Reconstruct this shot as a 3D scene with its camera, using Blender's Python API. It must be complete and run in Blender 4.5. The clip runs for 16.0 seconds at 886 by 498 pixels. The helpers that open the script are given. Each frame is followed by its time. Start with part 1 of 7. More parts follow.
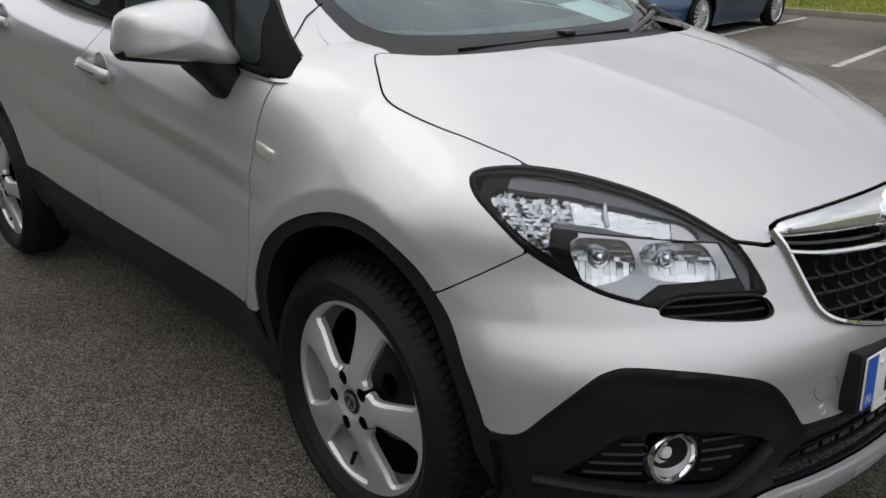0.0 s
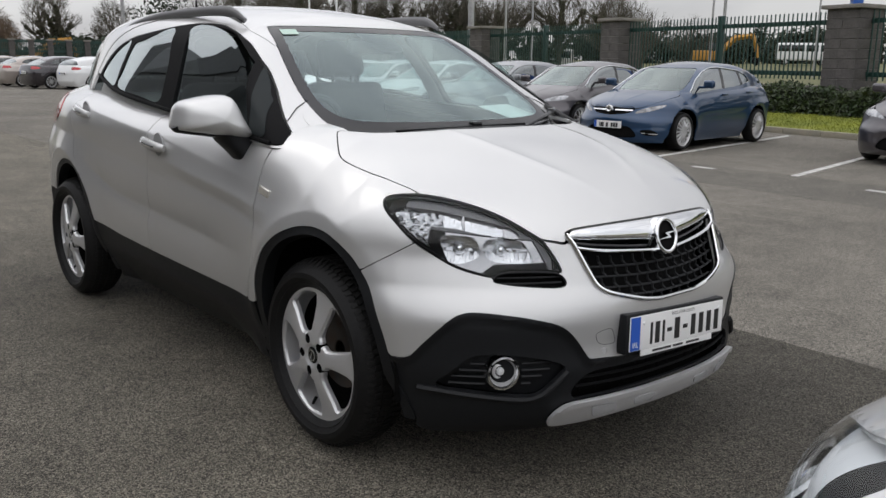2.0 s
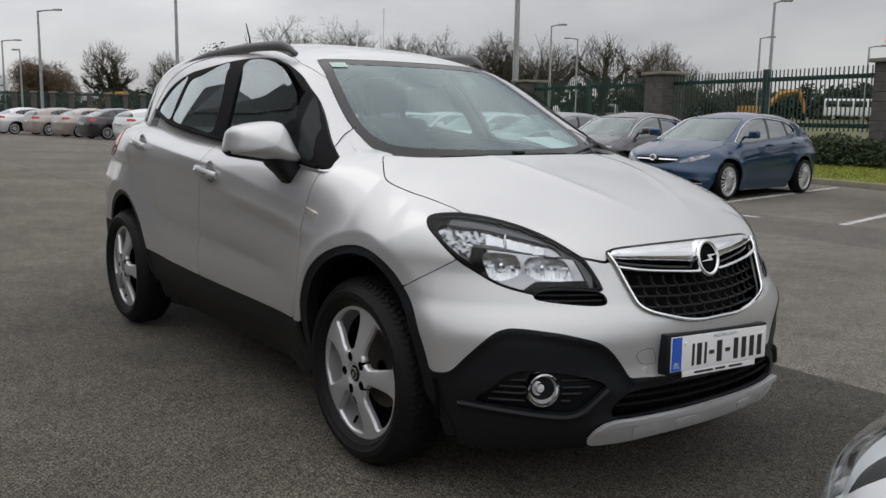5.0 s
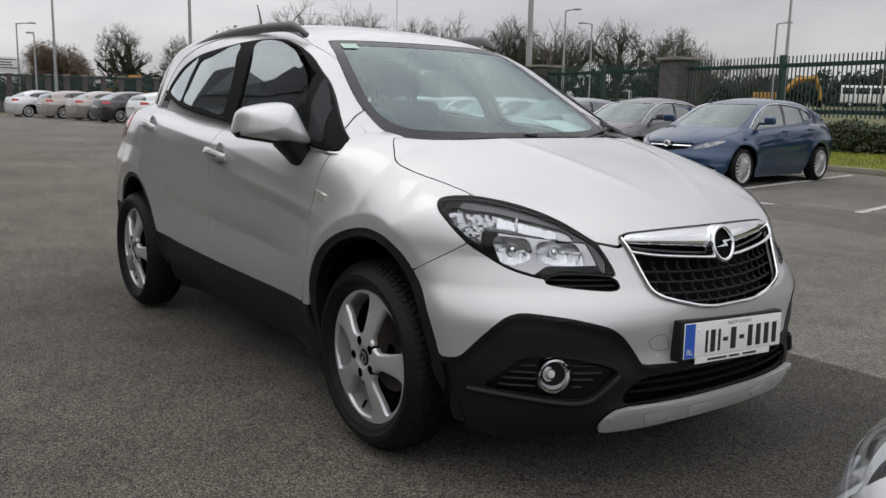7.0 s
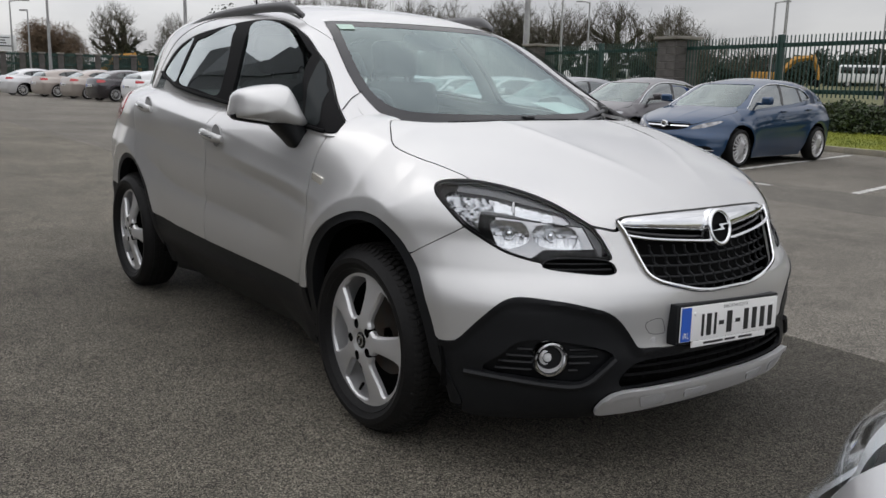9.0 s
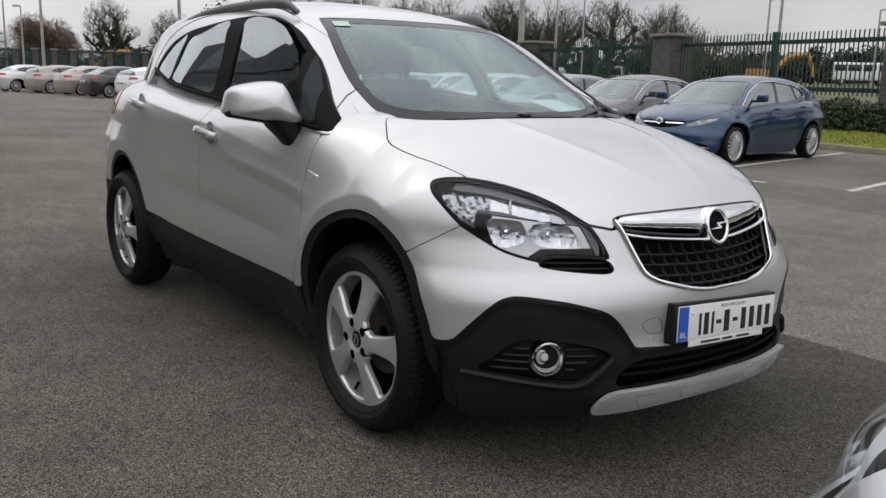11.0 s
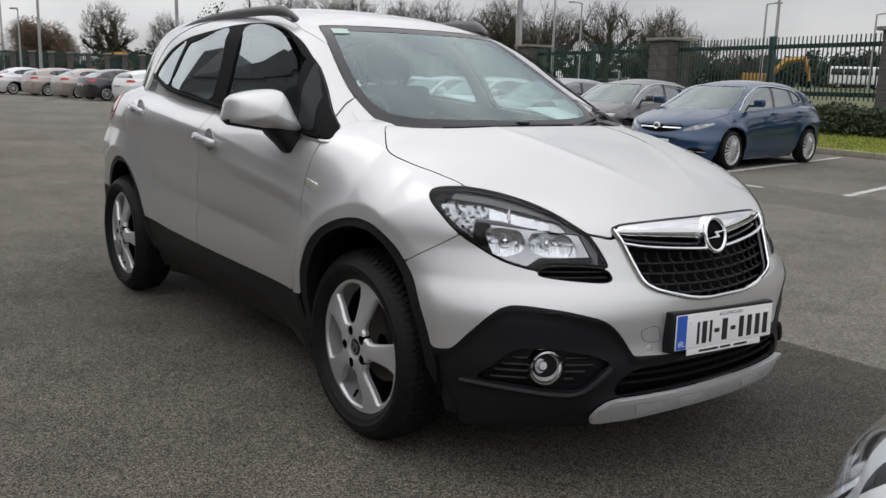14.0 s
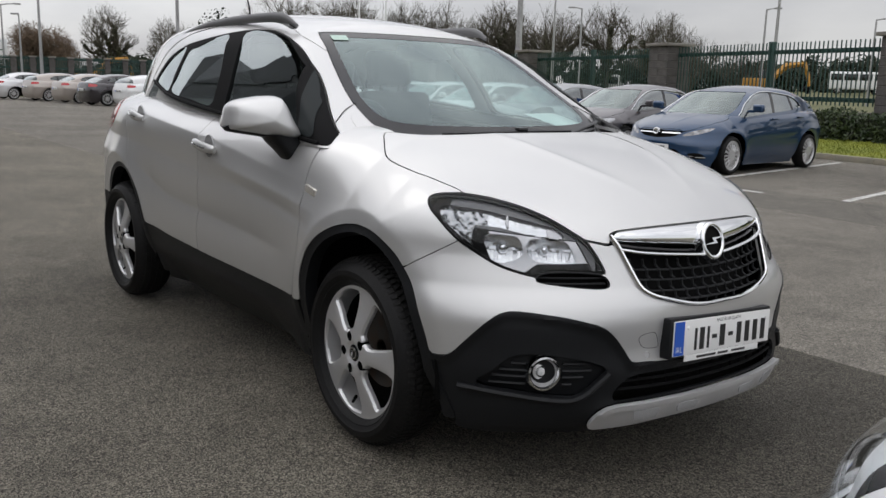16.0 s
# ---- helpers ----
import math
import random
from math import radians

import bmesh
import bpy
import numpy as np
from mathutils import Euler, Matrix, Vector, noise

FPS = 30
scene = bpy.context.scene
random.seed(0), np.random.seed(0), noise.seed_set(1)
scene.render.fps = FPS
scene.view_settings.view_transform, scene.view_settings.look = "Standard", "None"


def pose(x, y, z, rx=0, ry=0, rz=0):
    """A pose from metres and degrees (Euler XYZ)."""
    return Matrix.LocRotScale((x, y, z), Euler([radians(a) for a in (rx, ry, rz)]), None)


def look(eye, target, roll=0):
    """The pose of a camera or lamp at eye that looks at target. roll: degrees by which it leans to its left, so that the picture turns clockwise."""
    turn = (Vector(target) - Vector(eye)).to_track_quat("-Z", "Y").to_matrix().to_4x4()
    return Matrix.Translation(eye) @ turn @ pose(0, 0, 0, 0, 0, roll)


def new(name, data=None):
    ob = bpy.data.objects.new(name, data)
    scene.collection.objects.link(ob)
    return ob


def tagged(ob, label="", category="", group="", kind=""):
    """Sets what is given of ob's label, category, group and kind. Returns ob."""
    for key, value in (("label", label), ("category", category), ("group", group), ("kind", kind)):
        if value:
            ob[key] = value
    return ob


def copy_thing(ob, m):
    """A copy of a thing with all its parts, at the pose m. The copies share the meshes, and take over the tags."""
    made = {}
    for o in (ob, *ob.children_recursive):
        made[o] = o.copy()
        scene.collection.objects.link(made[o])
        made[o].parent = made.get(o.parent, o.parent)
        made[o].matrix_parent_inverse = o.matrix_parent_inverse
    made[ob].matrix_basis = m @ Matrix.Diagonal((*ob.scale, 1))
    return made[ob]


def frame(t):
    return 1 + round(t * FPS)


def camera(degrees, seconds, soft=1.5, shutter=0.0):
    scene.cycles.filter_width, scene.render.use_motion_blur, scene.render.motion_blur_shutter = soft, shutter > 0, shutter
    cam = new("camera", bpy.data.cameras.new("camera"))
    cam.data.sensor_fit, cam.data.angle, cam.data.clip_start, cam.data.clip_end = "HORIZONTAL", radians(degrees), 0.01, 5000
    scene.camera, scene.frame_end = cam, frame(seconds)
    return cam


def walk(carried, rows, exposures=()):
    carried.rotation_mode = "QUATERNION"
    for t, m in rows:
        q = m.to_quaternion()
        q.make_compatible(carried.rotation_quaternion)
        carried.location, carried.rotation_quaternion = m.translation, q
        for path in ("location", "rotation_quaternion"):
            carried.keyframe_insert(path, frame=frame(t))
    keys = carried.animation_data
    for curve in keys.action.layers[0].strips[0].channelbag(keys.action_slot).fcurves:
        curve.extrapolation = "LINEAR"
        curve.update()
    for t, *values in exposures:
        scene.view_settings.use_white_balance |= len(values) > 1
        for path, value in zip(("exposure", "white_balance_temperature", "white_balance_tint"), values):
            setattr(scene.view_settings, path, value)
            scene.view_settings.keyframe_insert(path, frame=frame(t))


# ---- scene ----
cam = camera(54.8, 16.0)
PATH = [
    (0, (1.415, -1.865, 1.333), (0.02, -0.601, 0.657), 0.0),
    (0.5, (1.876, -2.036, 1.365), (0.457, -0.792, 0.703), 0.1),
    (1, (2.147, -2.187, 1.385), (0.716, -0.946, 0.745), 0.5),
    (1.5, (2.315, -2.258, 1.373), (0.872, -1.014, 0.763), 0.8),
    (2, (2.413, -2.349, 1.332), (0.929, -1.077, 0.908), 0.8),
    (2.5, (2.415, -2.385, 1.308), (0.914, -1.11, 0.959), 0.9),
    (3, (2.408, -2.374, 1.27), (0.895, -1.107, 0.944), 0.9),
    (3.5, (2.462, -2.401, 1.265), (0.913, -1.171, 0.967), 0.8),
    (4, (2.474, -2.397, 1.24), (0.915, -1.175, 0.962), 0.8),
    (6.5, (2.445, -2.373, 1.223), (0.871, -1.188, 0.878), 1.3),
    (7, (2.443, -2.366, 1.218), (0.866, -1.183, 0.882), 1.3),
    (7.5, (2.447, -2.369, 1.224), (0.874, -1.185, 0.871), 1.4),
    (8, (2.447, -2.365, 1.229), (0.879, -1.182, 0.856), 1.4),
    (8.5, (2.444, -2.364, 1.229), (0.877, -1.179, 0.854), 1.4),
    (9, (2.439, -2.364, 1.23), (0.874, -1.179, 0.847), 1.4),
    (11.5, (2.418, -2.355, 1.234), (0.863, -1.16, 0.843), 1.5),
    (12, (2.416, -2.357, 1.238), (0.861, -1.162, 0.845), 1.5),
    (12.5, (2.413, -2.358, 1.246), (0.859, -1.162, 0.855), 1.5),
    (13, (2.414, -2.359, 1.251), (0.86, -1.163, 0.861), 1.5),
    (13.5, (2.417, -2.362, 1.249), (0.862, -1.165, 0.863), 1.4),
    (14, (2.419, -2.363, 1.251), (0.866, -1.163, 0.868), 1.6),
    (14.5, (2.42, -2.36, 1.249), (0.866, -1.16, 0.87), 1.6),
    (15, (2.431, -2.36, 1.253), (0.875, -1.161, 0.877), 1.5),
    (15.5, (2.433, -2.36, 1.255), (0.876, -1.161, 0.88), 1.6),
    (16, (2.43, -2.364, 1.257), (0.874, -1.163, 0.885), 1.6),
]
walk(cam, [(t, look(eye, target, roll)) for t, eye, target, roll in PATH],
     [(0, -0.12), (0.4, 0.06), (1.0, 0.20), (1.5, 0.20), (2.0, 0.02), (2.5, -0.24), (4.0, -0.23), (6.5, -0.12), (8.0, -0.07), (9.0, -0.05), (11.5, -0.01), (16.0, -0.01)])

# ---- sky and light: a bright overcast day ----
world = bpy.data.worlds.new("overcast_sky")
scene.world = world
world.use_nodes = True
wn, wl = world.node_tree.nodes, world.node_tree.links
wn.clear()
w_out, w_bg = wn.new("ShaderNodeOutputWorld"), wn.new("ShaderNodeBackground")
w_sky = wn.new("ShaderNodeTexSky")
w_sky.sky_type, w_sky.sun_disc, w_sky.sun_elevation, w_sky.sun_rotation = "NISHITA", False, radians(53), radians(253)
w_co, w_sep = wn.new("ShaderNodeTexCoord"), wn.new("ShaderNodeSeparateXYZ")
wl.new(w_co.outputs["Generated"], w_sep.inputs[0])
w_map = wn.new("ShaderNodeMapping")
w_map.inputs["Scale"].default_value = (2.2, 2.2, 6.5)
wl.new(w_co.outputs["Generated"], w_map.inputs[0])
w_noise = wn.new("ShaderNodeTexNoise")
w_noise.inputs["Scale"].default_value, w_noise.inputs["Detail"].default_value, w_noise.inputs["Roughness"].default_value = 1.3, 6, 0.5
wl.new(w_map.outputs[0], w_noise.inputs["Vector"])
w_cloud = wn.new("ShaderNodeValToRGB")
w_cloud.color_ramp.elements[0].position, w_cloud.color_ramp.elements[0].color = 0.32, (0.69, 0.69, 0.735, 1)
w_cloud.color_ramp.elements[1].position, w_cloud.color_ramp.elements[1].color = 0.66, (1.10, 1.09, 1.10, 1)
wl.new(w_noise.outputs[0], w_cloud.inputs[0])
w_lift = wn.new("ShaderNodeMapRange")  # an overcast sky is brighter overhead than at the horizon
w_lift.inputs["From Min"].default_value, w_lift.inputs["From Max"].default_value = 0.0, 0.9
w_lift.inputs["To Min"].default_value, w_lift.inputs["To Max"].default_value = 0.63, 1.22
wl.new(w_sep.outputs[2], w_lift.inputs["Value"])
w_mul = wn.new("ShaderNodeVectorMath")
w_mul.operation = "SCALE"
wl.new(w_cloud.outputs[0], w_mul.inputs[0])
wl.new(w_lift.outputs[0], w_mul.inputs["Scale"])
w_soft = wn.new("ShaderNodeVectorMath")  # a little blue of the sky behind the cloud
w_soft.operation = "SCALE"
w_soft.inputs["Scale"].default_value = 0.012
wl.new(w_sky.outputs[0], w_soft.inputs[0])
w_add = wn.new("ShaderNodeVectorMath")
w_add.operation = "ADD"
wl.new(w_mul.outputs[0], w_add.inputs[0])
wl.new(w_soft.outputs[0], w_add.inputs[1])
w_dot = wn.new("ShaderNodeVectorMath")  # the cloud is brightest round the hidden sun
w_dot.operation = "DOT_PRODUCT"
w_dot.inputs[1].default_value = Vector((-8.5, -2.6, 12.0)).normalized()
wl.new(w_co.outputs["Generated"], w_dot.inputs[0])
w_near = wn.new("ShaderNodeMapRange")
w_near.interpolation_type = "SMOOTHSTEP"
w_near.inputs["From Min"].default_value, w_near.inputs["From Max"].default_value = 0.35, 1.0
w_near.inputs["To Min"].default_value, w_near.inputs["To Max"].default_value = 1.0, 1.3
wl.new(w_dot.outputs["Value"], w_near.inputs["Value"])
w_glow = wn.new("ShaderNodeVectorMath")
w_glow.operation = "SCALE"
wl.new(w_add.outputs[0], w_glow.inputs[0])
wl.new(w_near.outputs[0], w_glow.inputs["Scale"])
w_dot2 = wn.new("ShaderNodeVectorMath")  # thinner cloud over the open side of the lot
w_dot2.operation = "DOT_PRODUCT"
w_dot2.inputs[1].default_value = Vector((0.9, -0.25, 0.45)).normalized()
wl.new(w_co.outputs["Generated"], w_dot2.inputs[0])
w_thin = wn.new("ShaderNodeMapRange")
w_thin.interpolation_type = "SMOOTHSTEP"
w_thin.inputs["From Min"].default_value, w_thin.inputs["From Max"].default_value = 0.1, 1.0
w_thin.inputs["To Min"].default_value, w_thin.inputs["To Max"].default_value = 1.0, 1.35
wl.new(w_dot2.outputs["Value"], w_thin.inputs["Value"])
w_open = wn.new("ShaderNodeVectorMath")
w_open.operation = "SCALE"
wl.new(w_glow.outputs[0], w_open.inputs[0])
wl.new(w_thin.outputs[0], w_open.inputs["Scale"])
w_dot3 = wn.new("ShaderNodeVectorMath")  # heavier cloud over the road
w_dot3.operation = "DOT_PRODUCT"
w_dot3.inputs[1].default_value = Vector((-0.38, 0.90, 0.20)).normalized()
wl.new(w_co.outputs["Generated"], w_dot3.inputs[0])
w_thick = wn.new("ShaderNodeMapRange")
w_thick.interpolation_type = "SMOOTHSTEP"
w_thick.inputs["From Min"].default_value, w_thick.inputs["From Max"].default_value = 0.80, 0.99
w_thick.inputs["To Min"].default_value, w_thick.inputs["To Max"].default_value = 1.0, 0.82
wl.new(w_dot3.outputs["Value"], w_thick.inputs["Value"])
w_heavy = wn.new("ShaderNodeVectorMath")
w_heavy.operation = "SCALE"
wl.new(w_open.outputs[0], w_heavy.inputs[0])
wl.new(w_thick.outputs[0], w_heavy.inputs["Scale"])
wl.new(w_heavy.outputs[0], w_bg.inputs["Color"])
w_bg.inputs["Strength"].default_value = 1.0
wl.new(w_bg.outputs[0], w_out.inputs["Surface"])
sun = new("sun", bpy.data.lights.new("sun", "SUN"))
sun.data.energy, sun.data.angle, sun.data.color = 0.09, radians(18), (1.0, 0.97, 0.93)
sun.matrix_world = look((-8.5, -2.6, 12.0), (0, 0, 0))


# ---- materials ----
def material(name, color, rough=0.5, metal=0.0, coat=0.0, spec=0.5, grain=0.0, grain_size=60.0, stain=0.0, stain_size=3.0, bump=0.0, bump_size=200.0, tint=None, coat_ior=1.5):
    """A procedural surface: a base colour, fine grain, broad stains of a second tint, and relief."""
    m = bpy.data.materials.new(name)
    m.use_nodes = True
    n, l = m.node_tree.nodes, m.node_tree.links
    p = n["Principled BSDF"]
    p.inputs["Roughness"].default_value, p.inputs["Metallic"].default_value = rough, metal
    p.inputs["Coat Weight"].default_value, p.inputs["Coat Roughness"].default_value = coat, 0.03
    p.inputs["Specular IOR Level"].default_value, p.inputs["Coat IOR"].default_value = spec, coat_ior
    co = n.new("ShaderNodeTexCoord")
    rgb = n.new("ShaderNodeRGB")
    rgb.outputs[0].default_value = (*color, 1)
    out = rgb.outputs[0]
    if stain:
        a = n.new("ShaderNodeTexNoise")
        a.inputs["Scale"].default_value, a.inputs["Detail"].default_value = stain_size, 7
        l.new(co.outputs["Object"], a.inputs["Vector"])
        r = n.new("ShaderNodeMapRange")
        r.inputs["From Min"].default_value, r.inputs["From Max"].default_value = 0.35, 0.7
        r.inputs["To Max"].default_value = stain
        l.new(a.outputs[0], r.inputs[0])
        x = n.new("ShaderNodeMix")
        x.data_type = "RGBA"
        l.new(r.outputs[0], x.inputs["Factor"])
        l.new(out, x.inputs[6])
        x.inputs[7].default_value = (*(tint or [c * 0.5 for c in color]), 1)
        out = x.outputs[2]
        q = n.new("ShaderNodeMapRange")
        q.inputs["To Min"].default_value, q.inputs["To Max"].default_value = max(rough - 0.08, 0.02), min(rough + 0.08, 1)
        l.new(a.outputs[0], q.inputs[0])
        l.new(q.outputs[0], p.inputs["Roughness"])
    if grain:
        b = n.new("ShaderNodeTexNoise")
        b.inputs["Scale"].default_value, b.inputs["Detail"].default_value = grain_size, 4
        l.new(co.outputs["Object"], b.inputs["Vector"])
        r = n.new("ShaderNodeMapRange")
        r.inputs["From Min"].default_value, r.inputs["From Max"].default_value = 0.3, 0.7
        r.inputs["To Min"].default_value, r.inputs["To Max"].default_value = 1 - grain, 1 + grain
        l.new(b.outputs[0], r.inputs[0])
        v = n.new("ShaderNodeVectorMath")
        v.operation = "SCALE"
        l.new(out, v.inputs[0])
        l.new(r.outputs[0], v.inputs["Scale"])
        out = v.outputs[0]
    l.new(out, p.inputs["Base Color"])
    if bump:
        c = n.new("ShaderNodeTexNoise")
        c.inputs["Scale"].default_value, c.inputs["Detail"].default_value = bump_size, 3
        l.new(co.outputs["Object"], c.inputs["Vector"])
        k = n.new("ShaderNodeBump")
        k.inputs["Strength"].default_value, k.inputs["Distance"].default_value = bump, 0.002
        l.new(c.outputs[0], k.inputs["Height"])
        l.new(k.outputs[0], p.inputs["Normal"])
    return m


def glass_material(name, tint, rough=0.0, gloss=0.08, gloss_tint=(0.9, 0.97, 0.97), power=3.0):
    """Thin pane: tinted straight-through light with a mirror-like gloss that grows at a slant."""
    m = bpy.data.materials.new(name)
    m.use_nodes = True
    n, l = m.node_tree.nodes, m.node_tree.links
    n.clear()
    o, t, g, x, f = n.new("ShaderNodeOutputMaterial"), n.new("ShaderNodeBsdfTransparent"), n.new("ShaderNodeBsdfGlossy"), n.new("ShaderNodeMixShader"), n.new("ShaderNodeLayerWeight")
    t.inputs[0].default_value = (*tint, 1)
    g.inputs["Color"].default_value = (*gloss_tint, 1)
    g.inputs["Roughness"].default_value = rough
    f.inputs["Blend"].default_value = 0.5
    w = n.new("ShaderNodeMath")
    w.operation, w.inputs[1].default_value = "POWER", power
    l.new(f.outputs["Facing"], w.inputs[0])
    k = n.new("ShaderNodeMapRange")
    k.inputs["To Min"].default_value, k.inputs["To Max"].default_value = gloss, 1.0
    l.new(w.outputs[0], k.inputs[0])
    l.new(k.outputs[0], x.inputs[0])
    l.new(t.outputs[0], x.inputs[1])
    l.new(g.outputs[0], x.inputs[2])
    l.new(x.outputs[0], o.inputs[0])
    return m


def lit(name, color, strength):
    m = material(name, color, 0.6)
    p = m.node_tree.nodes["Principled BSDF"]
    p.inputs["Emission Color"].default_value, p.inputs["Emission Strength"].default_value = (*color, 1), strength
    return m


SILVER = material("silver_metallic_paint", (0.60, 0.60, 0.595), 0.46, 0.70, 1.0, grain=0.03, grain_size=1200, coat_ior=1.65)
BLACK_PLASTIC = material("grained_black_plastic", (0.0085, 0.0092, 0.0105), 0.46, grain=0.2, grain_size=300, bump=0.2, bump_size=900, spec=0.26)
GLOSS_BLACK = material("gloss_black_trim", (0.008, 0.008, 0.009), 0.12, spec=0.5)
MATT_BLACK = material("matt_black", (0.003, 0.003, 0.003), 0.8, spec=0.12)
RUBBER = material("tyre_rubber", (0.0075, 0.0075, 0.0078), 0.55, grain=0.25, grain_size=90, stain=0.35, stain_size=14, tint=(0.012, 0.0115, 0.011), bump=0.2, bump_size=400, spec=0.2)
# paler rubber for the tread: skylight on the blocks put into the colour
LIT_RUBBER = material("lit_tread_rubber", (0.011, 0.0108, 0.0105), 0.7, grain=0.3, grain_size=80, spec=0.2)
ALLOY = material("silver_painted_alloy", (0.60, 0.60, 0.605), 0.40, 0.62, 0.4, grain=0.03, grain_size=500)
CHROME = material("chrome", (0.80, 0.81, 0.82), 0.06, 1.0)
SATIN = material("satin_silver_plastic", (0.64, 0.64, 0.645), 0.42, 0.6, grain=0.05, grain_size=300)
# darker silver that carries the shade of the handle cups in its colour
CUP_SHADE = material("shaded_silver_recess", (0.26, 0.26, 0.262), 0.38, 0.7, 0.6)
# darker copy of the satin silver, for the shade of the skid plate's recesses
SHADE_GREY = material("shaded_satin_plastic", (0.40, 0.40, 0.405), 0.55, grain=0.1, grain_size=200)
RED_LAMP = material("red_lamp_plastic", (0.42, 0.015, 0.02), 0.12, coat=0.6, stain=0.3, stain_size=18)
WHITE_PLATE = material("white_reflective_plate", (0.80, 0.80, 0.79), 0.35, grain=0.02, grain_size=500)
BLUE_PLATE = material("blue_plate_band", (0.02, 0.10, 0.50), 0.35)
INK = material("black_print", (0.012, 0.012, 0.013), 0.5)
# black liner plastic, and the painted shade deep inside the wheels
LINER_SHADE = material("wheel_liner_and_shade", (0.004, 0.004, 0.004), 0.9, spec=0.1, grain=0.3, grain_size=50)
DISC = material("worn_brake_steel", (0.07, 0.066, 0.062), 0.42, 0.8, stain=0.6, stain_size=20, tint=(0.10, 0.06, 0.04))
SCREEN_GLASS = glass_material("green_tinted_screen_glass", (0.72, 0.86, 0.84), gloss=0.108, gloss_tint=(0.84, 0.98, 0.98), power=3.3)
SIDE_GLASS = glass_material("green_tinted_side_glass", (0.60, 0.69, 0.68), gloss=0.10, power=2.3)
PRIVACY_GLASS = glass_material("dark_privacy_glass", (0.14, 0.15, 0.15), gloss=0.09, power=2.3)
LENS = glass_material("clear_lamp_lens", (0.93, 0.94, 0.95), gloss=0.018, gloss_tint=(1, 1, 1), power=5.5)
REFLECTOR = material("lamp_reflector", (0.60, 0.61, 0.62), 0.20, 1.0)
SEAT = material("dark_grey_seat_cloth", (0.030, 0.031, 0.033), 0.9, grain=0.25, grain_size=200)
DASH = material("dark_dashboard_plastic", (0.045, 0.047, 0.050), 0.6, grain=0.15, grain_size=250)
PAPER = material("white_paper", (0.78, 0.79, 0.77), 0.7, grain=0.03)


def asphalt(name, dark, light, stones, rough=0.85, relief=0.5, stain=(0.8, 1.15), warm=(1.065, 0.985, 0.835), chips=0.5, worn=0.0):
    """Rolled stone in bitumen: stones told apart by tone, worn smooth or open, with broad stains."""
    m = bpy.data.materials.new(name)
    m.use_nodes = True
    n, l = m.node_tree.nodes, m.node_tree.links
    p = n["Principled BSDF"]
    p.inputs["Roughness"].default_value, p.inputs["Specular IOR Level"].default_value = rough, 0.3
    co = n.new("ShaderNodeTexCoord")
    v = n.new("ShaderNodeTexVoronoi")
    v.inputs["Scale"].default_value = stones
    l.new(co.outputs["Object"], v.inputs["Vector"])
    sep = n.new("ShaderNodeSeparateColor")
    l.new(v.outputs["Color"], sep.inputs[0])
    r = n.new("ShaderNodeValToRGB")
    e = r.color_ramp.elements
    e[0].position, e[0].color = 0.0, (dark * 0.25, dark * 0.25, dark * 0.25, 1)
    e[1].position, e[1].color = 1.0, (light * 1.65, light * 1.65, light * 1.65, 1)
    k = r.color_ramp.elements.new(0.35)
    k.color = (dark * 0.9, dark * 0.9, dark * 0.9, 1)
    k = r.color_ramp.elements.new(0.85)
    k.color = (light * 1.08, light * 1.08, light * 1.08, 1)
    l.new(sep.outputs[0], r.inputs[0])
    out = r.outputs[0]
    chip = n.new("ShaderNodeMapRange")  # a few pale chips among the stones
    chip.inputs["From Min"].default_value, chip.inputs["From Max"].default_value = 0.955, 0.985
    chip.inputs["To Max"].default_value = chips
    l.new(sep.outputs[1], chip.inputs[0])
    pale = n.new("ShaderNodeMix")
    pale.data_type = "RGBA"
    l.new(chip.outputs[0], pale.inputs["Factor"])
    l.new(out, pale.inputs[6])
    pale.inputs[7].default_value = (0.42, 0.41, 0.39, 1)
    out = pale.outputs[2]
    if worn:  # dark fresh stone plus painted shade of the cars along one edge of the patch, worn to tan at the other, along an uneven line
        place = n.new("ShaderNodeSeparateXYZ")
        l.new(co.outputs["Object"], place.inputs[0])
        edge = n.new("ShaderNodeTexNoise")
        edge.inputs["Scale"].default_value, edge.inputs["Detail"].default_value = 0.8, 6
        l.new(co.outputs["Object"], edge.inputs["Vector"])
        e1 = n.new("ShaderNodeMath")
        e1.operation, e1.inputs[1].default_value = "MULTIPLY_ADD", 2.4
        l.new(edge.outputs[0], e1.inputs[0])
        l.new(place.outputs[1], e1.inputs[2])
        fade = n.new("ShaderNodeMapRange")
        fade.interpolation_type = "SMOOTHSTEP"
        fade.inputs["From Min"].default_value, fade.inputs["From Max"].default_value = 0.5, 2.0
        fade.inputs["To Min"].default_value, fade.inputs["To Max"].default_value = 1.0, worn
        l.new(e1.outputs[0], fade.inputs[0])
        dim = n.new("ShaderNodeVectorMath")
        dim.operation = "SCALE"
        l.new(out, dim.inputs[0])
        far = n.new("ShaderNodeMapRange")  # towards the lane the patch has worn as pale as the rest
        far.interpolation_type = "SMOOTHSTEP"
        far.inputs["From Min"].default_value, far.inputs["From Max"].default_value = -7.0, -1.6
        far.inputs["To Min"].default_value, far.inputs["To Max"].default_value = 1.0, 0.0
        l.new(place.outputs[0], far.inputs[0])
        both = n.new("ShaderNodeMix")
        both.inputs[3].default_value = 1.27
        l.new(far.outputs[0], both.inputs[0])
        l.new(fade.outputs[0], both.inputs[2])
        l.new(both.outputs[0], dim.inputs["Scale"])
        out = dim.outputs[0]
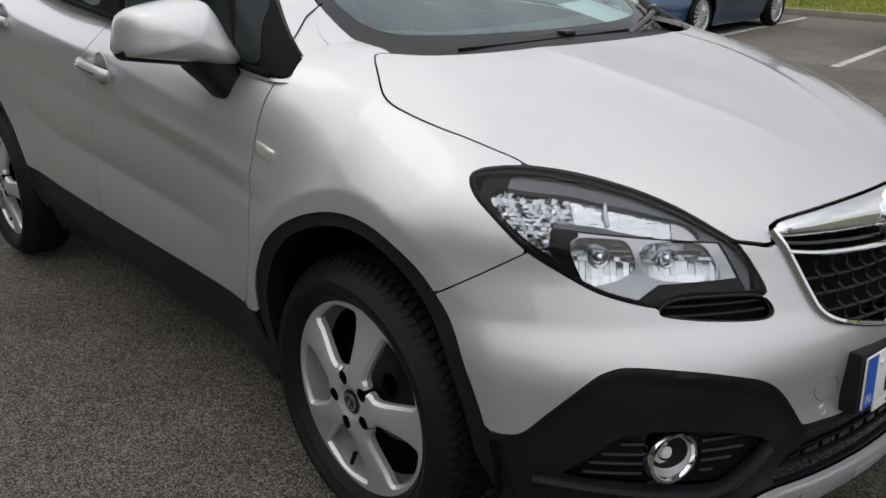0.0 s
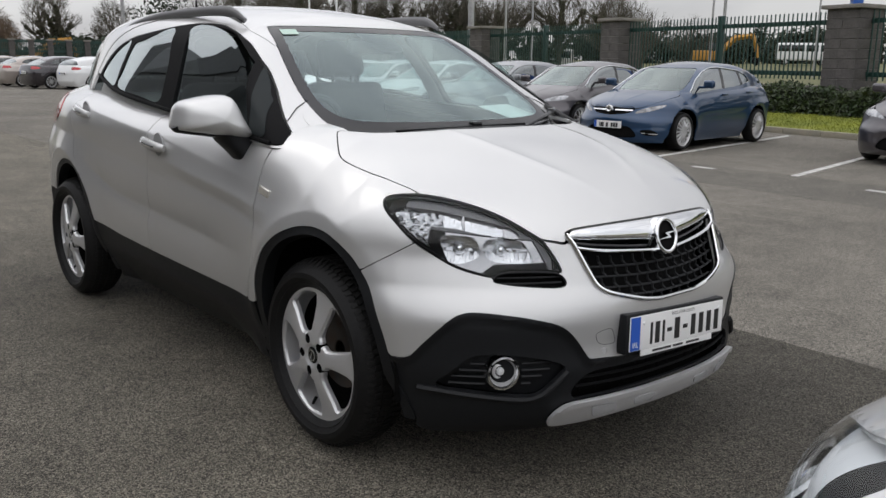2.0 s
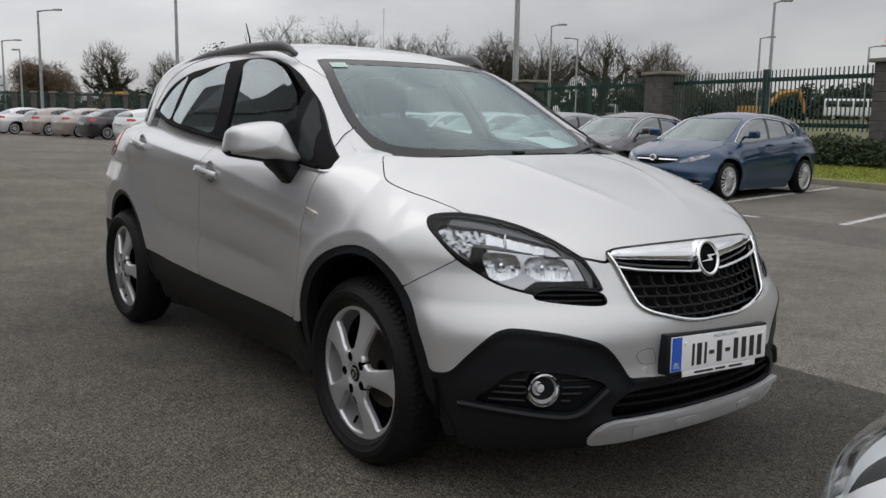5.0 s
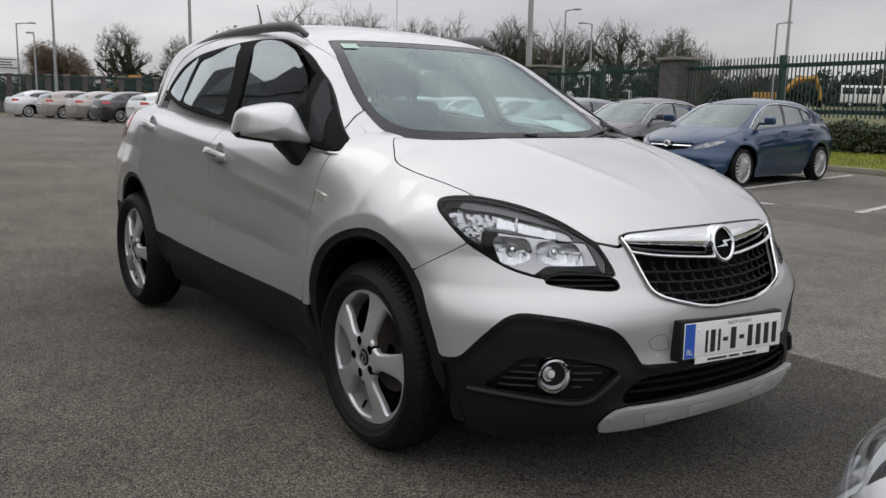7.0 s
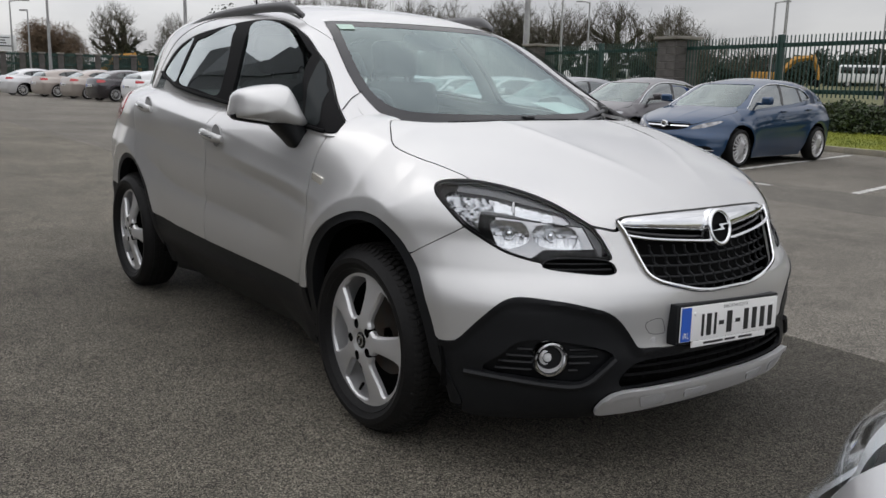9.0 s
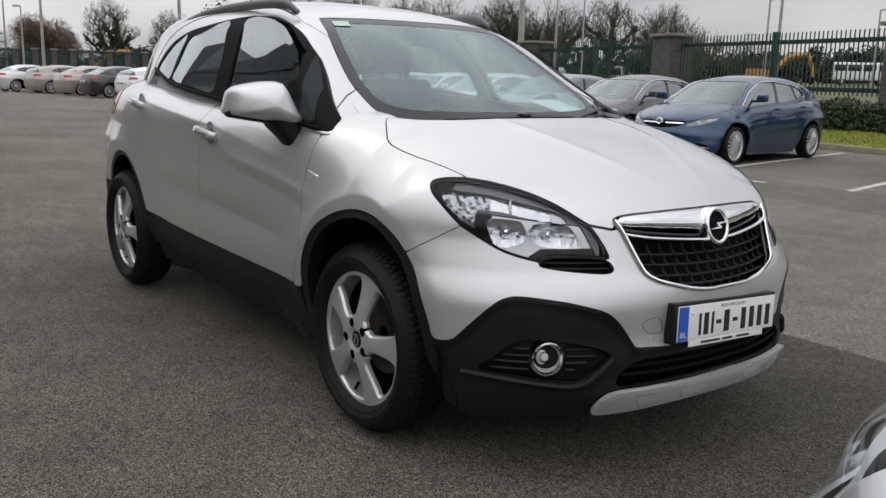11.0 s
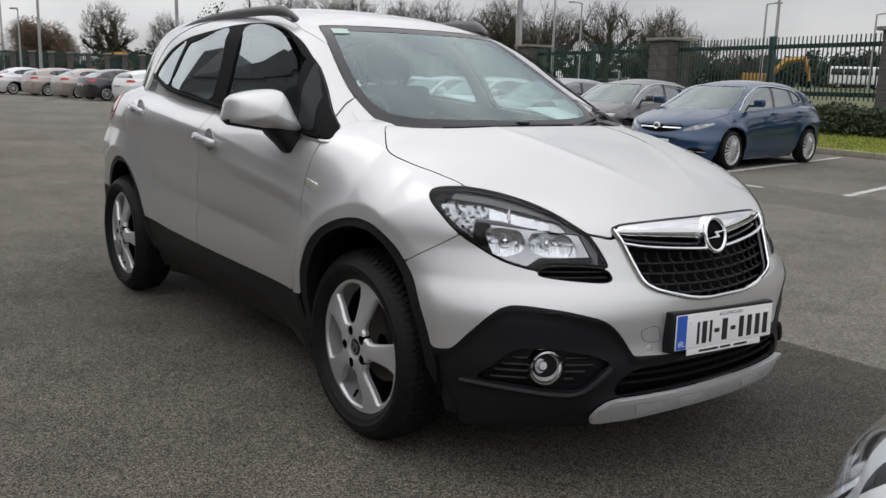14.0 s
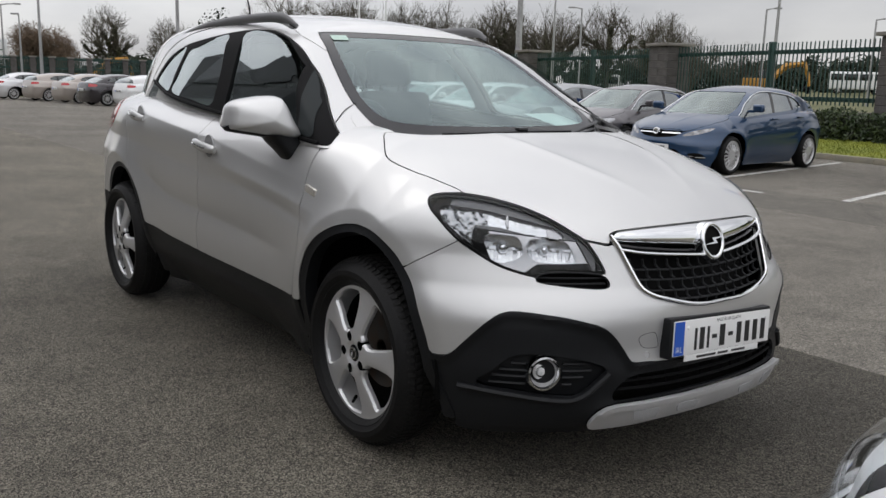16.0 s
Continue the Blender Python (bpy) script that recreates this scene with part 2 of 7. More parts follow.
    for size, lo, hi, detail in ((0.45, stain[0], stain[1], 8), (3.5, 0.86, 1.12, 6), (28.0, 0.88, 1.12, 3)):
        a = n.new("ShaderNodeTexNoise")
        a.inputs["Scale"].default_value, a.inputs["Detail"].default_value = size, detail
        l.new(co.outputs["Object"], a.inputs["Vector"])
        q = n.new("ShaderNodeMapRange")
        q.inputs["From Min"].default_value, q.inputs["From Max"].default_value = 0.3, 0.7
        q.inputs["To Min"].default_value, q.inputs["To Max"].default_value = lo, hi
        l.new(a.outputs[0], q.inputs[0])
        s = n.new("ShaderNodeVectorMath")
        s.operation = "SCALE"
        l.new(out, s.inputs[0])
        l.new(q.outputs[0], s.inputs["Scale"])
        out = s.outputs[0]
    t = n.new("ShaderNodeVectorMath")
    t.operation = "MULTIPLY"
    t.inputs[1].default_value = warm
    l.new(out, t.inputs[0])
    l.new(t.outputs[0], p.inputs["Base Color"])
    b = n.new("ShaderNodeBump")
    b.inputs["Strength"].default_value, b.inputs["Distance"].default_value = relief, 0.006
    b.invert = True
    l.new(v.outputs["Distance"], b.inputs["Height"])
    l.new(b.outputs[0], p.inputs["Normal"])
    return m


ASPHALT = asphalt("worn_grey_asphalt", 0.118, 0.200, 210, 0.85, 0.6, (0.76, 1.18))
COARSE = asphalt("coarse_dark_asphalt", 0.094, 0.236, 235, 0.8, 1.3, (0.74, 1.18), (1.085, 0.99, 0.80), 0.6, 0.58)
LINE_PAINT = material("worn_white_road_paint", (0.62, 0.61, 0.58), 0.8, grain=0.2, grain_size=60, stain=0.9, stain_size=9, tint=(0.20, 0.20, 0.19))
CONCRETE = material("kerb_concrete", (0.30, 0.27, 0.21), 0.9, grain=0.2, grain_size=70, stain=0.6, stain_size=3, tint=(0.20, 0.20, 0.17), bump=0.5)
BLOCK = material("grey_block_stone", (0.100, 0.092, 0.088), 0.92, grain=0.3, grain_size=40, stain=0.6, stain_size=2.5, tint=(0.05, 0.047, 0.045), bump=0.6, bump_size=60)
MORTAR = material("pale_mortar", (0.20, 0.19, 0.18), 0.95, grain=0.2)
CAP = material("pier_cap_concrete", (0.22, 0.205, 0.185), 0.9, grain=0.2, grain_size=30, stain=0.6, stain_size=4, tint=(0.12, 0.115, 0.09))
FENCE_GREEN = material("dark_green_fence_paint", (0.012, 0.048, 0.038), 0.45, grain=0.15, grain_size=20, stain=0.4, stain_size=4)
GRASS = material("mown_grass", (0.195, 0.215, 0.020), 0.9, grain=0.35, grain_size=40, stain=0.6, stain_size=1.2, tint=(0.11, 0.14, 0.025), bump=0.8, bump_size=90)
ROUGH_GRASS = material("rough_winter_grass", (0.13, 0.125, 0.055), 0.95, grain=0.35, grain_size=8, stain=0.8, stain_size=0.25, tint=(0.07, 0.085, 0.03), bump=0.6, bump_size=30)
LEAF = material("glossy_hedge_leaf", (0.020, 0.042, 0.010), 0.42, grain=0.5, grain_size=9, stain=0.7, stain_size=2.5, tint=(0.06, 0.075, 0.022))
BARK = material("winter_bark", (0.088, 0.078, 0.058), 0.95, grain=0.4, grain_size=6, stain=0.5, stain_size=0.8, tint=(0.05, 0.05, 0.035))
TWIG = material("bare_twigs", (0.115, 0.080, 0.052), 0.95, grain=0.3, grain_size=3)
IVY = material("dark_ivy", (0.034, 0.040, 0.014), 0.7, grain=0.5, grain_size=4, stain=0.6, stain_size=0.7, tint=(0.075, 0.070, 0.026))
CONIFER = material("dark_evergreen", (0.020, 0.030, 0.014), 0.8, grain=0.5, grain_size=3)
GALV = material("galvanised_pole", (0.36, 0.36, 0.36), 0.5, 0.6, grain=0.15, grain_size=12, stain=0.4, stain_size=2)
# ---- the shape of the silver car: half widths, profiles and a smooth meeting of them ----
def spline(points):
    """A smooth curve through (t, value) points, held flat past its ends."""
    t, v = np.array([p[0] for p in points], float), np.array([p[1] for p in points], float)
    d = np.diff(v) / np.diff(t)
    m = np.concatenate(([d[0]], np.where(d[:-1] * d[1:] > 0, 2 * d[:-1] * d[1:] / np.where(d[:-1] + d[1:] == 0, 1, d[:-1] + d[1:]), 0), [d[-1]]))

    def value(q):
        q = np.clip(np.asarray(q, float), t[0], t[-1])
        i = np.clip(np.searchsorted(t, q) - 1, 0, len(t) - 2)
        h = t[i + 1] - t[i]
        w = (q - t[i]) / h
        return (v[i] * (1 + 2 * w) * (1 - w) ** 2 + v[i + 1] * w * w * (3 - 2 * w) + h * w * (1 - w) * (m[i] * (1 - w) - m[i + 1] * w))
    return value


def blend(a, b, r):
    """Smooth maximum: the meeting of two solids, rounded over about r."""
    h = np.clip(0.5 + 0.5 * (a - b) / r, 0, 1)
    return b + (a - b) * h + r * h * (1 - h)


belt = spline([(-3.3, 1.25), (-2.6, 1.215), (-2.0, 1.16), (-1.2, 1.09), (-0.5, 1.045), (0.0, 1.03), (0.9, 1.0)])
section = spline([(0.0, 0.815), (0.10, 0.838), (0.25, 0.868), (0.42, 0.884), (0.62, 0.890), (0.80, 0.878), (0.92, 0.858), (1.0, 0.835), (1.2, 0.74)])
tail = spline([(-3.36, 0.58), (-3.25, 0.71), (-3.1, 0.785), (-2.9, 0.842), (-2.4, 0.886), (-1.5, 0.893), (0.0, 0.890), (0.9, 0.890)])
nose = spline([(0.15, 0.70), (0.20, 0.790), (0.25, 0.845), (0.32, 0.868), (0.40, 0.862), (0.50, 0.847), (0.58, 0.847), (0.68, 0.840), (0.79, 0.818), (0.86, 0.775), (0.92, 0.70), (1.0, 0.56), (1.2, 0.2)])
square = spline([(0.2, 2.25), (0.32, 2.28), (0.45, 2.42), (0.56, 2.38), (0.68, 2.04), (0.78, 1.88), (0.95, 1.85)])
bonnet = spline([(-0.9, 1.20), (-0.3, 1.138), (0.0, 1.103), (0.25, 1.055), (0.45, 0.995), (0.6, 0.935), (0.72, 0.87), (0.8, 0.80), (0.9, 0.70)])
rear = spline([(0.2, -3.20), (0.5, -3.33), (0.8, -3.335), (1.0, -3.30), (1.25, -3.22)])
shoulder = spline([(-3.2, 1.125), (-2.5, 1.110), (-2.0, 1.075), (-1.66, 1.046), (-1.3, 1.014), (-0.96, 0.980), (-0.69, 0.943), (0.0, 0.86)])
low_fold = spline([(-1.5, 0.935), (-1.12, 0.908), (-0.83, 0.880), (-0.475, 0.840), (-0.28, 0.806), (-0.10, 0.76)])
bonnet_fold = spline([(-0.2, 0.285), (0.05, 0.276), (0.22, 0.262), (0.38, 0.225), (0.51, 0.172), (0.62, 0.122), (0.75, 0.08)])
arch_x = {"front": 0.0, "back": -2.555}


def side(x, z, sculpt=1.0):
    y = section((z - 0.2) / (belt(x) - 0.2)) * tail(x) / 0.89
    for c in arch_x.values():  # flared arches with a fold a hand's width out from the edge
        d = (np.hypot((x - c - 0.04) / 0.385, (z - 0.36) / 0.44) - 1) * 0.42 - 0.050
        flare = np.where(d > 0, np.exp(-np.sqrt(d * d + 0.004 ** 2) / 0.075), 1 + np.clip(d, -0.06, 0) * 7)
        y = y + 0.024 * flare * np.clip((z - 0.30) / 0.15, 0, 1)
    # shoulder crease falling forwards, and the hollow over the swept-up lower fold
    z_fold = shoulder(x)
    above = np.sqrt((z - z_fold) ** 2 + 0.004 ** 2) + (z - z_fold)  # twice the height over the crease, softened
    below = np.sqrt((z - z_fold) ** 2 + 0.004 ** 2) - (z - z_fold)
    strength = np.clip((-0.30 - x) / 1.3, 0, 1) * np.clip((x + 3.1) / 0.3, 0, 1)
    y = y + sculpt * strength * (0.024 - 0.37 * np.minimum(above, 0.24) - 0.095 * np.minimum(below, 0.33))
    y = y - 0.42 * np.clip(z - 0.70, 0, 0.4) ** 1.35 * np.clip((x + 0.42) / 0.36, 0, 1) ** 1.5 * np.clip((0.50 - x) / 0.35, 0, 1)  # the wing leans in towards the bonnet
    z_low = low_fold(x)  # fine fold under the front handle
    y = y + sculpt * (0.013 * np.exp(-np.sqrt((z - z_low) ** 2 + 0.004 ** 2) / 0.034) - 0.006 * np.exp(-((z - z_low + 0.055) / 0.022) ** 2)) * np.clip((x + 1.2) / 0.3, 0, 1) * np.clip((-0.22 - x) / 0.2, 0, 1)
    y = y - 0.09 * np.clip((z - 0.85) / 0.25, 0, 1) * np.clip((-2.35 - x) / 0.7, 0, 1.2) ** 1.5
    z_sweep = 0.555 + 0.055 * np.clip(-0.6 - x, 0, 2) + 0.35 * np.clip(-1.65 - x, 0, 1) ** 2
    y = y - 0.9 * sculpt * np.clip(0.40 - z, 0, 0.3) ** 1.5 * np.clip((-0.45 - x) / 0.25, 0, 1) * np.clip((x + 2.1) / 0.25, 0, 1)  # the sill turns under
    y = y - 0.020 * sculpt * np.exp(-np.sqrt((z - z_sweep - 0.070) ** 2 + 0.008 ** 2) / 0.060) * np.clip((-0.45 - x) / 0.35, 0, 1) * np.clip((x + 2.25) / 0.25, 0, 1)
    return y


def front(y, z):
    n = square(z)
    step = 1 / (1 + np.exp((z - 0.662 + 0.03 * np.clip(y - 0.5, 0, 1)) / 0.013))  # ledge under the lamps
    return (nose(z) + 0.012 * (step - 0.5) * np.clip((0.86 - z) / 0.1, 0, 1) * np.clip((z - 0.45) / 0.12, 0, 1)) * np.maximum(1 - np.clip(y / 0.93, 0, 0.9999) ** n, 0) ** (1 / n) - 0.030 * np.exp(-(y / 0.36) ** 2) * np.clip((z - 0.62) / 0.16, 0, 1)


def top(x, y):
    k = np.clip((x + 0.2) / 0.9, 0, 1)
    z = bonnet(x) - (0.035 + 0.085 * k) * (y / 0.65) ** 2.2
    z = z + 0.009 * np.exp(-np.sqrt((y - bonnet_fold(x)) ** 2 + 0.0025 ** 2) / 0.034) * np.clip((0.72 - x) / 0.3, 0, 1) * np.clip((x + 0.04) / 0.2, 0, 1)
    return z


def lower(x, y, z, sculpt=1.0):
    y = np.abs(y)
    g = blend(y - side(x, z, sculpt), z - top(x, y), 0.145)
    g = blend(g, x - front(y, z), 0.07)
    d = (np.hypot((x - 0.04) / 0.385, (z - 0.36) / 0.44) - 1) * 0.42  # the bumper's corner is folded in round the wheel opening
    fold = 0.5 * (1 - d / 0.052 + np.sqrt((1 - d / 0.052) ** 2 + 0.004))
    g = g + 0.011 * sculpt * np.minimum(fold, 1.1) * np.clip((x - 0.14) / 0.12, 0, 1) * np.clip((y - 0.45) / 0.1, 0, 1)
    return blend(g, rear(z) - x + 0.10 * (y / 0.8) ** 2.5, 0.08)


screen = spline([(1.0, -0.03), (1.1, -0.17), (1.25, -0.44), (1.4, -0.71), (1.5, -0.90), (1.6, -1.12), (1.7, -1.35)])
roof = spline([(-3.4, 1.44), (-3.0, 1.53), (-2.5, 1.59), (-2.0, 1.617), (-1.6, 1.605), (-1.2, 1.567), (-0.95, 1.522), (-0.6, 1.45)])
glass_half = spline([(0.9, 0.865), (1.05, 0.832), (1.2, 0.775), (1.35, 0.705), (1.5, 0.622), (1.65, 0.52)])
cabin_plan = spline([(-3.3, 0.62), (-3.0, 0.71), (-2.6, 0.865), (-2.2, 0.955), (-1.7, 1.0), (-1.0, 1.0), (-0.4, 0.985), (0, 0.97)])
back_glass = spline([(1.0, -3.30), (1.2, -3.24), (1.4, -3.10), (1.55, -2.95), (1.65, -2.8)])


def upper(x, y, z):
    y = np.abs(y)
    g = blend(y - glass_half(z) * cabin_plan(x), z - roof(x) + 0.075 * (y / 0.6) ** 2.4, 0.10)
    g = blend(g, x - screen(z) + 0.16 * (y / 0.7) ** 2.2, 0.05)
    return blend(g, back_glass(z) - x + 0.10 * (y / 0.7) ** 2, 0.06)


# ---- mesh tools ----
def mesh_object(name, verts, faces, mat, parent=None, smooth=True, label="", sharp=None):
    me = bpy.data.meshes.new(name)
    me.from_pydata([tuple(map(float, v)) for v in verts], [], [tuple(map(int, f)) for f in faces])
    if isinstance(mat, (list, tuple)):
        for m in mat:
            me.materials.append(m)
    else:
        me.materials.append(mat)
    if smooth:
        me.shade_smooth()
        if sharp:
            me.set_sharp_from_angle(angle=radians(sharp))
    ob = new(name, me)
    if parent is not None:
        ob.parent = parent
    if label:
        ob["label"] = label
    return ob


def part(name, bm, mat, parent=None, label="", smooth=True, sharp=40):
    """Links a bmesh as one mesh object under a thing or a part."""
    me = bpy.data.meshes.new(name)
    bmesh.ops.recalc_face_normals(bm, faces=bm.faces)
    bm.to_mesh(me)
    bm.free()
    me.materials.append(mat)
    if smooth:
        me.shade_smooth()
        me.set_sharp_from_angle(angle=radians(sharp))
    ob = new(name, me)
    if parent is not None:
        ob.parent = parent
    if label:
        ob["label"] = label
    return ob


def add_box(bm, sx, sy, sz, m=None, bevel=0.0, seg=2):
    g = bmesh.ops.create_cube(bm, size=1.0, matrix=(m or Matrix()) @ Matrix.Diagonal((sx, sy, sz, 1)))
    if bevel:
        es = list({e for v in g["verts"] for e in v.link_edges})
        bmesh.ops.bevel(bm, geom=es, offset=bevel, segments=seg, affect="EDGES", profile=0.6)
    return bm


def add_cyl(bm, r1, r2, h, m=None, seg=24, caps=True):
    bmesh.ops.create_cone(bm, cap_ends=caps, segments=seg, radius1=r1, radius2=r2, depth=h, matrix=m or Matrix())
    return bm


def box_part(name, size, m, mat, parent, bevel=0.004, label=""):
    return part(name, add_box(bmesh.new(), *size, m, bevel), mat, parent, label)


def lathe(bm, profile, m=None, seg=48, closed=False):
    """Turns (radius, height) points round the z axis."""
    m = m or Matrix()
    rings = [[bm.verts.new(m @ Vector((r * math.cos(a), r * math.sin(a), h))) for a in [2 * math.pi * k / seg for k in range(seg)]] for r, h in profile]
    pairs = list(zip(rings, rings[1:])) + ([(rings[-1], rings[0])] if closed else [])
    for a, b in pairs:
        for k in range(seg):
            bm.faces.new((a[k], a[(k + 1) % seg], b[(k + 1) % seg], b[k]))
    return bm


def tube(bm, pts, radius, seg=8, caps=True, flat=1.0):
    """A round bar through pts; radius may be one number or one a point."""
    pts = [Vector(p) for p in pts]
    rs = radius if isinstance(radius, (list, tuple)) else [radius] * len(pts)
    rings, side_way = [], None
    for i, p in enumerate(pts):
        d = (pts[min(i + 1, len(pts) - 1)] - pts[max(i - 1, 0)]).normalized()
        if side_way is None:
            side_way = d.orthogonal().normalized() if abs(d.z) > 0.95 else d.cross(Vector((0, 0, 1))).normalized()
        side_way = (side_way - d * side_way.dot(d)).normalized()
        up = side_way.cross(d)
        rings.append([bm.verts.new(p + rs[i] * (math.cos(a) * side_way + flat * math.sin(a) * up)) for a in [2 * math.pi * k / seg for k in range(seg)]])
    for a, b in zip(rings, rings[1:]):
        for k in range(seg):
            bm.faces.new((a[k], a[(k + 1) % seg], b[(k + 1) % seg], b[k]))
    if caps and seg > 2:
        bm.faces.new(rings[0][::-1])
        bm.faces.new(rings[-1])
    return bm


def rounded(points, steps=6, closed=True):
    """A smooth curve through the points (Catmull-Rom), as an array."""
    p = np.array(points, float)
    n = len(p)
    out = []
    for i in range(n if closed else n - 1):
        a, b, c, d = (p[(i + k) % n] if closed else p[min(max(i + k, 0), n - 1)] for k in (-1, 0, 1, 2))
        for t in np.arange(steps) / steps:
            out.append(0.5 * (2 * b + (c - a) * t + (2 * a - 5 * b + 4 * c - d) * t * t + (3 * b - a - 3 * c + d) * t ** 3))
    if not closed:
        out.append(p[-1])
    return np.array(out)


def inside(loop, u, v):
    """Signed distance to a closed outline, positive inside it."""
    q = np.stack([np.ravel(u), np.ravel(v)], 1)
    lo, hi = loop.min(0) - 0.12, loop.max(0) + 0.12
    near = np.all((q > lo) & (q < hi), 1)
    out = np.full(len(q), -0.12)
    p = q[near]
    a, b = loop, np.roll(loop, -1, 0)
    best, odd = np.full(len(p), 1e9), np.zeros(len(p), bool)
    for s, e in zip(a, b):
        w = e - s
        t = np.clip(((p - s) @ w) / max(w @ w, 1e-12), 0, 1)
        best = np.minimum(best, np.hypot(*(p - s - t[:, None] * w).T))
        cross = ((s[1] > p[:, 1]) != (e[1] > p[:, 1]))
        if abs(e[1] - s[1]) > 1e-12:
            odd ^= cross & (p[:, 0] < (e[0] - s[0]) * (p[:, 1] - s[1]) / (e[1] - s[1]) + s[0])
    out[near] = np.where(odd, best, -best)
    return out.reshape(np.shape(u))


def carve(P, f):
    """The part of the grid of points P (rows, columns, 3) where f > 0: vertices and faces, cut along the outline."""
    nu, nv = f.shape
    idx = np.arange(nu * nv).reshape(nu, nv)
    quads = np.stack([idx[:-1, :-1], idx[1:, :-1], idx[1:, 1:], idx[:-1, 1:]], -1).reshape(-1, 4)
    fl, pts = f.ravel(), P.reshape(-1, 3)
    pos = fl > 0
    count = pos[quads].sum(1)
    faces = [tuple(q) for q in quads[count == 4]]
    extra, made = [], {}
    for q in quads[(count > 0) & (count < 4)]:
        poly = []
        for i in range(4):
            a, b = int(q[i]), int(q[(i + 1) % 4])
            if pos[a]:
                poly.append(a)
            if pos[a] != pos[b]:
                key = (min(a, b), max(a, b))
                if key not in made:
                    t = np.clip(fl[a] / (fl[a] - fl[b]), 0.02, 0.98)
                    made[key] = nu * nv + len(extra)
                    extra.append(pts[a] + (pts[b] - pts[a]) * t)
                poly.append(made[key])
        if len(poly) > 2:
            faces.append(tuple(poly))
    allp = np.concatenate([pts, np.array(extra).reshape(-1, 3)])
    used = np.unique(np.concatenate([np.array(x) for x in faces])) if faces else np.zeros(0, int)
    back = np.full(len(allp), -1)
    back[used] = np.arange(len(used))
    return allp[used], [tuple(int(back[i]) for i in x) for x in faces]


def gradient(G, p, e=2e-3):
    x, y, z = p.T
    g = np.stack([G(x + e, y, z) - G(x - e, y, z), G(x, y + e, z) - G(x, y - e, z), G(x, y, z + e) - G(x, y, z - e)], 1)
    return g / np.maximum(np.linalg.norm(g, axis=1, keepdims=True), 1e-9)


def shell(name, P, f, G, mat, parent, where="right", out=0.0, thick=0.014, label="", bulge=None):
    """A panel cut from the surface G = 0 (half of it, y >= 0), with folded edges. where: right, left or both sides joined at the middle."""
    v, faces = carve(P, f)
    if not faces:
        raise ValueError("empty panel " + name)
    n = gradient(G, v)
    # all faces the same way out
    tri = np.array([x[:3] for x in faces])
    fn = np.cross(v[tri[:, 1]] - v[tri[:, 0]], v[tri[:, 2]] - v[tri[:, 0]])
    if (np.sum(fn * n[tri[:, 0]], 1)).sum() < 0:
        faces = [x[::-1] for x in faces]
    shift = np.full(len(v), out) if bulge is None else out + bulge(v)
    base = v
    v = v + n * shift[:, None]
    edges = {}
    for x in faces:
        for a, b in zip(x, x[1:] + x[:1]):
            edges[(a, b)] = edges.get((a, b), 0) + 1
    rim = [(a, b) for a, b in edges if (b, a) not in edges]
    if where == "both":
        rim = [(a, b) for a, b in rim if base[a, 1] > 1e-4 or base[b, 1] > 1e-4]
    if thick:
        ids = sorted({i for e in rim for i in e})
        low = {i: len(v) + k for k, i in enumerate(ids)}
        v = np.concatenate([v, v[ids] - n[ids] * thick])
        faces = faces + [(b, a, low[a], low[b]) for a, b in rim]
    right = v * np.array([1, -1, 1])
    r_faces = [x[::-1] for x in faces]
    if where == "left":
        V, F = v, faces
    elif where == "right":
        V, F = right, r_faces
    else:
        mid = {i: i for i in range(len(base)) if base[i, 1] <= 1e-4}
        back, extra = {}, []
        for i in range(len(v)):
            if i in mid:
                back[i] = i
            else:
                back[i] = len(v) + len(extra)
                extra.append(right[i])
        V = np.concatenate([v, np.array(extra)])
        F = faces + [tuple(back[i] for i in x) for x in r_faces]
    return mesh_object(name, V, F, mat, parent, True, label, sharp=32)


def ray_grid(G, xs_back, x_cyl, xs_front, z0, phis, turns_back, turns_front, reach=2.6):
    """Points of G = 0 on rays from a spine: turned round its back end, along it, and round its front end."""
    stations = [(xs_back, -t) for t in turns_back] + [(x, 0.0) for x in x_cyl] + [(xs_front, t) for t in turns_front]
    ox = np.array([s[0] for s in stations])[:, None] + 0 * phis[None]
    th, ph = np.array([s[1] for s in stations])[:, None] + 0 * phis[None], phis[None] + 0 * ox
    d = np.stack([np.sin(ph) * np.sin(th), np.sin(ph) * np.cos(th), np.cos(ph)], -1)
    o = np.stack([ox, 0 * ox, z0 + 0 * ox], -1)
    lo, hi = np.full(ox.shape, 0.02), np.full(ox.shape, reach)
    for _ in range(26):
        m = (lo + hi) / 2
        p = o + m[..., None] * d
        neg = G(p[..., 0], p[..., 1], p[..., 2]) < 0
        lo, hi = np.where(neg, m, lo), np.where(neg, hi, m)
    p = o + ((lo + hi) / 2)[..., None] * d
    p[..., 1] = np.where(np.abs(p[..., 1]) < 2e-4, 0, np.abs(p[..., 1]))
    return p


def height_grid(G, xs, ys, z_low, z_high):
    x, y = np.meshgrid(xs, ys, indexing="ij")
    lo, hi = np.full(x.shape, z_low), np.full(x.shape, z_high)
    for _ in range(26):
        m = (lo + hi) / 2
        neg = G(x, y, m) < 0
        lo, hi = np.where(neg, m, lo), np.where(neg, hi, m)
    return np.stack([x, y, (lo + hi) / 2], -1)


def girth(p):
    """Length round the nose in plan, from the front axle's line to the middle."""
    return 0.9 * np.arctan2(p[..., 0], np.maximum(p[..., 1], 1e-6))


def line_y(points, q):
    """Straight pieces through (q, value)."""
    a = np.array(points, float)
    return np.interp(q, a[:, 0], a[:, 1])


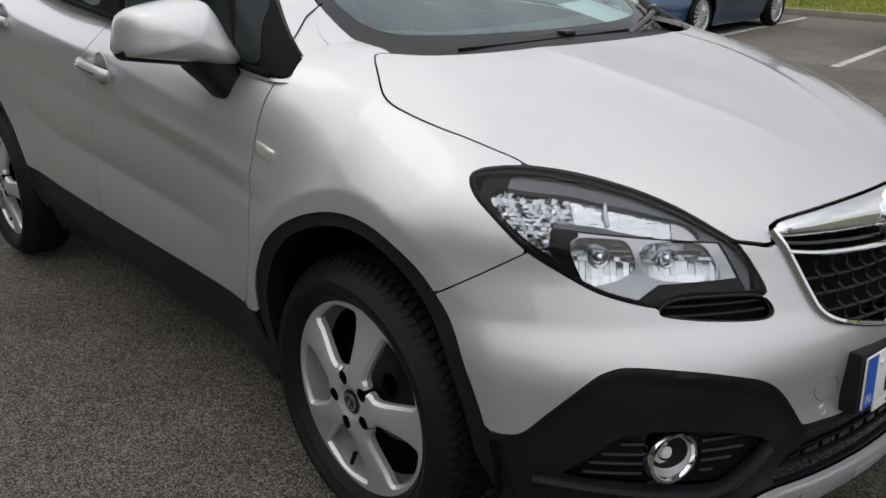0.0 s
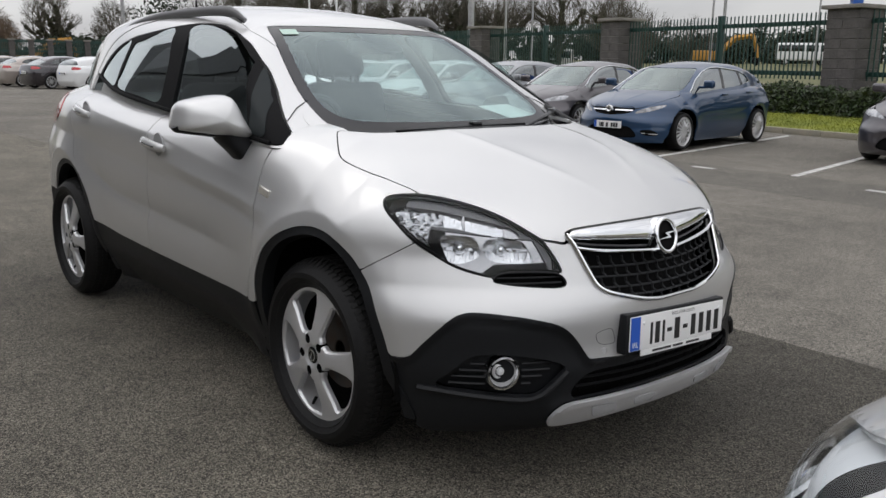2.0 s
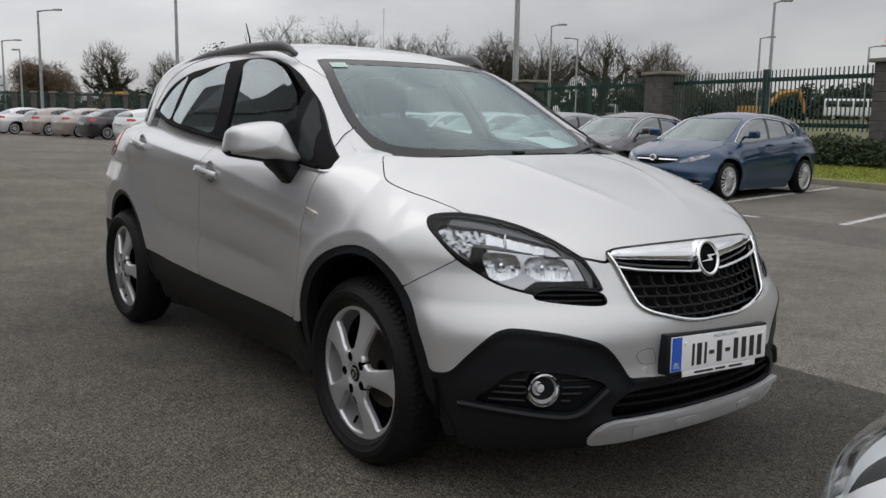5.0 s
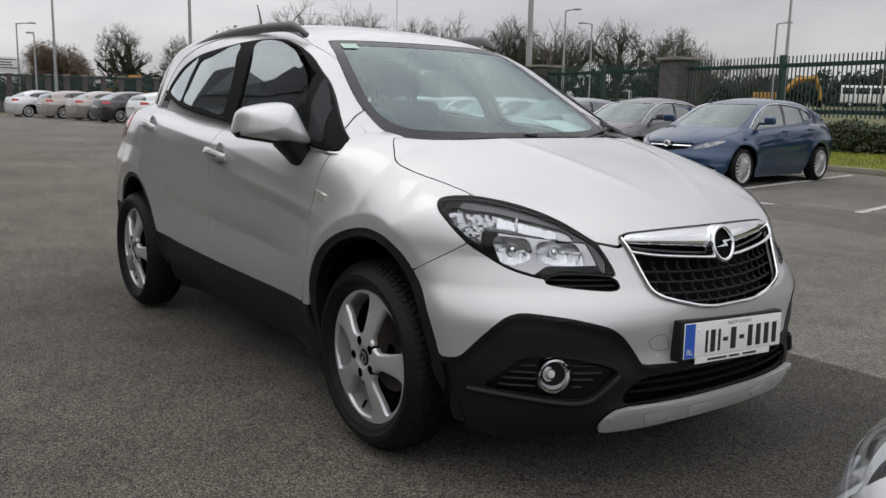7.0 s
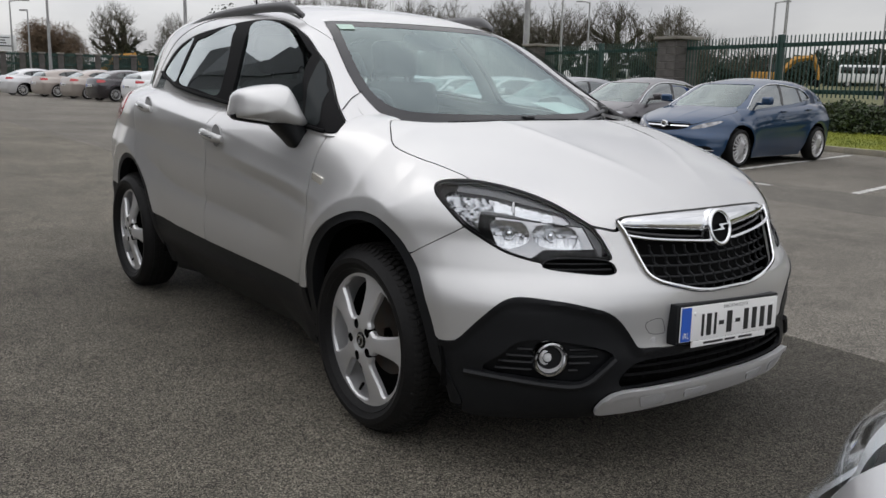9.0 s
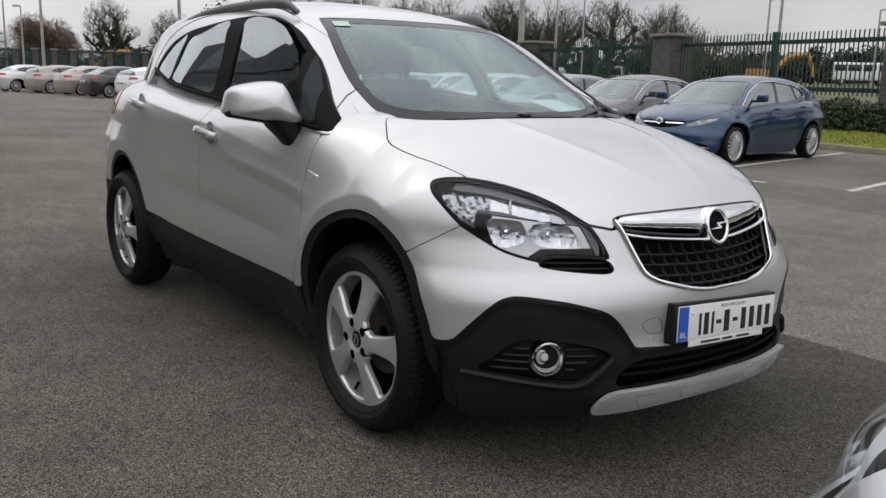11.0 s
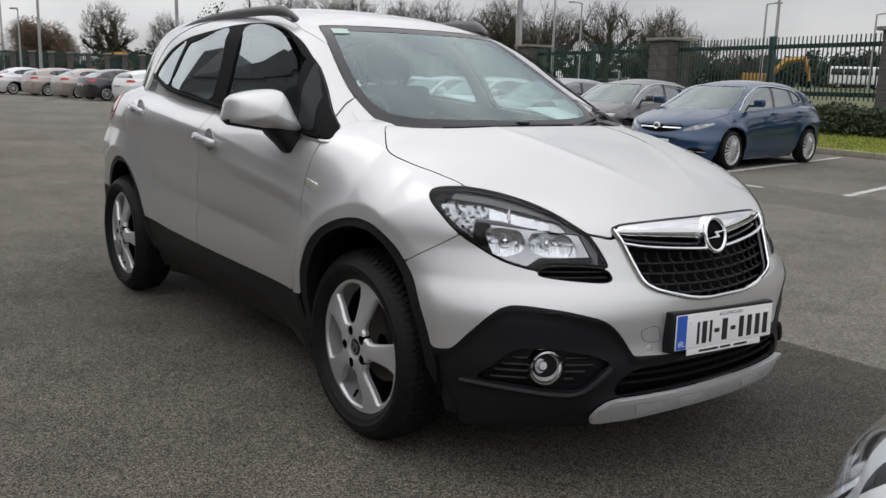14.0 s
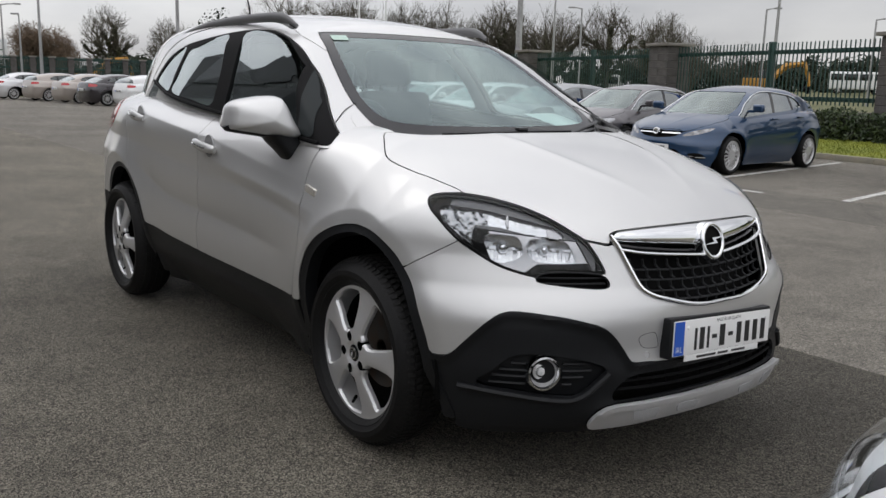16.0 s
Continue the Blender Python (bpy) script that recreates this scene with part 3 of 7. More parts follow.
# ---- the silver crossover ----
GAP = 0.0022
car = tagged(new("crossover_car"), "parked silver crossover car with black lower cladding, on asphalt", "car")
LOW = ray_grid(lower, -2.7, np.arange(-2.69, 0.0, 0.0125), 0.0, 0.55, np.radians(np.concatenate([np.arange(24, 54, 0.75), np.arange(54, 68, 0.3), np.arange(68, 86, 0.35), np.arange(86, 148, 0.75)])), np.radians(np.arange(89.99, 0.2, -1.5)), np.radians(np.append(np.arange(0, 89.7, 0.7), 90)))
UP = ray_grid(upper, -2.4, np.arange(-2.38, -1.2, 0.011), -1.2, 0.95, np.radians(np.append(0.01, np.append(np.arange(1.0, 30, 1.0), np.arange(30, 96, 0.55)))), np.radians(np.arange(89.99, 0.5, -2)), np.radians(np.append(np.arange(0, 89.7, 0.55), 90)))
TOP = height_grid(lower, np.arange(-0.42, 0.80, 0.0095), np.append(np.arange(0, 0.84, 0.0115), 0.84), 0.4, 1.3)
lx, ly, lz = LOW[..., 0], LOW[..., 1], LOW[..., 2]
ls = girth(LOW)
ux, uy, uz = UP[..., 0], UP[..., 1], UP[..., 2]
tx, ty, tz = TOP[..., 0], TOP[..., 1], TOP[..., 2]

ARCH = rounded([(-0.345, 0.20), (-0.345, 0.40), (-0.333, 0.54), (-0.296, 0.625), (-0.250, 0.685), (-0.175, 0.742), (-0.085, 0.782), (0.0, 0.800), (0.075, 0.802), (0.160, 0.789), (0.232, 0.752), (0.285, 0.705), (0.335, 0.645), (0.372, 0.575), (0.405, 0.490), (0.425, 0.40), (0.43, 0.20)])
HEADLIGHT = rounded([(0.319, 0.915), (0.335, 0.926), (0.380, 0.931), (0.437, 0.930), (0.517, 0.922), (0.601, 0.909), (0.682, 0.891), (0.760, 0.866), (0.833, 0.832), (0.873, 0.808), (0.906, 0.772), (0.936, 0.722), (0.915, 0.718), (0.785, 0.7245), (0.740, 0.719), (0.714, 0.707), (0.661, 0.715), (0.592, 0.734), (0.522, 0.767), (0.462, 0.800), (0.390, 0.856), (0.344, 0.889)])
VENT = rounded([(0.712, 0.696), (0.730, 0.714), (0.785, 0.7205), (0.915, 0.7145), (0.950, 0.690), (0.931, 0.672), (0.826, 0.677), (0.736, 0.687)])
GRILLE = rounded([(0.958, 0.818), (0.985, 0.782), (1.026, 0.708), (1.052, 0.667), (1.085, 0.647), (1.130, 0.634), (1.233, 0.612), (1.32, 0.603), (1.4137, 0.600), (1.50, 0.600), (1.9, 0.600), (1.9, 0.846), (1.5, 0.846), (1.40, 0.845), (1.23, 0.844), (1.106, 0.841), (1.003, 0.836), (0.968, 0.828)])
CLAD = [(0.30, 0.455), (0.417, 0.456), (0.444, 0.457), (0.479, 0.468), (0.517, 0.509), (0.567, 0.562), (0.603, 0.594), (0.630, 0.606), (0.653, 0.610), (0.704, 0.608), (0.795, 0.597), (0.877, 0.579), (0.918, 0.565), (0.954, 0.539), (0.990, 0.496), (1.018, 0.456), (1.035, 0.449), (1.078, 0.447), (1.159, 0.442), (1.45, 0.433)]
SKID = rounded([(0.888, 0.250), (0.939, 0.314), (1.071, 0.325), (1.20, 0.328), (1.45, 0.330), (1.9, 0.330), (1.9, 0.262), (1.45, 0.262), (1.29, 0.262), (1.15, 0.258), (1.05, 0.250), (0.97, 0.246)], 3)
INLET = rounded([(0.964, 0.345), (0.990, 0.384), (1.044, 0.408), (1.159, 0.412), (1.275, 0.412), (1.45, 0.412), (1.9, 0.412), (1.9, 0.336), (1.45, 0.336), (1.36, 0.336), (1.146, 0.336), (1.0, 0.326)])
POCKET = rounded([(0.552, 0.378), (0.604, 0.430), (0.665, 0.478), (0.78, 0.479), (0.896, 0.456), (0.945, 0.425), (0.880, 0.362), (0.821, 0.349), (0.66, 0.364)])
HOOD = rounded([(-0.165, 0.605), (-0.178, 0.632), (-0.114, 0.676), (-0.035, 0.716), (0.056, 0.724), (0.165, 0.716), (0.260, 0.702), (0.315, 0.687), (0.385, 0.668), (0.52, 0.595), (0.61, 0.525), (0.661, 0.472), (0.69, 0.427), (0.709, 0.386), (0.703, 0.345), (0.722, 0.257), (0.738, 0.159), (0.748, 0.044), (0.75, -0.10), (0.75, -0.3), (0.045, -0.3), (0.044, -0.10), (0.042, 0.07), (0.020, 0.236), (-0.030, 0.41), (-0.092, 0.53)])

in_arch = np.maximum(inside(ARCH, lx, lz), inside(ARCH + (-2.475, 0), lx, lz))
in_light = inside(HEADLIGHT, ls, lz)
in_vent = inside(VENT, ls, lz)
in_grille = inside(GRILLE, ls, lz)
in_hood = np.where(lz > 0.78, inside(HOOD, lx, ly), -0.1)
in_light_t = inside(HEADLIGHT, girth(TOP), tz)
in_grille_t = inside(GRILLE, girth(TOP), tz)
door_front = line_y([(0.2, -0.44), (0.455, -0.43), (0.50, -0.378), (0.62, -0.345), (0.87, -0.336), (1.1, -0.328)], lz)
door_mid = line_y([(0.2, -1.385), (0.60, -1.385), (0.735, -1.35), (0.87, -1.325), (1.06, -1.318), (1.3, -1.345)], lz)
door_back = line_y([(0.2, -2.06), (0.50, -2.085), (0.64, -2.16), (0.753, -2.262), (0.834, -2.307), (1.02, -2.338), (1.3, -2.366)], lz)
sill = line_y([(-3.4, 0.62), (-2.9, 0.60), (-2.06, 0.509), (-1.768, 0.487), (-1.384, 0.475), (-1.075, 0.470), (-0.40, 0.461), (0.1, 0.45)], lx)
bumper_top = line_y([(0.20, 0.66), (0.283, 0.698), (0.343, 0.733), (0.459, 0.798), (0.60, 0.87)], ls)
clad_top = rounded(CLAD, 6, False)
clad_line = np.interp(ls, clad_top[:, 0], clad_top[:, 1])
ahead = ls - line_y([(0.2, 0.20), (0.44, 0.20), (0.70, 0.284), (1.0, 0.30)], lz)
cap = belt(lx) + 0.035 - lz


def both_sides(name, f, mat, out=0.0, label="", grid=None, G=lower, **more):
    return [shell(name, LOW if grid is None else grid, f, G, mat, car, w, out, label=label, **more) for w in ("right", "left")]


def least(*fs):
    r = fs[0]
    for f in fs[1:]:
        r = np.minimum(r, f)
    return r


# bonnet with its raised folds
shell("bonnet", TOP, least(inside(HOOD, tx, ty) - GAP, -in_light_t - GAP, -in_grille_t - GAP), lower, SILVER, car, "both", label="silver bonnet with two raised folds")
# front wings, doors, rear quarters
behind_bumper = np.maximum(-ahead, lz - bumper_top)
wing = least(lx - door_front - GAP, lz - sill - GAP, -in_arch, -in_light - GAP, -in_hood - GAP, behind_bumper - 0.0018, cap + 0.06, lx + 0.5, ls * -1 + 0.62, np.where(lx < 0.06, ly - 0.597, 0.5))
both_sides("front_wing", wing, SILVER)
both_sides("front_door", least(door_front - lx - GAP, lx - door_mid - GAP, lz - sill - GAP, cap, -in_arch), SILVER)
both_sides("rear_door", least(door_mid - lx - GAP, lx - door_back - GAP, lz - sill - GAP, cap, -in_arch), SILVER)
TAIL = rounded([(-2.62, 1.055), (-2.69, 1.112), (-2.9, 1.135), (-3.4, 1.14), (-3.4, 0.98), (-2.9, 0.97), (-2.73, 0.995)])
in_tail = inside(TAIL, lx, lz)
both_sides("rear_quarter", least(door_back - lx - GAP, lz - sill - GAP, cap + 0.03, -in_arch, -in_tail - GAP, lx + 3.16), SILVER)
both_sides("tail_lamp", least(in_tail - GAP, lx + 3.16), RED_LAMP, 0.004, "red tail lamp")
shell("tailgate", LOW, least(-3.163 - lx, lz - 0.62, cap + 0.03), lower, SILVER, car, "both")
shell("rear_bumper", LOW, least(-2.5 - lx, sill - lz - GAP, -in_arch, lz - 0.22), lower, BLACK_PLASTIC, car, "both")
# front bumper skin, with the openings for lamps and grille
bumper = least(ahead - 0.0018, bumper_top - lz - 0.0018 + np.where(ls > 0.46, 0.3, 0), lz - clad_line - 0.001, -in_light - GAP, -in_vent, -in_grille, -in_hood - GAP, -in_arch)
shell("front_bumper", LOW, bumper, lower, SILVER, car, "both", label="silver painted front bumper")
# black cladding: under the bumper, round the arches, along the sills
in_pocket, in_inlet, in_skid = inside(POCKET, ls, lz), inside(INLET, ls, lz), inside(SKID, ls, lz)


def lip(v):
    s = 0.9 * np.arctan2(v[:, 0], np.maximum(v[:, 1], 1e-6))
    edge = np.interp(s, clad_top[:, 0], clad_top[:, 1]) - v[:, 2]
    return -0.010 * np.clip((edge - 0.012) / 0.012, 0, 1) - 0.0 * s


shell("front_cladding", LOW, least(clad_line - lz - 0.001, ls - 0.255, -in_arch - 0.0, -in_pocket, -in_inlet, -in_skid, lz - 0.215 - 0.06 * np.clip((0.52 - ls) / 0.2, 0, 1)), lower, BLACK_PLASTIC, car, "both", 0.003, bulge=lip, label="grained black lower bumper cladding")
skid = shell("skid_plate", LOW, in_skid - 0.001, lower, SATIN, car, "both", 0.012, label="satin silver skid plate")
shell("skid_edge", LOW, least(in_skid - 0.001, 0.016 - in_skid, lz - 0.286), lower, SATIN, skid, "both", 0.018, thick=0.010)
# recesses are not sunk: darker patches on the plate paint their shade
for a, b in ((1.03, 1.13), (1.20, 1.30)):
    both_sides("skid_recess_shade", least(in_skid - 0.014, ls - a - 0.3 * (0.30 - lz), b - ls - 0.3 * (0.30 - lz), 0.302 - lz), SHADE_GREY, 0.0145, thick=0.004)
both_sides("fog_lamp_pocket", least(in_pocket + 0.004, ls), BLACK_PLASTIC, -0.035)
shell("lower_inlet_backing", LOW, in_inlet + 0.01, lower, MATT_BLACK, car, "both", -0.07, thick=0)
box_part("radiator", (0.04, 1.10, 0.26), pose(0.67, 0, 0.36), MATT_BLACK, car, 0.004)
for c, shift in (("front", 0.0), ("back", -2.475)):
    loop = ARCH + (shift, 0)
    small = (ARCH - (0.04, 0.30)) * (0.90, 0.945) + (0.04 + shift, 0.30)
    both_sides("wheel_arch_trim", least(inside(loop, lx, lz) - 0.001, -inside(small, lx, lz), lz - 0.25), BLACK_PLASTIC, -0.003, thick=0.05)
both_sides("sill_cladding", least(sill - lz - GAP, lz - 0.215, -0.36 - lx, lx + 2.10, -in_arch), BLACK_PLASTIC, -0.004, thick=0.04)

# dark liner behind the gaps, wheel housings and floor
shell("under_body", LOW, least(cap + 0.02, lz - 0.25, -in_arch - 0.02, -in_light - 0.0, -in_grille, -in_vent, -in_inlet - 0.01, -in_pocket - 0.01, np.maximum(0.05 - lx, ly - 0.1)), lower, MATT_BLACK, car, "both", -0.022, thick=0)
bm = bmesh.new()
add_box(bm, 3.6, 1.2, 0.12, Matrix.Translation((-1.25, 0, 0.28)), 0.03)
part("floor_pan", bm, MATT_BLACK, car)
for x0 in (0.035, -2.44):
    for s in (-1, 1):
        bm = bmesh.new()
        ring = [(0.47 * math.cos(a) * 0.86, 0.36 + 0.47 * math.sin(a) * 0.97) for a in np.linspace(-0.12, math.pi + 0.12, 40)]
        rows = [[bm.verts.new((x0 + p, s * y, q)) for p, q in ring] for y in (0.845, 0.52)]
        for k in range(len(ring) - 1):
            bm.faces.new((rows[0][k], rows[0][k + 1], rows[1][k + 1], rows[1][k]))
        bm.faces.new(rows[1])
        part("wheel_housing", bm, LINER_SHADE, car)


# ---- wheels ----
def wheel(parent, m, radius=0.333, rim=0.235, width=0.205, turn=0.0, detailed=True, spokes=5):
    """A tyre with tread and an alloy with broad spokes; m brings its axle (z outwards) into place."""
    hub = new("wheel")
    hub.parent, hub.matrix_local = parent, m
    hw = width / 2
    seg = 96 if detailed else 28
    bm = bmesh.new()
    k = (radius - rim) / 0.101
    prof = [(rim - 0.012, hw - 0.030), (rim + 0.004, hw - 0.012), (rim + 0.010, hw - 0.006), (rim + 0.013 * k, hw - 0.007), (rim + 0.030 * k, hw + 0.002), (rim + 0.033 * k, hw + 0.0045), (rim + 0.052 * k, hw + 0.004), (rim + 0.0545 * k, hw + 0.0015), (rim + 0.066 * k, hw - 0.006), (rim + 0.076 * k, hw - 0.016), (rim + 0.086 * k, hw - 0.028), (rim + 0.092 * k, hw - 0.045), (radius - 0.006, hw - 0.06), (radius - 0.004, 0.0)]
    prof = prof + [(r, -h) for r, h in prof[-2::-1]]
    if not detailed:
        prof = prof[1::2]
    lathe(bm, prof, seg=seg)
    tyre = part("tyre", bm, RUBBER, hub)
    if detailed:
        V, F = [], []
        crown = spline([(0.0, radius), (0.045, radius - 0.001), (0.062, radius - 0.005), (0.076, radius - 0.013), (0.088, radius - 0.026), (0.095, radius - 0.036)])
        rows = ((0.066, 0.095, 0.010), (0.038, 0.062, -0.02), (0.004, 0.034, 0.018), (-0.034, -0.004, -0.018), (-0.062, -0.038, 0.02), (-0.095, -0.066, -0.010))
        for k in range(84):
            for row, (h0, h1, skew) in enumerate(rows):
                a0 = 2 * math.pi * (k + 0.5 * (row % 2)) / 84
                wide = 2 * math.pi / 84 * (0.62 if row in (0, 5) else 0.72)
                b = len(V)
                for q in (0.0, 0.5, 1.0):
                    h = h0 + (h1 - h0) * q
                    o = float(crown(abs(h))) + 0.001
                    for r, a in ((o - 0.010, a0), (o, a0 + 0.004), (o, a0 + wide - 0.004), (o - 0.010, a0 + wide)):
                        V.append((r * math.cos(a + skew * q), r * math.sin(a + skew * q), h))
                for q in (0, 4):
                    F += [(b + q + i, b + q + i + 1, b + q + i + 5, b + q + i + 4) for i in range(3)]
                F += [(b, b + 1, b + 2, b + 3), (b + 8, b + 9, b + 10, b + 11)]
        # tread blocks take the paler rubber, painted as if lit by the sky
        mesh_object("tread", V, F, LIT_RUBBER, tyre, False)
    # barrel and flange
    bm = bmesh.new()
    lathe(bm, [(rim - 0.032, 0.006), (rim - 0.022, hw - 0.032)], seg=seg)
    lathe(bm, [(rim - 0.006, hw - 0.028), (rim - 0.003, hw - 0.022), (rim + 0.002, hw - 0.015), (rim + 0.006, hw - 0.014), (rim + 0.009, hw - 0.018), (rim + 0.002, hw - 0.024)], seg=seg)
    part("rim", bm, ALLOY, hub)
    # deep half of the barrel in near-black: shade and dirt put into its colour
    bm = bmesh.new()
    lathe(bm, [(rim - 0.034, -hw + 0.01), (rim - 0.033, 0.005)], seg=seg)
    part("rim_well", bm, LINER_SHADE, hub)
    # spoked face, cut from a dished disc
    rr = np.append(np.arange(0.0, rim - 0.007, 0.005 if detailed else 0.02), rim - 0.005)
    aa = np.linspace(0, 2 * math.pi, (361 if detailed else 181 if spokes > 10 else 91))
    R, A = np.meshgrid(rr, aa, indexing="ij")
    step = 2 * math.pi / spokes
    off = (A - turn + step / 2) % step - step / 2
    dish = spline([(0.0, 0.012), (0.03, 0.012), (0.045, 0.020), (0.09, 0.018), (0.16, 0.006), (0.225, -0.004)])(R / 0.236 * 0.236)
    if spokes == 5:
        half = spline([(0.0, 0.06), (0.070, 0.06), (0.082, 0.028), (0.095, 0.024), (0.12, 0.026), (0.15, 0.031), (0.185, 0.038), (0.205, 0.044), (0.215, 0.056), (0.222, 0.15), (0.24, 0.4)])(R * 0.236 / rim)
    else:
        half = spline([(0.0, 0.06), (0.06, 0.05), (0.085, 0.009), (0.15, 0.0085), (0.20, 0.010), (0.212, 0.1), (0.24, 0.4)])(R * 0.236 / rim)
    dish = dish - 0.003 * np.clip(np.abs(R * off) / np.maximum(half, 0.02), 0, 1) ** 3 * np.clip((0.205 - R) / 0.02, 0, 1) * np.clip((R - 0.06) / 0.03, 0, 1)
    W = np.stack([R * np.cos(A), R * np.sin(A), hw - 0.022 + dish], -1)
    f = half - np.abs(R * np.sin(np.clip(off, -1.5, 1.5)))
    for k in range(5 if spokes == 5 and detailed else 0):
        a = turn + step * (k + 0.5)
        f = np.minimum(f, np.hypot(W[..., 0] - 0.059 * math.cos(a), W[..., 1] - 0.059 * math.sin(a)) - 0.0170)
    v, faces = carve(W, f)
    tri = np.array([x[:3] for x in faces])
    if np.cross(v[tri[:, 1]] - v[tri[:, 0]], v[tri[:, 2]] - v[tri[:, 0]])[:, 2].sum() < 0:
        faces = [x[::-1] for x in faces]
    edges = {(a, b) for x in faces for a, b in zip(x, x[1:] + x[:1])}
    cut = [(a, b) for a, b in edges if (b, a) not in edges and math.hypot(*v[a, :2]) < rim - 0.0065 and abs(math.atan2(v[a, 1], v[a, 0])) > 1e-9]
    ids = sorted({i for e in cut for i in e})
    low = {i: len(v) + k for k, i in enumerate(ids)}
    # a bright chamfer round each pocket, then its wall
    away = np.zeros((len(v), 2))
    for a, b in cut:
        e = v[b, :2] - v[a, :2]
        e = np.array([e[1], -e[0]]) / (np.linalg.norm(e) + 1e-9)
        away[a] += e
        away[b] += e
    away = away[ids] / (np.linalg.norm(away[ids], axis=1)[:, None] + 1e-9)
    small = np.linalg.norm(v[ids][:, :2], axis=1) < 0.075
    wide = np.where(small, 0.0, 0.0058)[:, None]
    mid = v[ids] + np.concatenate([away * wide, np.where(small, -0.001, -0.009)[:, None]], 1)
    deep = mid - np.where(small, 0.002, 0.013)[:, None] * np.array([0, 0, 1.0])
    v2 = np.concatenate([v, mid, deep])
    k2 = len(ids)
    walls = [(b, a, low[a], low[b]) for a, b in cut] + [(low[b], low[a], low[a] + k2, low[b] + k2) for a, b in cut]
    face = mesh_object("spoked_face", v2, faces + walls, ALLOY, hub, True, sharp=24)
    if detailed:
        for k in range(5):
            a = turn + step * (k + 0.5)
            # bolt and cup in near-black, the hole's shade painted on
            bm = bmesh.new()
            lathe(bm, [(0.0172, hw - 0.004), (0.0160, hw - 0.034), (0.0, hw - 0.036)], Matrix.Translation((0.059 * math.cos(a), 0.059 * math.sin(a), 0)), 20)
            add_cyl(bm, 0.0085, 0.0085, 0.012, Matrix.Translation((0.059 * math.cos(a), 0.059 * math.sin(a), hw - 0.031)), 6)
            part("wheel_bolt", bm, LINER_SHADE, hub)
        bm = bmesh.new()
        add_cyl(bm, 0.006, 0.005, 0.034, pose(0.198 * math.cos(turn - step / 2), 0.198 * math.sin(turn - step / 2), hw - 0.045) @ pose(0, 0, 0, 40, 0, 60), 10)
        part("valve", bm, MATT_BLACK, hub)
    bm = bmesh.new()
    lathe(bm, [(0.0, hw - 0.006), (0.026, hw - 0.007), (0.030, hw - 0.010), (0.032, hw - 0.02)], seg=32)
    cap_ob = part("centre_cap", bm, GLOSS_BLACK if detailed else ALLOY, hub)
    if detailed:
        bm = bmesh.new()
        lathe(bm, [(0.017, hw - 0.007), (0.017, hw - 0.004), (0.021, hw - 0.004), (0.021, hw - 0.007)], seg=32)
        add_box(bm, 0.044, 0.004, 0.003, pose(0, 0, hw - 0.0045, 0, 0, 62), 0.001)
        part("cap_badge", bm, CHROME, cap_ob)
    bm = bmesh.new()
    lathe(bm, [(0.03, -0.020), (0.140, -0.020), (0.140, -0.04), (0.03, -0.04)], seg=40)
    part("brake_disc", bm, DISC, hub)
    # near-black disc closing the wheel, the shade behind the spokes in its colour
    bm = bmesh.new()
    lathe(bm, [(0.0, -0.045), (rim - 0.036, -0.045)], seg=40)
    part("brake_shield", bm, LINER_SHADE, hub)
    return hub


for x0, s in ((0.0, -1), (0.0, 1), (-2.555, -1), (-2.555, 1)):
    # axle's z points outwards; the tyre's face stands at 0.87 m from the middle
    m = pose(x0, s * 0.772, 0.345, 90, 0, 0) if s < 0 else pose(x0, s * 0.772, 0.345, -90, 0, 0)
    wheel(car, m, rim=0.242, turn=radians(-69 if x0 == 0 else -75))


# ---- cabin: glass, pillars, roof ----
WINDOWS = rounded([(-2.416, 1.252), (-2.286, 1.371), (-2.067, 1.436), (-1.80, 1.465), (-1.556, 1.488), (-1.38, 1.497), (-1.22, 1.492), (-1.091, 1.474), (-0.885, 1.419), (-0.702, 1.325), (-0.552, 1.233), (-0.40, 1.135), (-0.301, 1.066), (-0.292, 1.046), (-0.34, 1.042), (-0.513, 1.062), (-0.737, 1.080), (-1.21, 1.118), (-1.39, 1.132), (-1.63, 1.150), (-2.02, 1.186), (-2.30, 1.232)])
FRONT_PANE = rounded([(-1.205, 1.135), (-1.255, 1.245), (-1.315, 1.371), (-1.358, 1.450), (-1.342, 1.478), (-1.237, 1.484), (-1.065, 1.463), (-0.907, 1.419), (-0.745, 1.340), (-0.715, 1.320), (-0.640, 1.245), (-0.565, 1.150), (-0.530, 1.078), (-0.737, 1.095), (-1.0, 1.115)], 4)
FRONT_QUARTER = rounded([(-0.495, 1.075), (-0.540, 1.160), (-0.600, 1.235), (-0.690, 1.318), (-0.600, 1.262), (-0.530, 1.214), (-0.470, 1.172), (-0.385, 1.068)], 4)
REAR_PANE = rounded([(-1.985, 1.200), (-1.985, 1.28), (-1.975, 1.402), (-1.860, 1.426), (-1.692, 1.457), (-1.545, 1.475), (-1.500, 1.42), (-1.425, 1.32), (-1.385, 1.22), (-1.392, 1.147), (-1.628, 1.166)], 4)
REAR_QUARTER = rounded([(-2.36, 1.252), (-2.26, 1.350), (-2.169, 1.396), (-2.035, 1.428), (-2.030, 1.30), (-2.035, 1.203), (-2.20, 1.222)], 4)
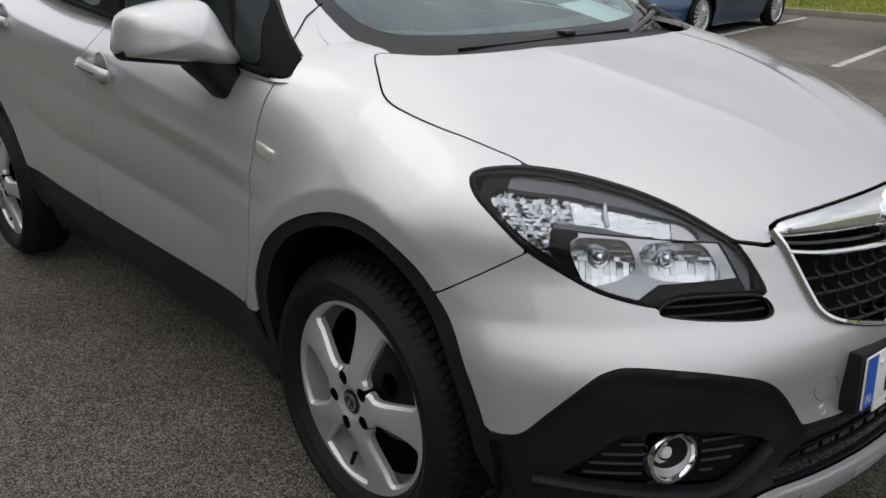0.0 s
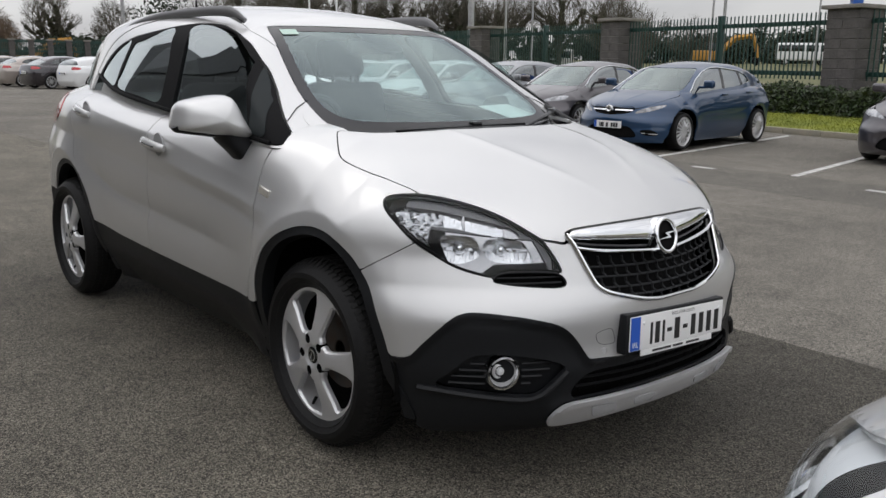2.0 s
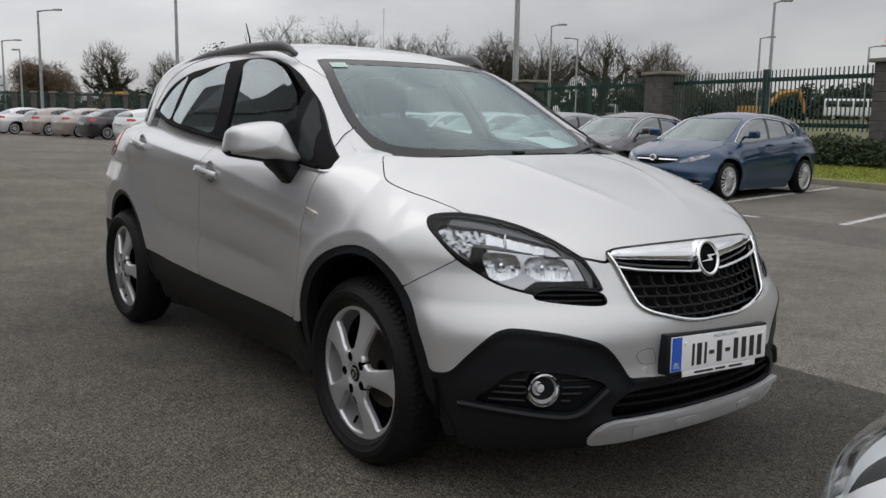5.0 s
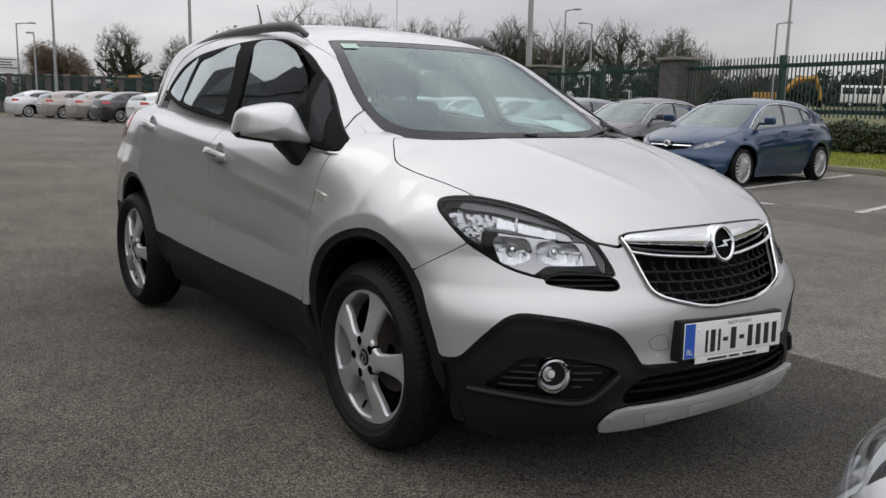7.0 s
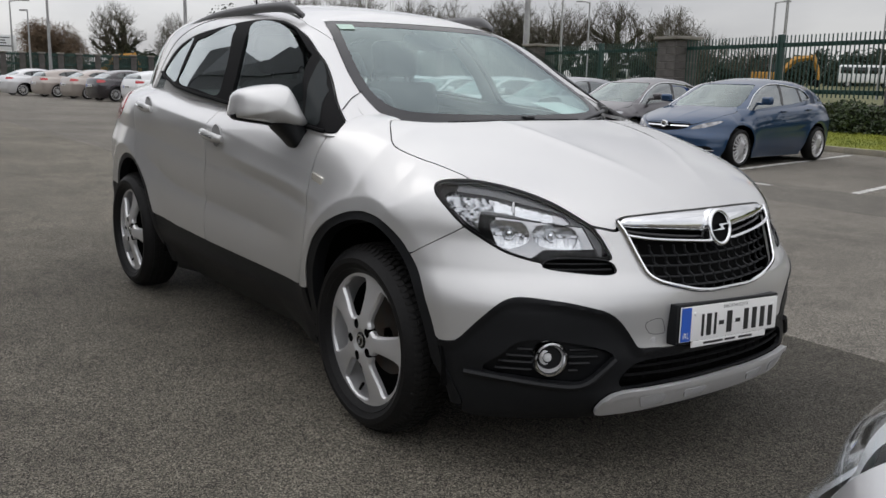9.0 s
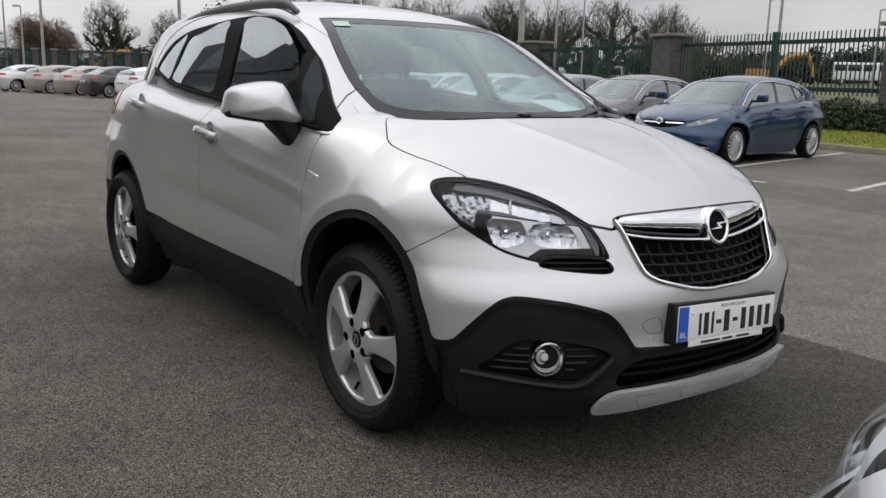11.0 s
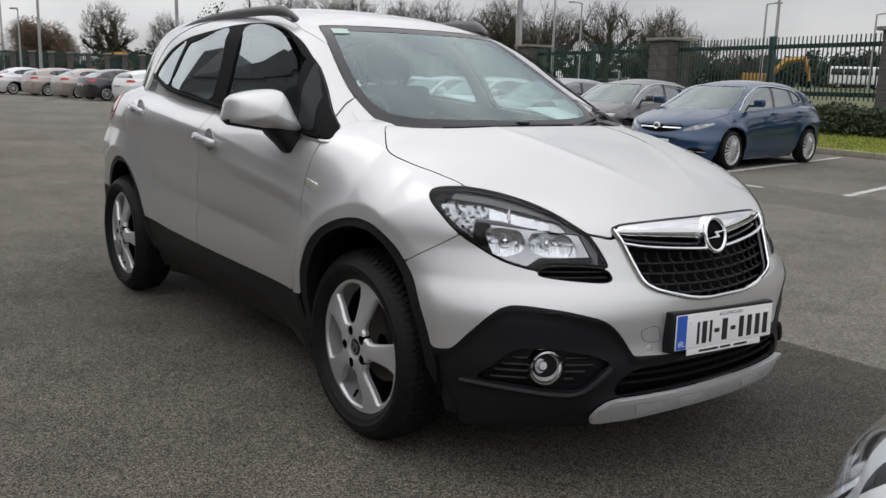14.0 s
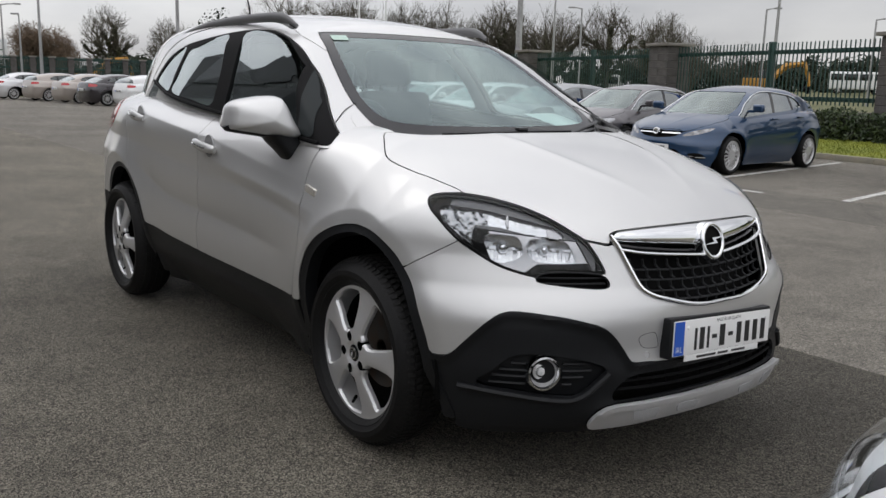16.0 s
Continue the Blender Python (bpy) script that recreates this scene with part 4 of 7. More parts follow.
SEAM = rounded([(-2.52, 1.24), (-2.40, 1.40), (-2.15, 1.488), (-1.9, 1.520), (-1.626, 1.545), (-1.428, 1.545), (-1.188, 1.516), (-0.908, 1.446), (-0.704, 1.353), (-0.587, 1.284), (-0.47, 1.208), (-0.36, 1.13), (-0.20, 1.02), (-0.30, 0.95), (-1.5, 0.95), (-2.6, 1.0)])
SCREEN = rounded([(-0.6, 1.045), (-0.2, 1.045), (0.2, 1.048), (0.45, 1.058), (0.54, 1.074), (0.590, 1.100), (0.606, 1.140), (0.598, 1.214), (0.556, 1.323), (0.513, 1.412), (0.484, 1.465), (0.44, 1.479), (0.2, 1.484), (-0.2, 1.484), (-0.6, 1.484)])
SCREEN_CLEAR = rounded([(-0.6, 1.108), (-0.2, 1.108), (0.2, 1.109), (0.42, 1.114), (0.51, 1.124), (0.552, 1.150), (0.560, 1.190), (0.548, 1.24), (0.512, 1.33), (0.474, 1.408), (0.450, 1.445), (0.41, 1.457), (0.2, 1.462), (-0.2, 1.462), (-0.6, 1.462)])
TRIM_BLACK = material("satin_black_trim", (0.006, 0.006, 0.0065), 0.65, spec=0.07)
in_windows, in_seam = inside(WINDOWS, ux, uz), inside(SEAM, ux, uz)
frontal = ux - np.interp(uz, [1.0, 1.5, 1.6], [-0.75, -1.25, -1.4])  # ahead of the pillars
in_screen = np.where(frontal > 0, inside(SCREEN, uy, uz), -0.1)
in_clear = np.where(frontal > 0, inside(SCREEN_CLEAR, uy, uz), -0.1)
below_screen = np.where(frontal > 0, np.minimum(0.59 - uy, 1.10 - uz), -0.1)
shell("roof", UP, least(-in_screen - 0.002, -below_screen, np.where(ux > -1.08, 0.0006, -0.002) - in_seam, uz - 1.03, ux + 2.93), upper, SILVER, car, "both", label="silver roof with its pillars")
shell("tailgate_top", UP, least(-2.935 - ux, uz - 1.15), upper, PRIVACY_GLASS, car, "both")
window_foot = line_y([(-2.6, 1.29), (-2.416, 1.252), (-2.30, 1.232), (-2.02, 1.186), (-1.63, 1.150), (-1.39, 1.132), (-1.21, 1.118), (-0.737, 1.080), (-0.513, 1.062), (-0.42, 1.03), (-0.3, 0.95)], ux)
both_sides("door_frame", least(uz - window_foot + 0.006, in_seam - np.where(ux > -1.08, -0.0006, 0.002), -in_windows - 0.001, -in_screen - 0.002, ux + 2.6, uz - 1.03), SILVER, -0.002, grid=UP, G=upper)
panes = [inside(q, ux, uz) for q in (FRONT_PANE, FRONT_QUARTER, REAR_PANE, REAR_QUARTER)]
any_pane = np.maximum.reduce([panes[0], panes[2], panes[3]])
both_sides("window_trim", least(in_windows - 0.001, -any_pane), TRIM_BLACK, -0.002, grid=UP, G=upper, thick=0.02, label="black window surround and pillar")
both_sides("front_quarter_window", panes[1] - 0.002, material("dark_quarter_glass", (0.017, 0.021, 0.022), 0.40, spec=0.08), 0.0005, grid=UP, G=upper, thick=0.003)
for q, mat, nm in zip((panes[0], panes[2], panes[3]), (SIDE_GLASS, SIDE_GLASS, PRIVACY_GLASS), ("front_side_window", "rear_side_window", "rear_quarter_window")):
    flat = UP.copy()  # the glass itself runs on evenly behind the rounded pillars
    even = glass_half(uz) * cabin_plan(ux)
    flat[..., 1] = even - float(np.percentile((even - uy)[q > 0], 70))
    both_sides(nm, q + 0.006, mat, -0.006, grid=flat, G=upper, thick=0)
shell("windscreen", UP, in_clear + 0.004, upper, SCREEN_GLASS, car, "both", -0.002, thick=0, label="green-tinted windscreen")
shell("windscreen_border", UP, least(in_screen - 0.001, -in_clear), upper, GLOSS_BLACK, car, "both", -0.001, thick=0.004)
shell("headliner", UP, least(-any_pane - 0.012, uz - 1.06, -in_screen - 0.012, np.maximum(uz - 1.42, ux + 2.4)), upper, material("grey_headliner", (0.34, 0.34, 0.33), 0.95, grain=0.1), car, "both", -0.030, thick=0)
# cowl under the screen, behind the bonnet's edge
bm = bmesh.new()
for i, y in enumerate(np.linspace(-0.70, 0.70, 29)):
    x = line_y([(0, 0.03), (0.236, 0.01), (0.41, -0.04), (0.53, -0.10), (0.62, -0.18), (0.72, -0.30)], abs(y))
    z = float(top(np.array(x), np.array(abs(y)))) - 0.030
    for dx, dz in ((0.06, -0.03), (0.0, -0.004), (-0.16, 0.02), (-0.24, 0.04)):
        bm.verts.new((x + dx, y, z + dz))
bm.verts.ensure_lookup_table()
for i in range(28):
    for k in range(3):
        a = i * 4 + k
        bm.faces.new([bm.verts[j] for j in (a, a + 1, a + 5, a + 4)])
part("cowl", bm, BLACK_PLASTIC, car)


for s in (-1, 1):
    foot = []
    for x in np.linspace(-2.42, -0.34, 60):
        z = float(line_y([(-2.416, 1.252), (-2.30, 1.232), (-2.02, 1.186), (-1.63, 1.150), (-1.39, 1.132), (-1.21, 1.118), (-0.737, 1.080), (-0.513, 1.062), (-0.34, 1.046)], x)) - 0.003
        ys = np.linspace(0.45, 0.95, 600)
        y = max(float(ys[np.argmax(g(np.full(600, x), ys, np.full(600, z)) > 0)]) for g in (upper, lower))
        foot.append((x, s * (y + 0.001), z))
    part("belt_moulding", tube(bmesh.new(), foot, 0.0075, 6, flat=1.1), TRIM_BLACK, car)
    bm = bmesh.new()
    line = []
    for x, z in ((-0.372, 1.118), (-0.385, 1.132), (-0.398, 1.145), (-0.416, 1.162), (-0.430, 1.179), (-0.437, 1.188)):
        ys = np.linspace(0.45, 0.95, 600)
        line.append((x, s * float(ys[np.argmax(upper(np.full(600, x), ys, np.full(600, z)) > 0)]), z))
    part("pillar_seam", tube(bm, line, 0.0016, 5), MATT_BLACK, car)

# ---- roof rails, aerial, wipers ----
for s in (-1, 1):
    bm = bmesh.new()
    pts = [(-2.45, 0.545, 1.478), (-2.30, 0.553, 1.520), (-2.0, 0.558, 1.558), (-1.7, 0.558, 1.573), (-1.4, 0.556, 1.576), (-1.2, 0.552, 1.572), (-1.10, 0.548, 1.560), (-1.02, 0.540, 1.528)]
    pts = [tuple(p) for p in rounded(pts, 5, False)]
    tube(bm, [(x, s * y, z - 0.026) for x, y, z in pts], [float(np.interp(x, [-2.45, -2.30, -1.30, -1.14, -1.02], [0.006, 0.0145, 0.0165, 0.0185, 0.007])) for x, y, z in pts], 10, flat=1.35)
    rail = part("roof_rail", bm, material("dark_silver_rail", (0.155, 0.155, 0.158), 0.42, 0.2, grain=0.05, grain_size=200), car, "grey roof rail")
    bm = bmesh.new()
    tube(bm, [(x, s * y, z - 0.036) for x, y, z in pts[1:-1]], 0.008, 8, flat=1.0)
    part("rail_base", bm, BLACK_PLASTIC, rail)
bm = bmesh.new()
tube(bm, [(-2.66, 0.0, 1.56), (-2.66, 0.0, 1.70), (-2.71, 0.0, 1.80)], [0.012, 0.005, 0.0035], 8)
tube(bm, [(-2.56, 0, 1.575), (-2.66, 0, 1.60), (-2.74, 0, 1.57)], [0.02, 0.03, 0.02], 10)
part("aerial", bm, MATT_BLACK, car)


def screen_point(y, z, out=0.0):
    lo, hi = -1.6, 0.4
    for _ in range(24):
        m = (lo + hi) / 2
        if float(upper(np.array(m), np.array(abs(y)), np.array(z))) < 0:
            lo = m
        else:
            hi = m
    p = np.array([[lo, abs(y), z]])
    n = gradient(upper, p)[0]
    q = p[0] + n * out
    return Vector((q[0], math.copysign(q[1], y) if y else 0.0, q[2]))


# the wiper's arm comes out of the far corner and dips under the bonnet's edge; a nozzle stands at the middle
bm = bmesh.new()
arm = [screen_point(y, z, out) for y, z, out in ((0.655, 1.112, 0.020), (0.60, 1.106, 0.028), (0.50, 1.092, 0.026), (0.38, 1.080, 0.018), (0.28, 1.066, 0.014))]
tube(bm, arm, [0.012, 0.012, 0.009, 0.008, 0.006], 8)
tube(bm, [screen_point(y, z, 0.008) for y, z in ((0.53, 1.087), (0.40, 1.074), (0.20, 1.058), (-0.10, 1.046))], 0.006, 6)
lathe(bm, [(0.0, 0.016), (0.014, 0.014), (0.018, 0.004), (0.018, -0.012)], Matrix.Translation(screen_point(0.575, 1.103, 0.026)), 16)
part("wiper", bm, GLOSS_BLACK, car)
bm = bmesh.new()
add_box(bm, 0.030, 0.050, 0.018, Matrix.Translation(screen_point(0.012, 1.090, 0.008)), 0.006, 2)
part("washer_nozzle", bm, GLOSS_BLACK, car)
bm = bmesh.new()
blade = [(float(y), float(z)) for y, z in rounded(((-0.38, 1.072), (-0.02, 1.078), (0.30, 1.078)), 6, False)]
tube(bm, [screen_point(y, z, 0.011) for y, z in blade], 0.0045, 6)
part("wiper_blade", bm, MATT_BLACK, car)
# clip and black corner trim at the far end of the screen
for s in (1,):
    bm = bmesh.new()
    tube(bm, [screen_point(s * 0.655, 1.14, 0.010), screen_point(s * 0.66, 1.10, 0.012), Vector((-0.24, s * 0.715, 1.075))], [0.010, 0.020, 0.012], 8)
    part("screen_corner_trim", bm, GLOSS_BLACK, car)
bm = bmesh.new()
c = [screen_point(-0.446, 1.464, 0.002), screen_point(-0.376, 1.466, 0.002), screen_point(-0.386, 1.444, 0.002), screen_point(-0.455, 1.442, 0.002)]
bm.faces.new([bm.verts.new(p) for p in c])
part("sticker", bm, material("pale_green_sticker", (0.45, 0.60, 0.52), 0.5), car, "pale tax-disc sticker")

# ---- cabin inside ----
bm = bmesh.new()
prof = [(-0.20, 1.075), (-0.32, 1.088), (-0.45, 1.086), (-0.60, 1.072), (-0.70, 1.03), (-0.74, 0.85), (-0.66, 0.62)]
rows = [[bm.verts.new((x - 0.10 * (abs(y) / 0.7) ** 2, y, z + 0.02 * math.exp(-((y + 0.36) / 0.14) ** 2) * (1 if i < 4 else 0))) for i, (x, z) in enumerate(prof)] for y in np.linspace(-0.72, 0.72, 25)]
for a, b in zip(rows, rows[1:]):
    for k in range(len(prof) - 1):
        bm.faces.new((a[k], a[k + 1], b[k + 1], b[k]))
part("dashboard", bm, DASH, car)


def seat(y, x, wide, rest=True):
    bm = bmesh.new()
    add_box(bm, 0.52, wide, 0.16, pose(x, y, 0.62, 0, -8, 0), 0.05, 3)
    add_box(bm, 0.14, wide - 0.04, 0.60, pose(x - 0.30, y, 0.93, 0, -14, 0), 0.055, 3)
    s = part("seat", bm, SEAT, car)
    if rest:
        bm = bmesh.new()
        add_box(bm, 0.10, 0.26, 0.19, pose(x - 0.40, y, 1.350, 0, -12, 0), 0.04, 3)
        add_cyl(bm, 0.008, 0.008, 0.14, pose(x - 0.385, y - 0.06, 1.27), 8)
        add_cyl(bm, 0.008, 0.008, 0.14, pose(x - 0.385, y + 0.06, 1.27), 8)
        part("headrest", bm, SEAT, s)


seat(-0.36, -1.20, 0.50)
seat(0.33, -1.20, 0.50)
seat(0.0, -2.05, 1.24, False)
for y in (-0.42, 0.42):
    box_part("headrest", (0.09, 0.25, 0.15), pose(-2.42, y, 1.32, 0, -14, 0), SEAT, car, 0.03)
bm = bmesh.new()
lathe(bm, [(0.172 + 0.015 * math.cos(a), 0.015 * math.sin(a)) for a in np.linspace(0, 2 * math.pi, 9)[:-1]], pose(-0.84, -0.36, 1.03, 0, -66, 0), 40, True)
add_box(bm, 0.16, 0.11, 0.05, pose(-0.84, -0.36, 1.02, 0, -66, 0), 0.02)
add_box(bm, 0.03, 0.32, 0.02, pose(-0.84, -0.36, 1.03, 0, -66, 0), 0.006)
part("steering_wheel", bm, DASH, car)
bm = bmesh.new()
add_box(bm, 0.05, 0.23, 0.065, pose(-0.86, 0.0, 1.405, 0, 20, 0), 0.018, 3)
tube(bm, [(-0.84, 0, 1.41), (-0.80, 0.0, 1.44)], 0.010, 8)
part("rear_view_mirror", bm, DASH, car)
pod = [(-0.120, 1.500), (-0.104, 1.462), (-0.085, 1.410), (-0.068, 1.390), (-0.045, 1.382), (0.045, 1.384), (0.068, 1.392), (0.080, 1.412), (0.096, 1.462), (0.115, 1.500)]
bm = bmesh.new()
bm.faces.new([bm.verts.new(screen_point(y, z, -0.006)) for y, z in pod])
part("sensor_shade", bm, MATT_BLACK, car)
bm = bmesh.new()
add_box(bm, 0.21, 0.29, 0.002, pose(-0.335, 0.41, 1.122, 0, 16, 20), 0)
tagged(part("paper_sheet", bm, PAPER), "white printed sheet lying on the car's dashboard", "paper")


# ---- front of the silver car ----
def on_nose(s, z, out=0.0, side_of=-1):
    """A point of the nose at girth s and height z, out metres proud of it; girth past the middle runs on round the other side."""
    mid = 0.9 * math.pi / 2
    if s > mid:
        s, side_of = 2 * mid - s, -side_of
    a = s / 0.9
    lo, hi = 0.1, 1.3
    for _ in range(24):
        m = (lo + hi) / 2
        if float(lower(np.array(m * math.sin(a)), np.array(m * math.cos(a)), np.array(z))) < 0:
            lo = m
        else:
            hi = m
    p = np.array([[lo * math.sin(a), lo * math.cos(a), z]])
    n = gradient(lower, p)[0]
    q = p[0] + n * out
    return Vector((q[0], side_of * q[1], q[2]))


MID = 0.9 * math.pi / 2
grille = shell("grille", LOW, in_grille + 0.008, lower, MATT_BLACK, car, "both", -0.075, thick=0)
outline = [p for p in GRILLE if p[0] < MID and p[1] < 0.822]
bm = bmesh.new()
ring = sorted([tuple(p) for p in outline], key=lambda p: p[0])
ring = [(s, z) for s, z in ring if z < 0.82 and s < 1.33]
way = [on_nose(s + 0.004, z + 0.003, 0.004) for s, z in ring] + [on_nose(2 * MID - s - 0.004, z + 0.003, 0.004) for s, z in ring[::-1]]
tube(bm, way, 0.0065, 8, flat=1.5)
part("chrome_frame", bm, CHROME, grille, "chrome grille surround")
BAR = rounded([(0.972, 0.815), (0.985, 0.828), (1.01, 0.8335), (1.106, 0.838), (1.23, 0.841), (1.40, 0.842), (1.5, 0.842), (1.9, 0.842), (1.9, 0.776), (1.5, 0.777), (1.37, 0.780), (1.25, 0.790), (1.15, 0.797), (1.05, 0.804), (0.990, 0.808)], 4)


def swell(v):
    s = 0.9 * np.arctan2(v[:, 0], np.maximum(v[:, 1], 1e-6))
    return 0.016 * np.clip(inside(BAR, s, v[:, 2]) / 0.022, 0, 1) ** 0.6


fine = ray_grid(lower, 0.0, [], 0.0, 0.55, np.radians(np.arange(60, 92, 0.28)), [], np.radians(np.append(np.arange(58, 89.8, 0.45), 90)))
shell("chrome_bar", fine, inside(BAR, girth(fine), fine[..., 2]), lower, CHROME, grille, "both", 0.0, label="broad chrome grille bar", bulge=swell, thick=0.03)
LOW_STRIP = [(0.992, 0.783), (1.071, 0.771), (1.186, 0.761), (1.312, 0.752), (1.36, 0.750)]
for k in (0, 1):
    bm = bmesh.new()
    tube(bm, [on_nose(s if k == 0 else 2 * MID - s, z, 0.008) for s, z in rounded(LOW_STRIP, 5, False)], 0.007, 8, flat=0.8)
    part("chrome_strip", bm, CHROME, grille)
    bm = bmesh.new()
    tube(bm, [on_nose(s if k == 0 else 2 * MID - s, z + 0.018, -0.014) for s, z in rounded(LOW_STRIP, 5, False)], 0.006, 6)
    part("dark_slat", bm, GLOSS_BLACK, grille)
# lattice of the grille
for k, z in enumerate((0.728, 0.698, 0.668, 0.638)):
    s0 = float(np.interp(z, [0.60, 0.64, 0.66, 0.71, 0.78], [1.28, 1.12, 1.06, 1.026, 0.99])) + 0.006
    bm = bmesh.new()
    tube(bm, [on_nose(s, z - 0.012 * math.sin((s - s0) / (2 * MID - 2 * s0) * math.pi), -0.020) for s in np.linspace(s0, 2 * MID - s0, 40)], 0.0045, 6, flat=0.8)
    part("grille_slat", bm, BLACK_PLASTIC, grille)
for k in range(-8, 9):
    s = MID + k * 0.053
    for j, (z0, z1) in enumerate(((0.760, 0.728), (0.728, 0.698), (0.698, 0.668), (0.668, 0.638), (0.638, 0.608))):
        sh = s + 0.012 * (j % 2)
        edge = min(sh, 2 * MID - sh)
        low_s = float(np.interp(z1, [0.598, 0.612, 0.64, 0.66, 0.71, 0.78], [1.40, 1.24, 1.12, 1.06, 1.026, 0.99]))
        if edge < low_s + 0.012:
            continue
        dz = -0.012 * math.sin((sh - 1.0) / 0.83 * math.pi)
        bm = bmesh.new()
        tube(bm, [on_nose(sh - 0.006, z0 + dz, -0.016), on_nose(sh, (z0 + z1) / 2 + dz, -0.024), on_nose(sh + 0.006, z1 + dz, -0.016)], 0.0042, 6)
        part("grille_web", bm, BLACK_PLASTIC, grille)
# round badge: a ring, a dark disc and a slanted bar through it
badge_m = pose(0.790, 0.0, 0.790, 0, 90 - 14, 0) @ Matrix.Scale(0.88, 4)
bm = bmesh.new()
lathe(bm, [(0.062 + 0.009 * math.cos(a), 0.008 + 0.009 * math.sin(a)) for a in np.linspace(0, 2 * math.pi, 13)[:-1]], badge_m @ Matrix.Diagonal((1.0, 0.93, 1, 1)), 56, True)
lathe(bm, [(0.058, -0.03), (0.074, -0.022), (0.070, 0.004)], badge_m @ Matrix.Diagonal((1.0, 0.95, 1, 1)), 56)
badge = part("badge", bm, CHROME, grille, "round chrome badge")
bm = bmesh.new()
lathe(bm, [(0.0, 0.004), (0.058, 0.002)], badge_m, 40)
part("badge_disc", bm, MATT_BLACK, badge)
bm = bmesh.new()
bolt = [(0.012, -0.062), (0.011, 0.016), (-0.004, 0.004), (-0.012, 0.062), (-0.011, -0.016), (0.004, -0.004)]
up_f = [bm.verts.new(badge_m @ Vector((a, b, 0.020))) for a, b in bolt]
dn_f = [bm.verts.new(badge_m @ Vector((a, b, 0.006))) for a, b in bolt]
bm.faces.new(up_f)
for i in range(6):
    bm.faces.new((up_f[i], up_f[(i + 1) % 6], dn_f[(i + 1) % 6], dn_f[i]))
part("badge_bar", bm, CHROME, badge)

# ---- headlights ----
UPPER_LAMP = rounded([(0.372, 0.893), (0.388, 0.906), (0.456, 0.901), (0.530, 0.894), (0.592, 0.884), (0.683, 0.868), (0.758, 0.852), (0.787, 0.840), (0.799, 0.822), (0.742, 0.826), (0.655, 0.836), (0.584, 0.849), (0.514, 0.853), (0.503, 0.846), (0.501, 0.805), (0.509, 0.788), (0.480, 0.806), (0.436, 0.836), (0.395, 0.869)], 4)
LOW_BEAM = rounded([(0.542, 0.824), (0.621, 0.828), (0.651, 0.820), (0.667, 0.790), (0.661, 0.762), (0.593, 0.742), (0.561, 0.762)], 4)
HIGH_BEAM = rounded([(0.676, 0.806), (0.713, 0.820), (0.800, 0.815), (0.828, 0.786), (0.845, 0.748), (0.783, 0.746), (0.698, 0.758)], 4)
lamp_grid = ray_grid(lower, 0.0, [], 0.0, 0.55, np.radians(np.arange(48, 92, 0.4)), [], np.radians(np.arange(18, 62, 0.5)))
gs, gz = girth(lamp_grid), lamp_grid[..., 2]
in_lamp = inside(HEADLIGHT, gs, gz)
fine_lamp = ray_grid(lower, 0.0, [], 0.0, 0.55, np.radians(np.arange(50, 90, 0.22)), [], np.radians(np.arange(22, 58, 0.20)))
fs, fz = girth(fine_lamp), fine_lamp[..., 2]
LAMP_BLACK = material("black_lamp_inside", (0.005, 0.005, 0.005), 0.5, spec=0.08)
SOFT_REFLECTOR = material("dull_lamp_reflector", (0.44, 0.45, 0.46), 0.09, 1.0)
LAMP_GREY = material("silver_lamp_bezel", (0.44, 0.44, 0.445), 0.26, 0.9, coat=0.3)
LAMP_DARK = material("smoked_lamp_bezel", (0.050, 0.051, 0.054), 0.30, 0.0, coat=0.5)


def facets(across, up, tilt, seed, hollow=None):
    """Small mirror facets, each tipped its own way, on a plain or hollowed reflector."""
    def chance(a, b, k):
        q = np.sin(a * 12.9898 + b * 78.233 + k) * 43758.5453
        return q - np.floor(q) - 0.5

    def height(v):
        s, z = girth(v), v[:, 2]
        row = np.floor(z / up)
        q = s + 0.5 * across * (row % 2)
        col = np.floor(q / across)
        h = 2 * tilt * (chance(col, row, seed) * (q - (col + 0.5) * across) + chance(row, col, seed + 1) * (z - (row + 0.5) * up))
        if hollow:
            cs, cz, rs, rz, deep = hollow
            h = h - deep * np.clip(1 - ((s - cs) / rs) ** 2 - ((z - cz) / rz) ** 2, 0, 1) ** 0.8
        return h
    return height


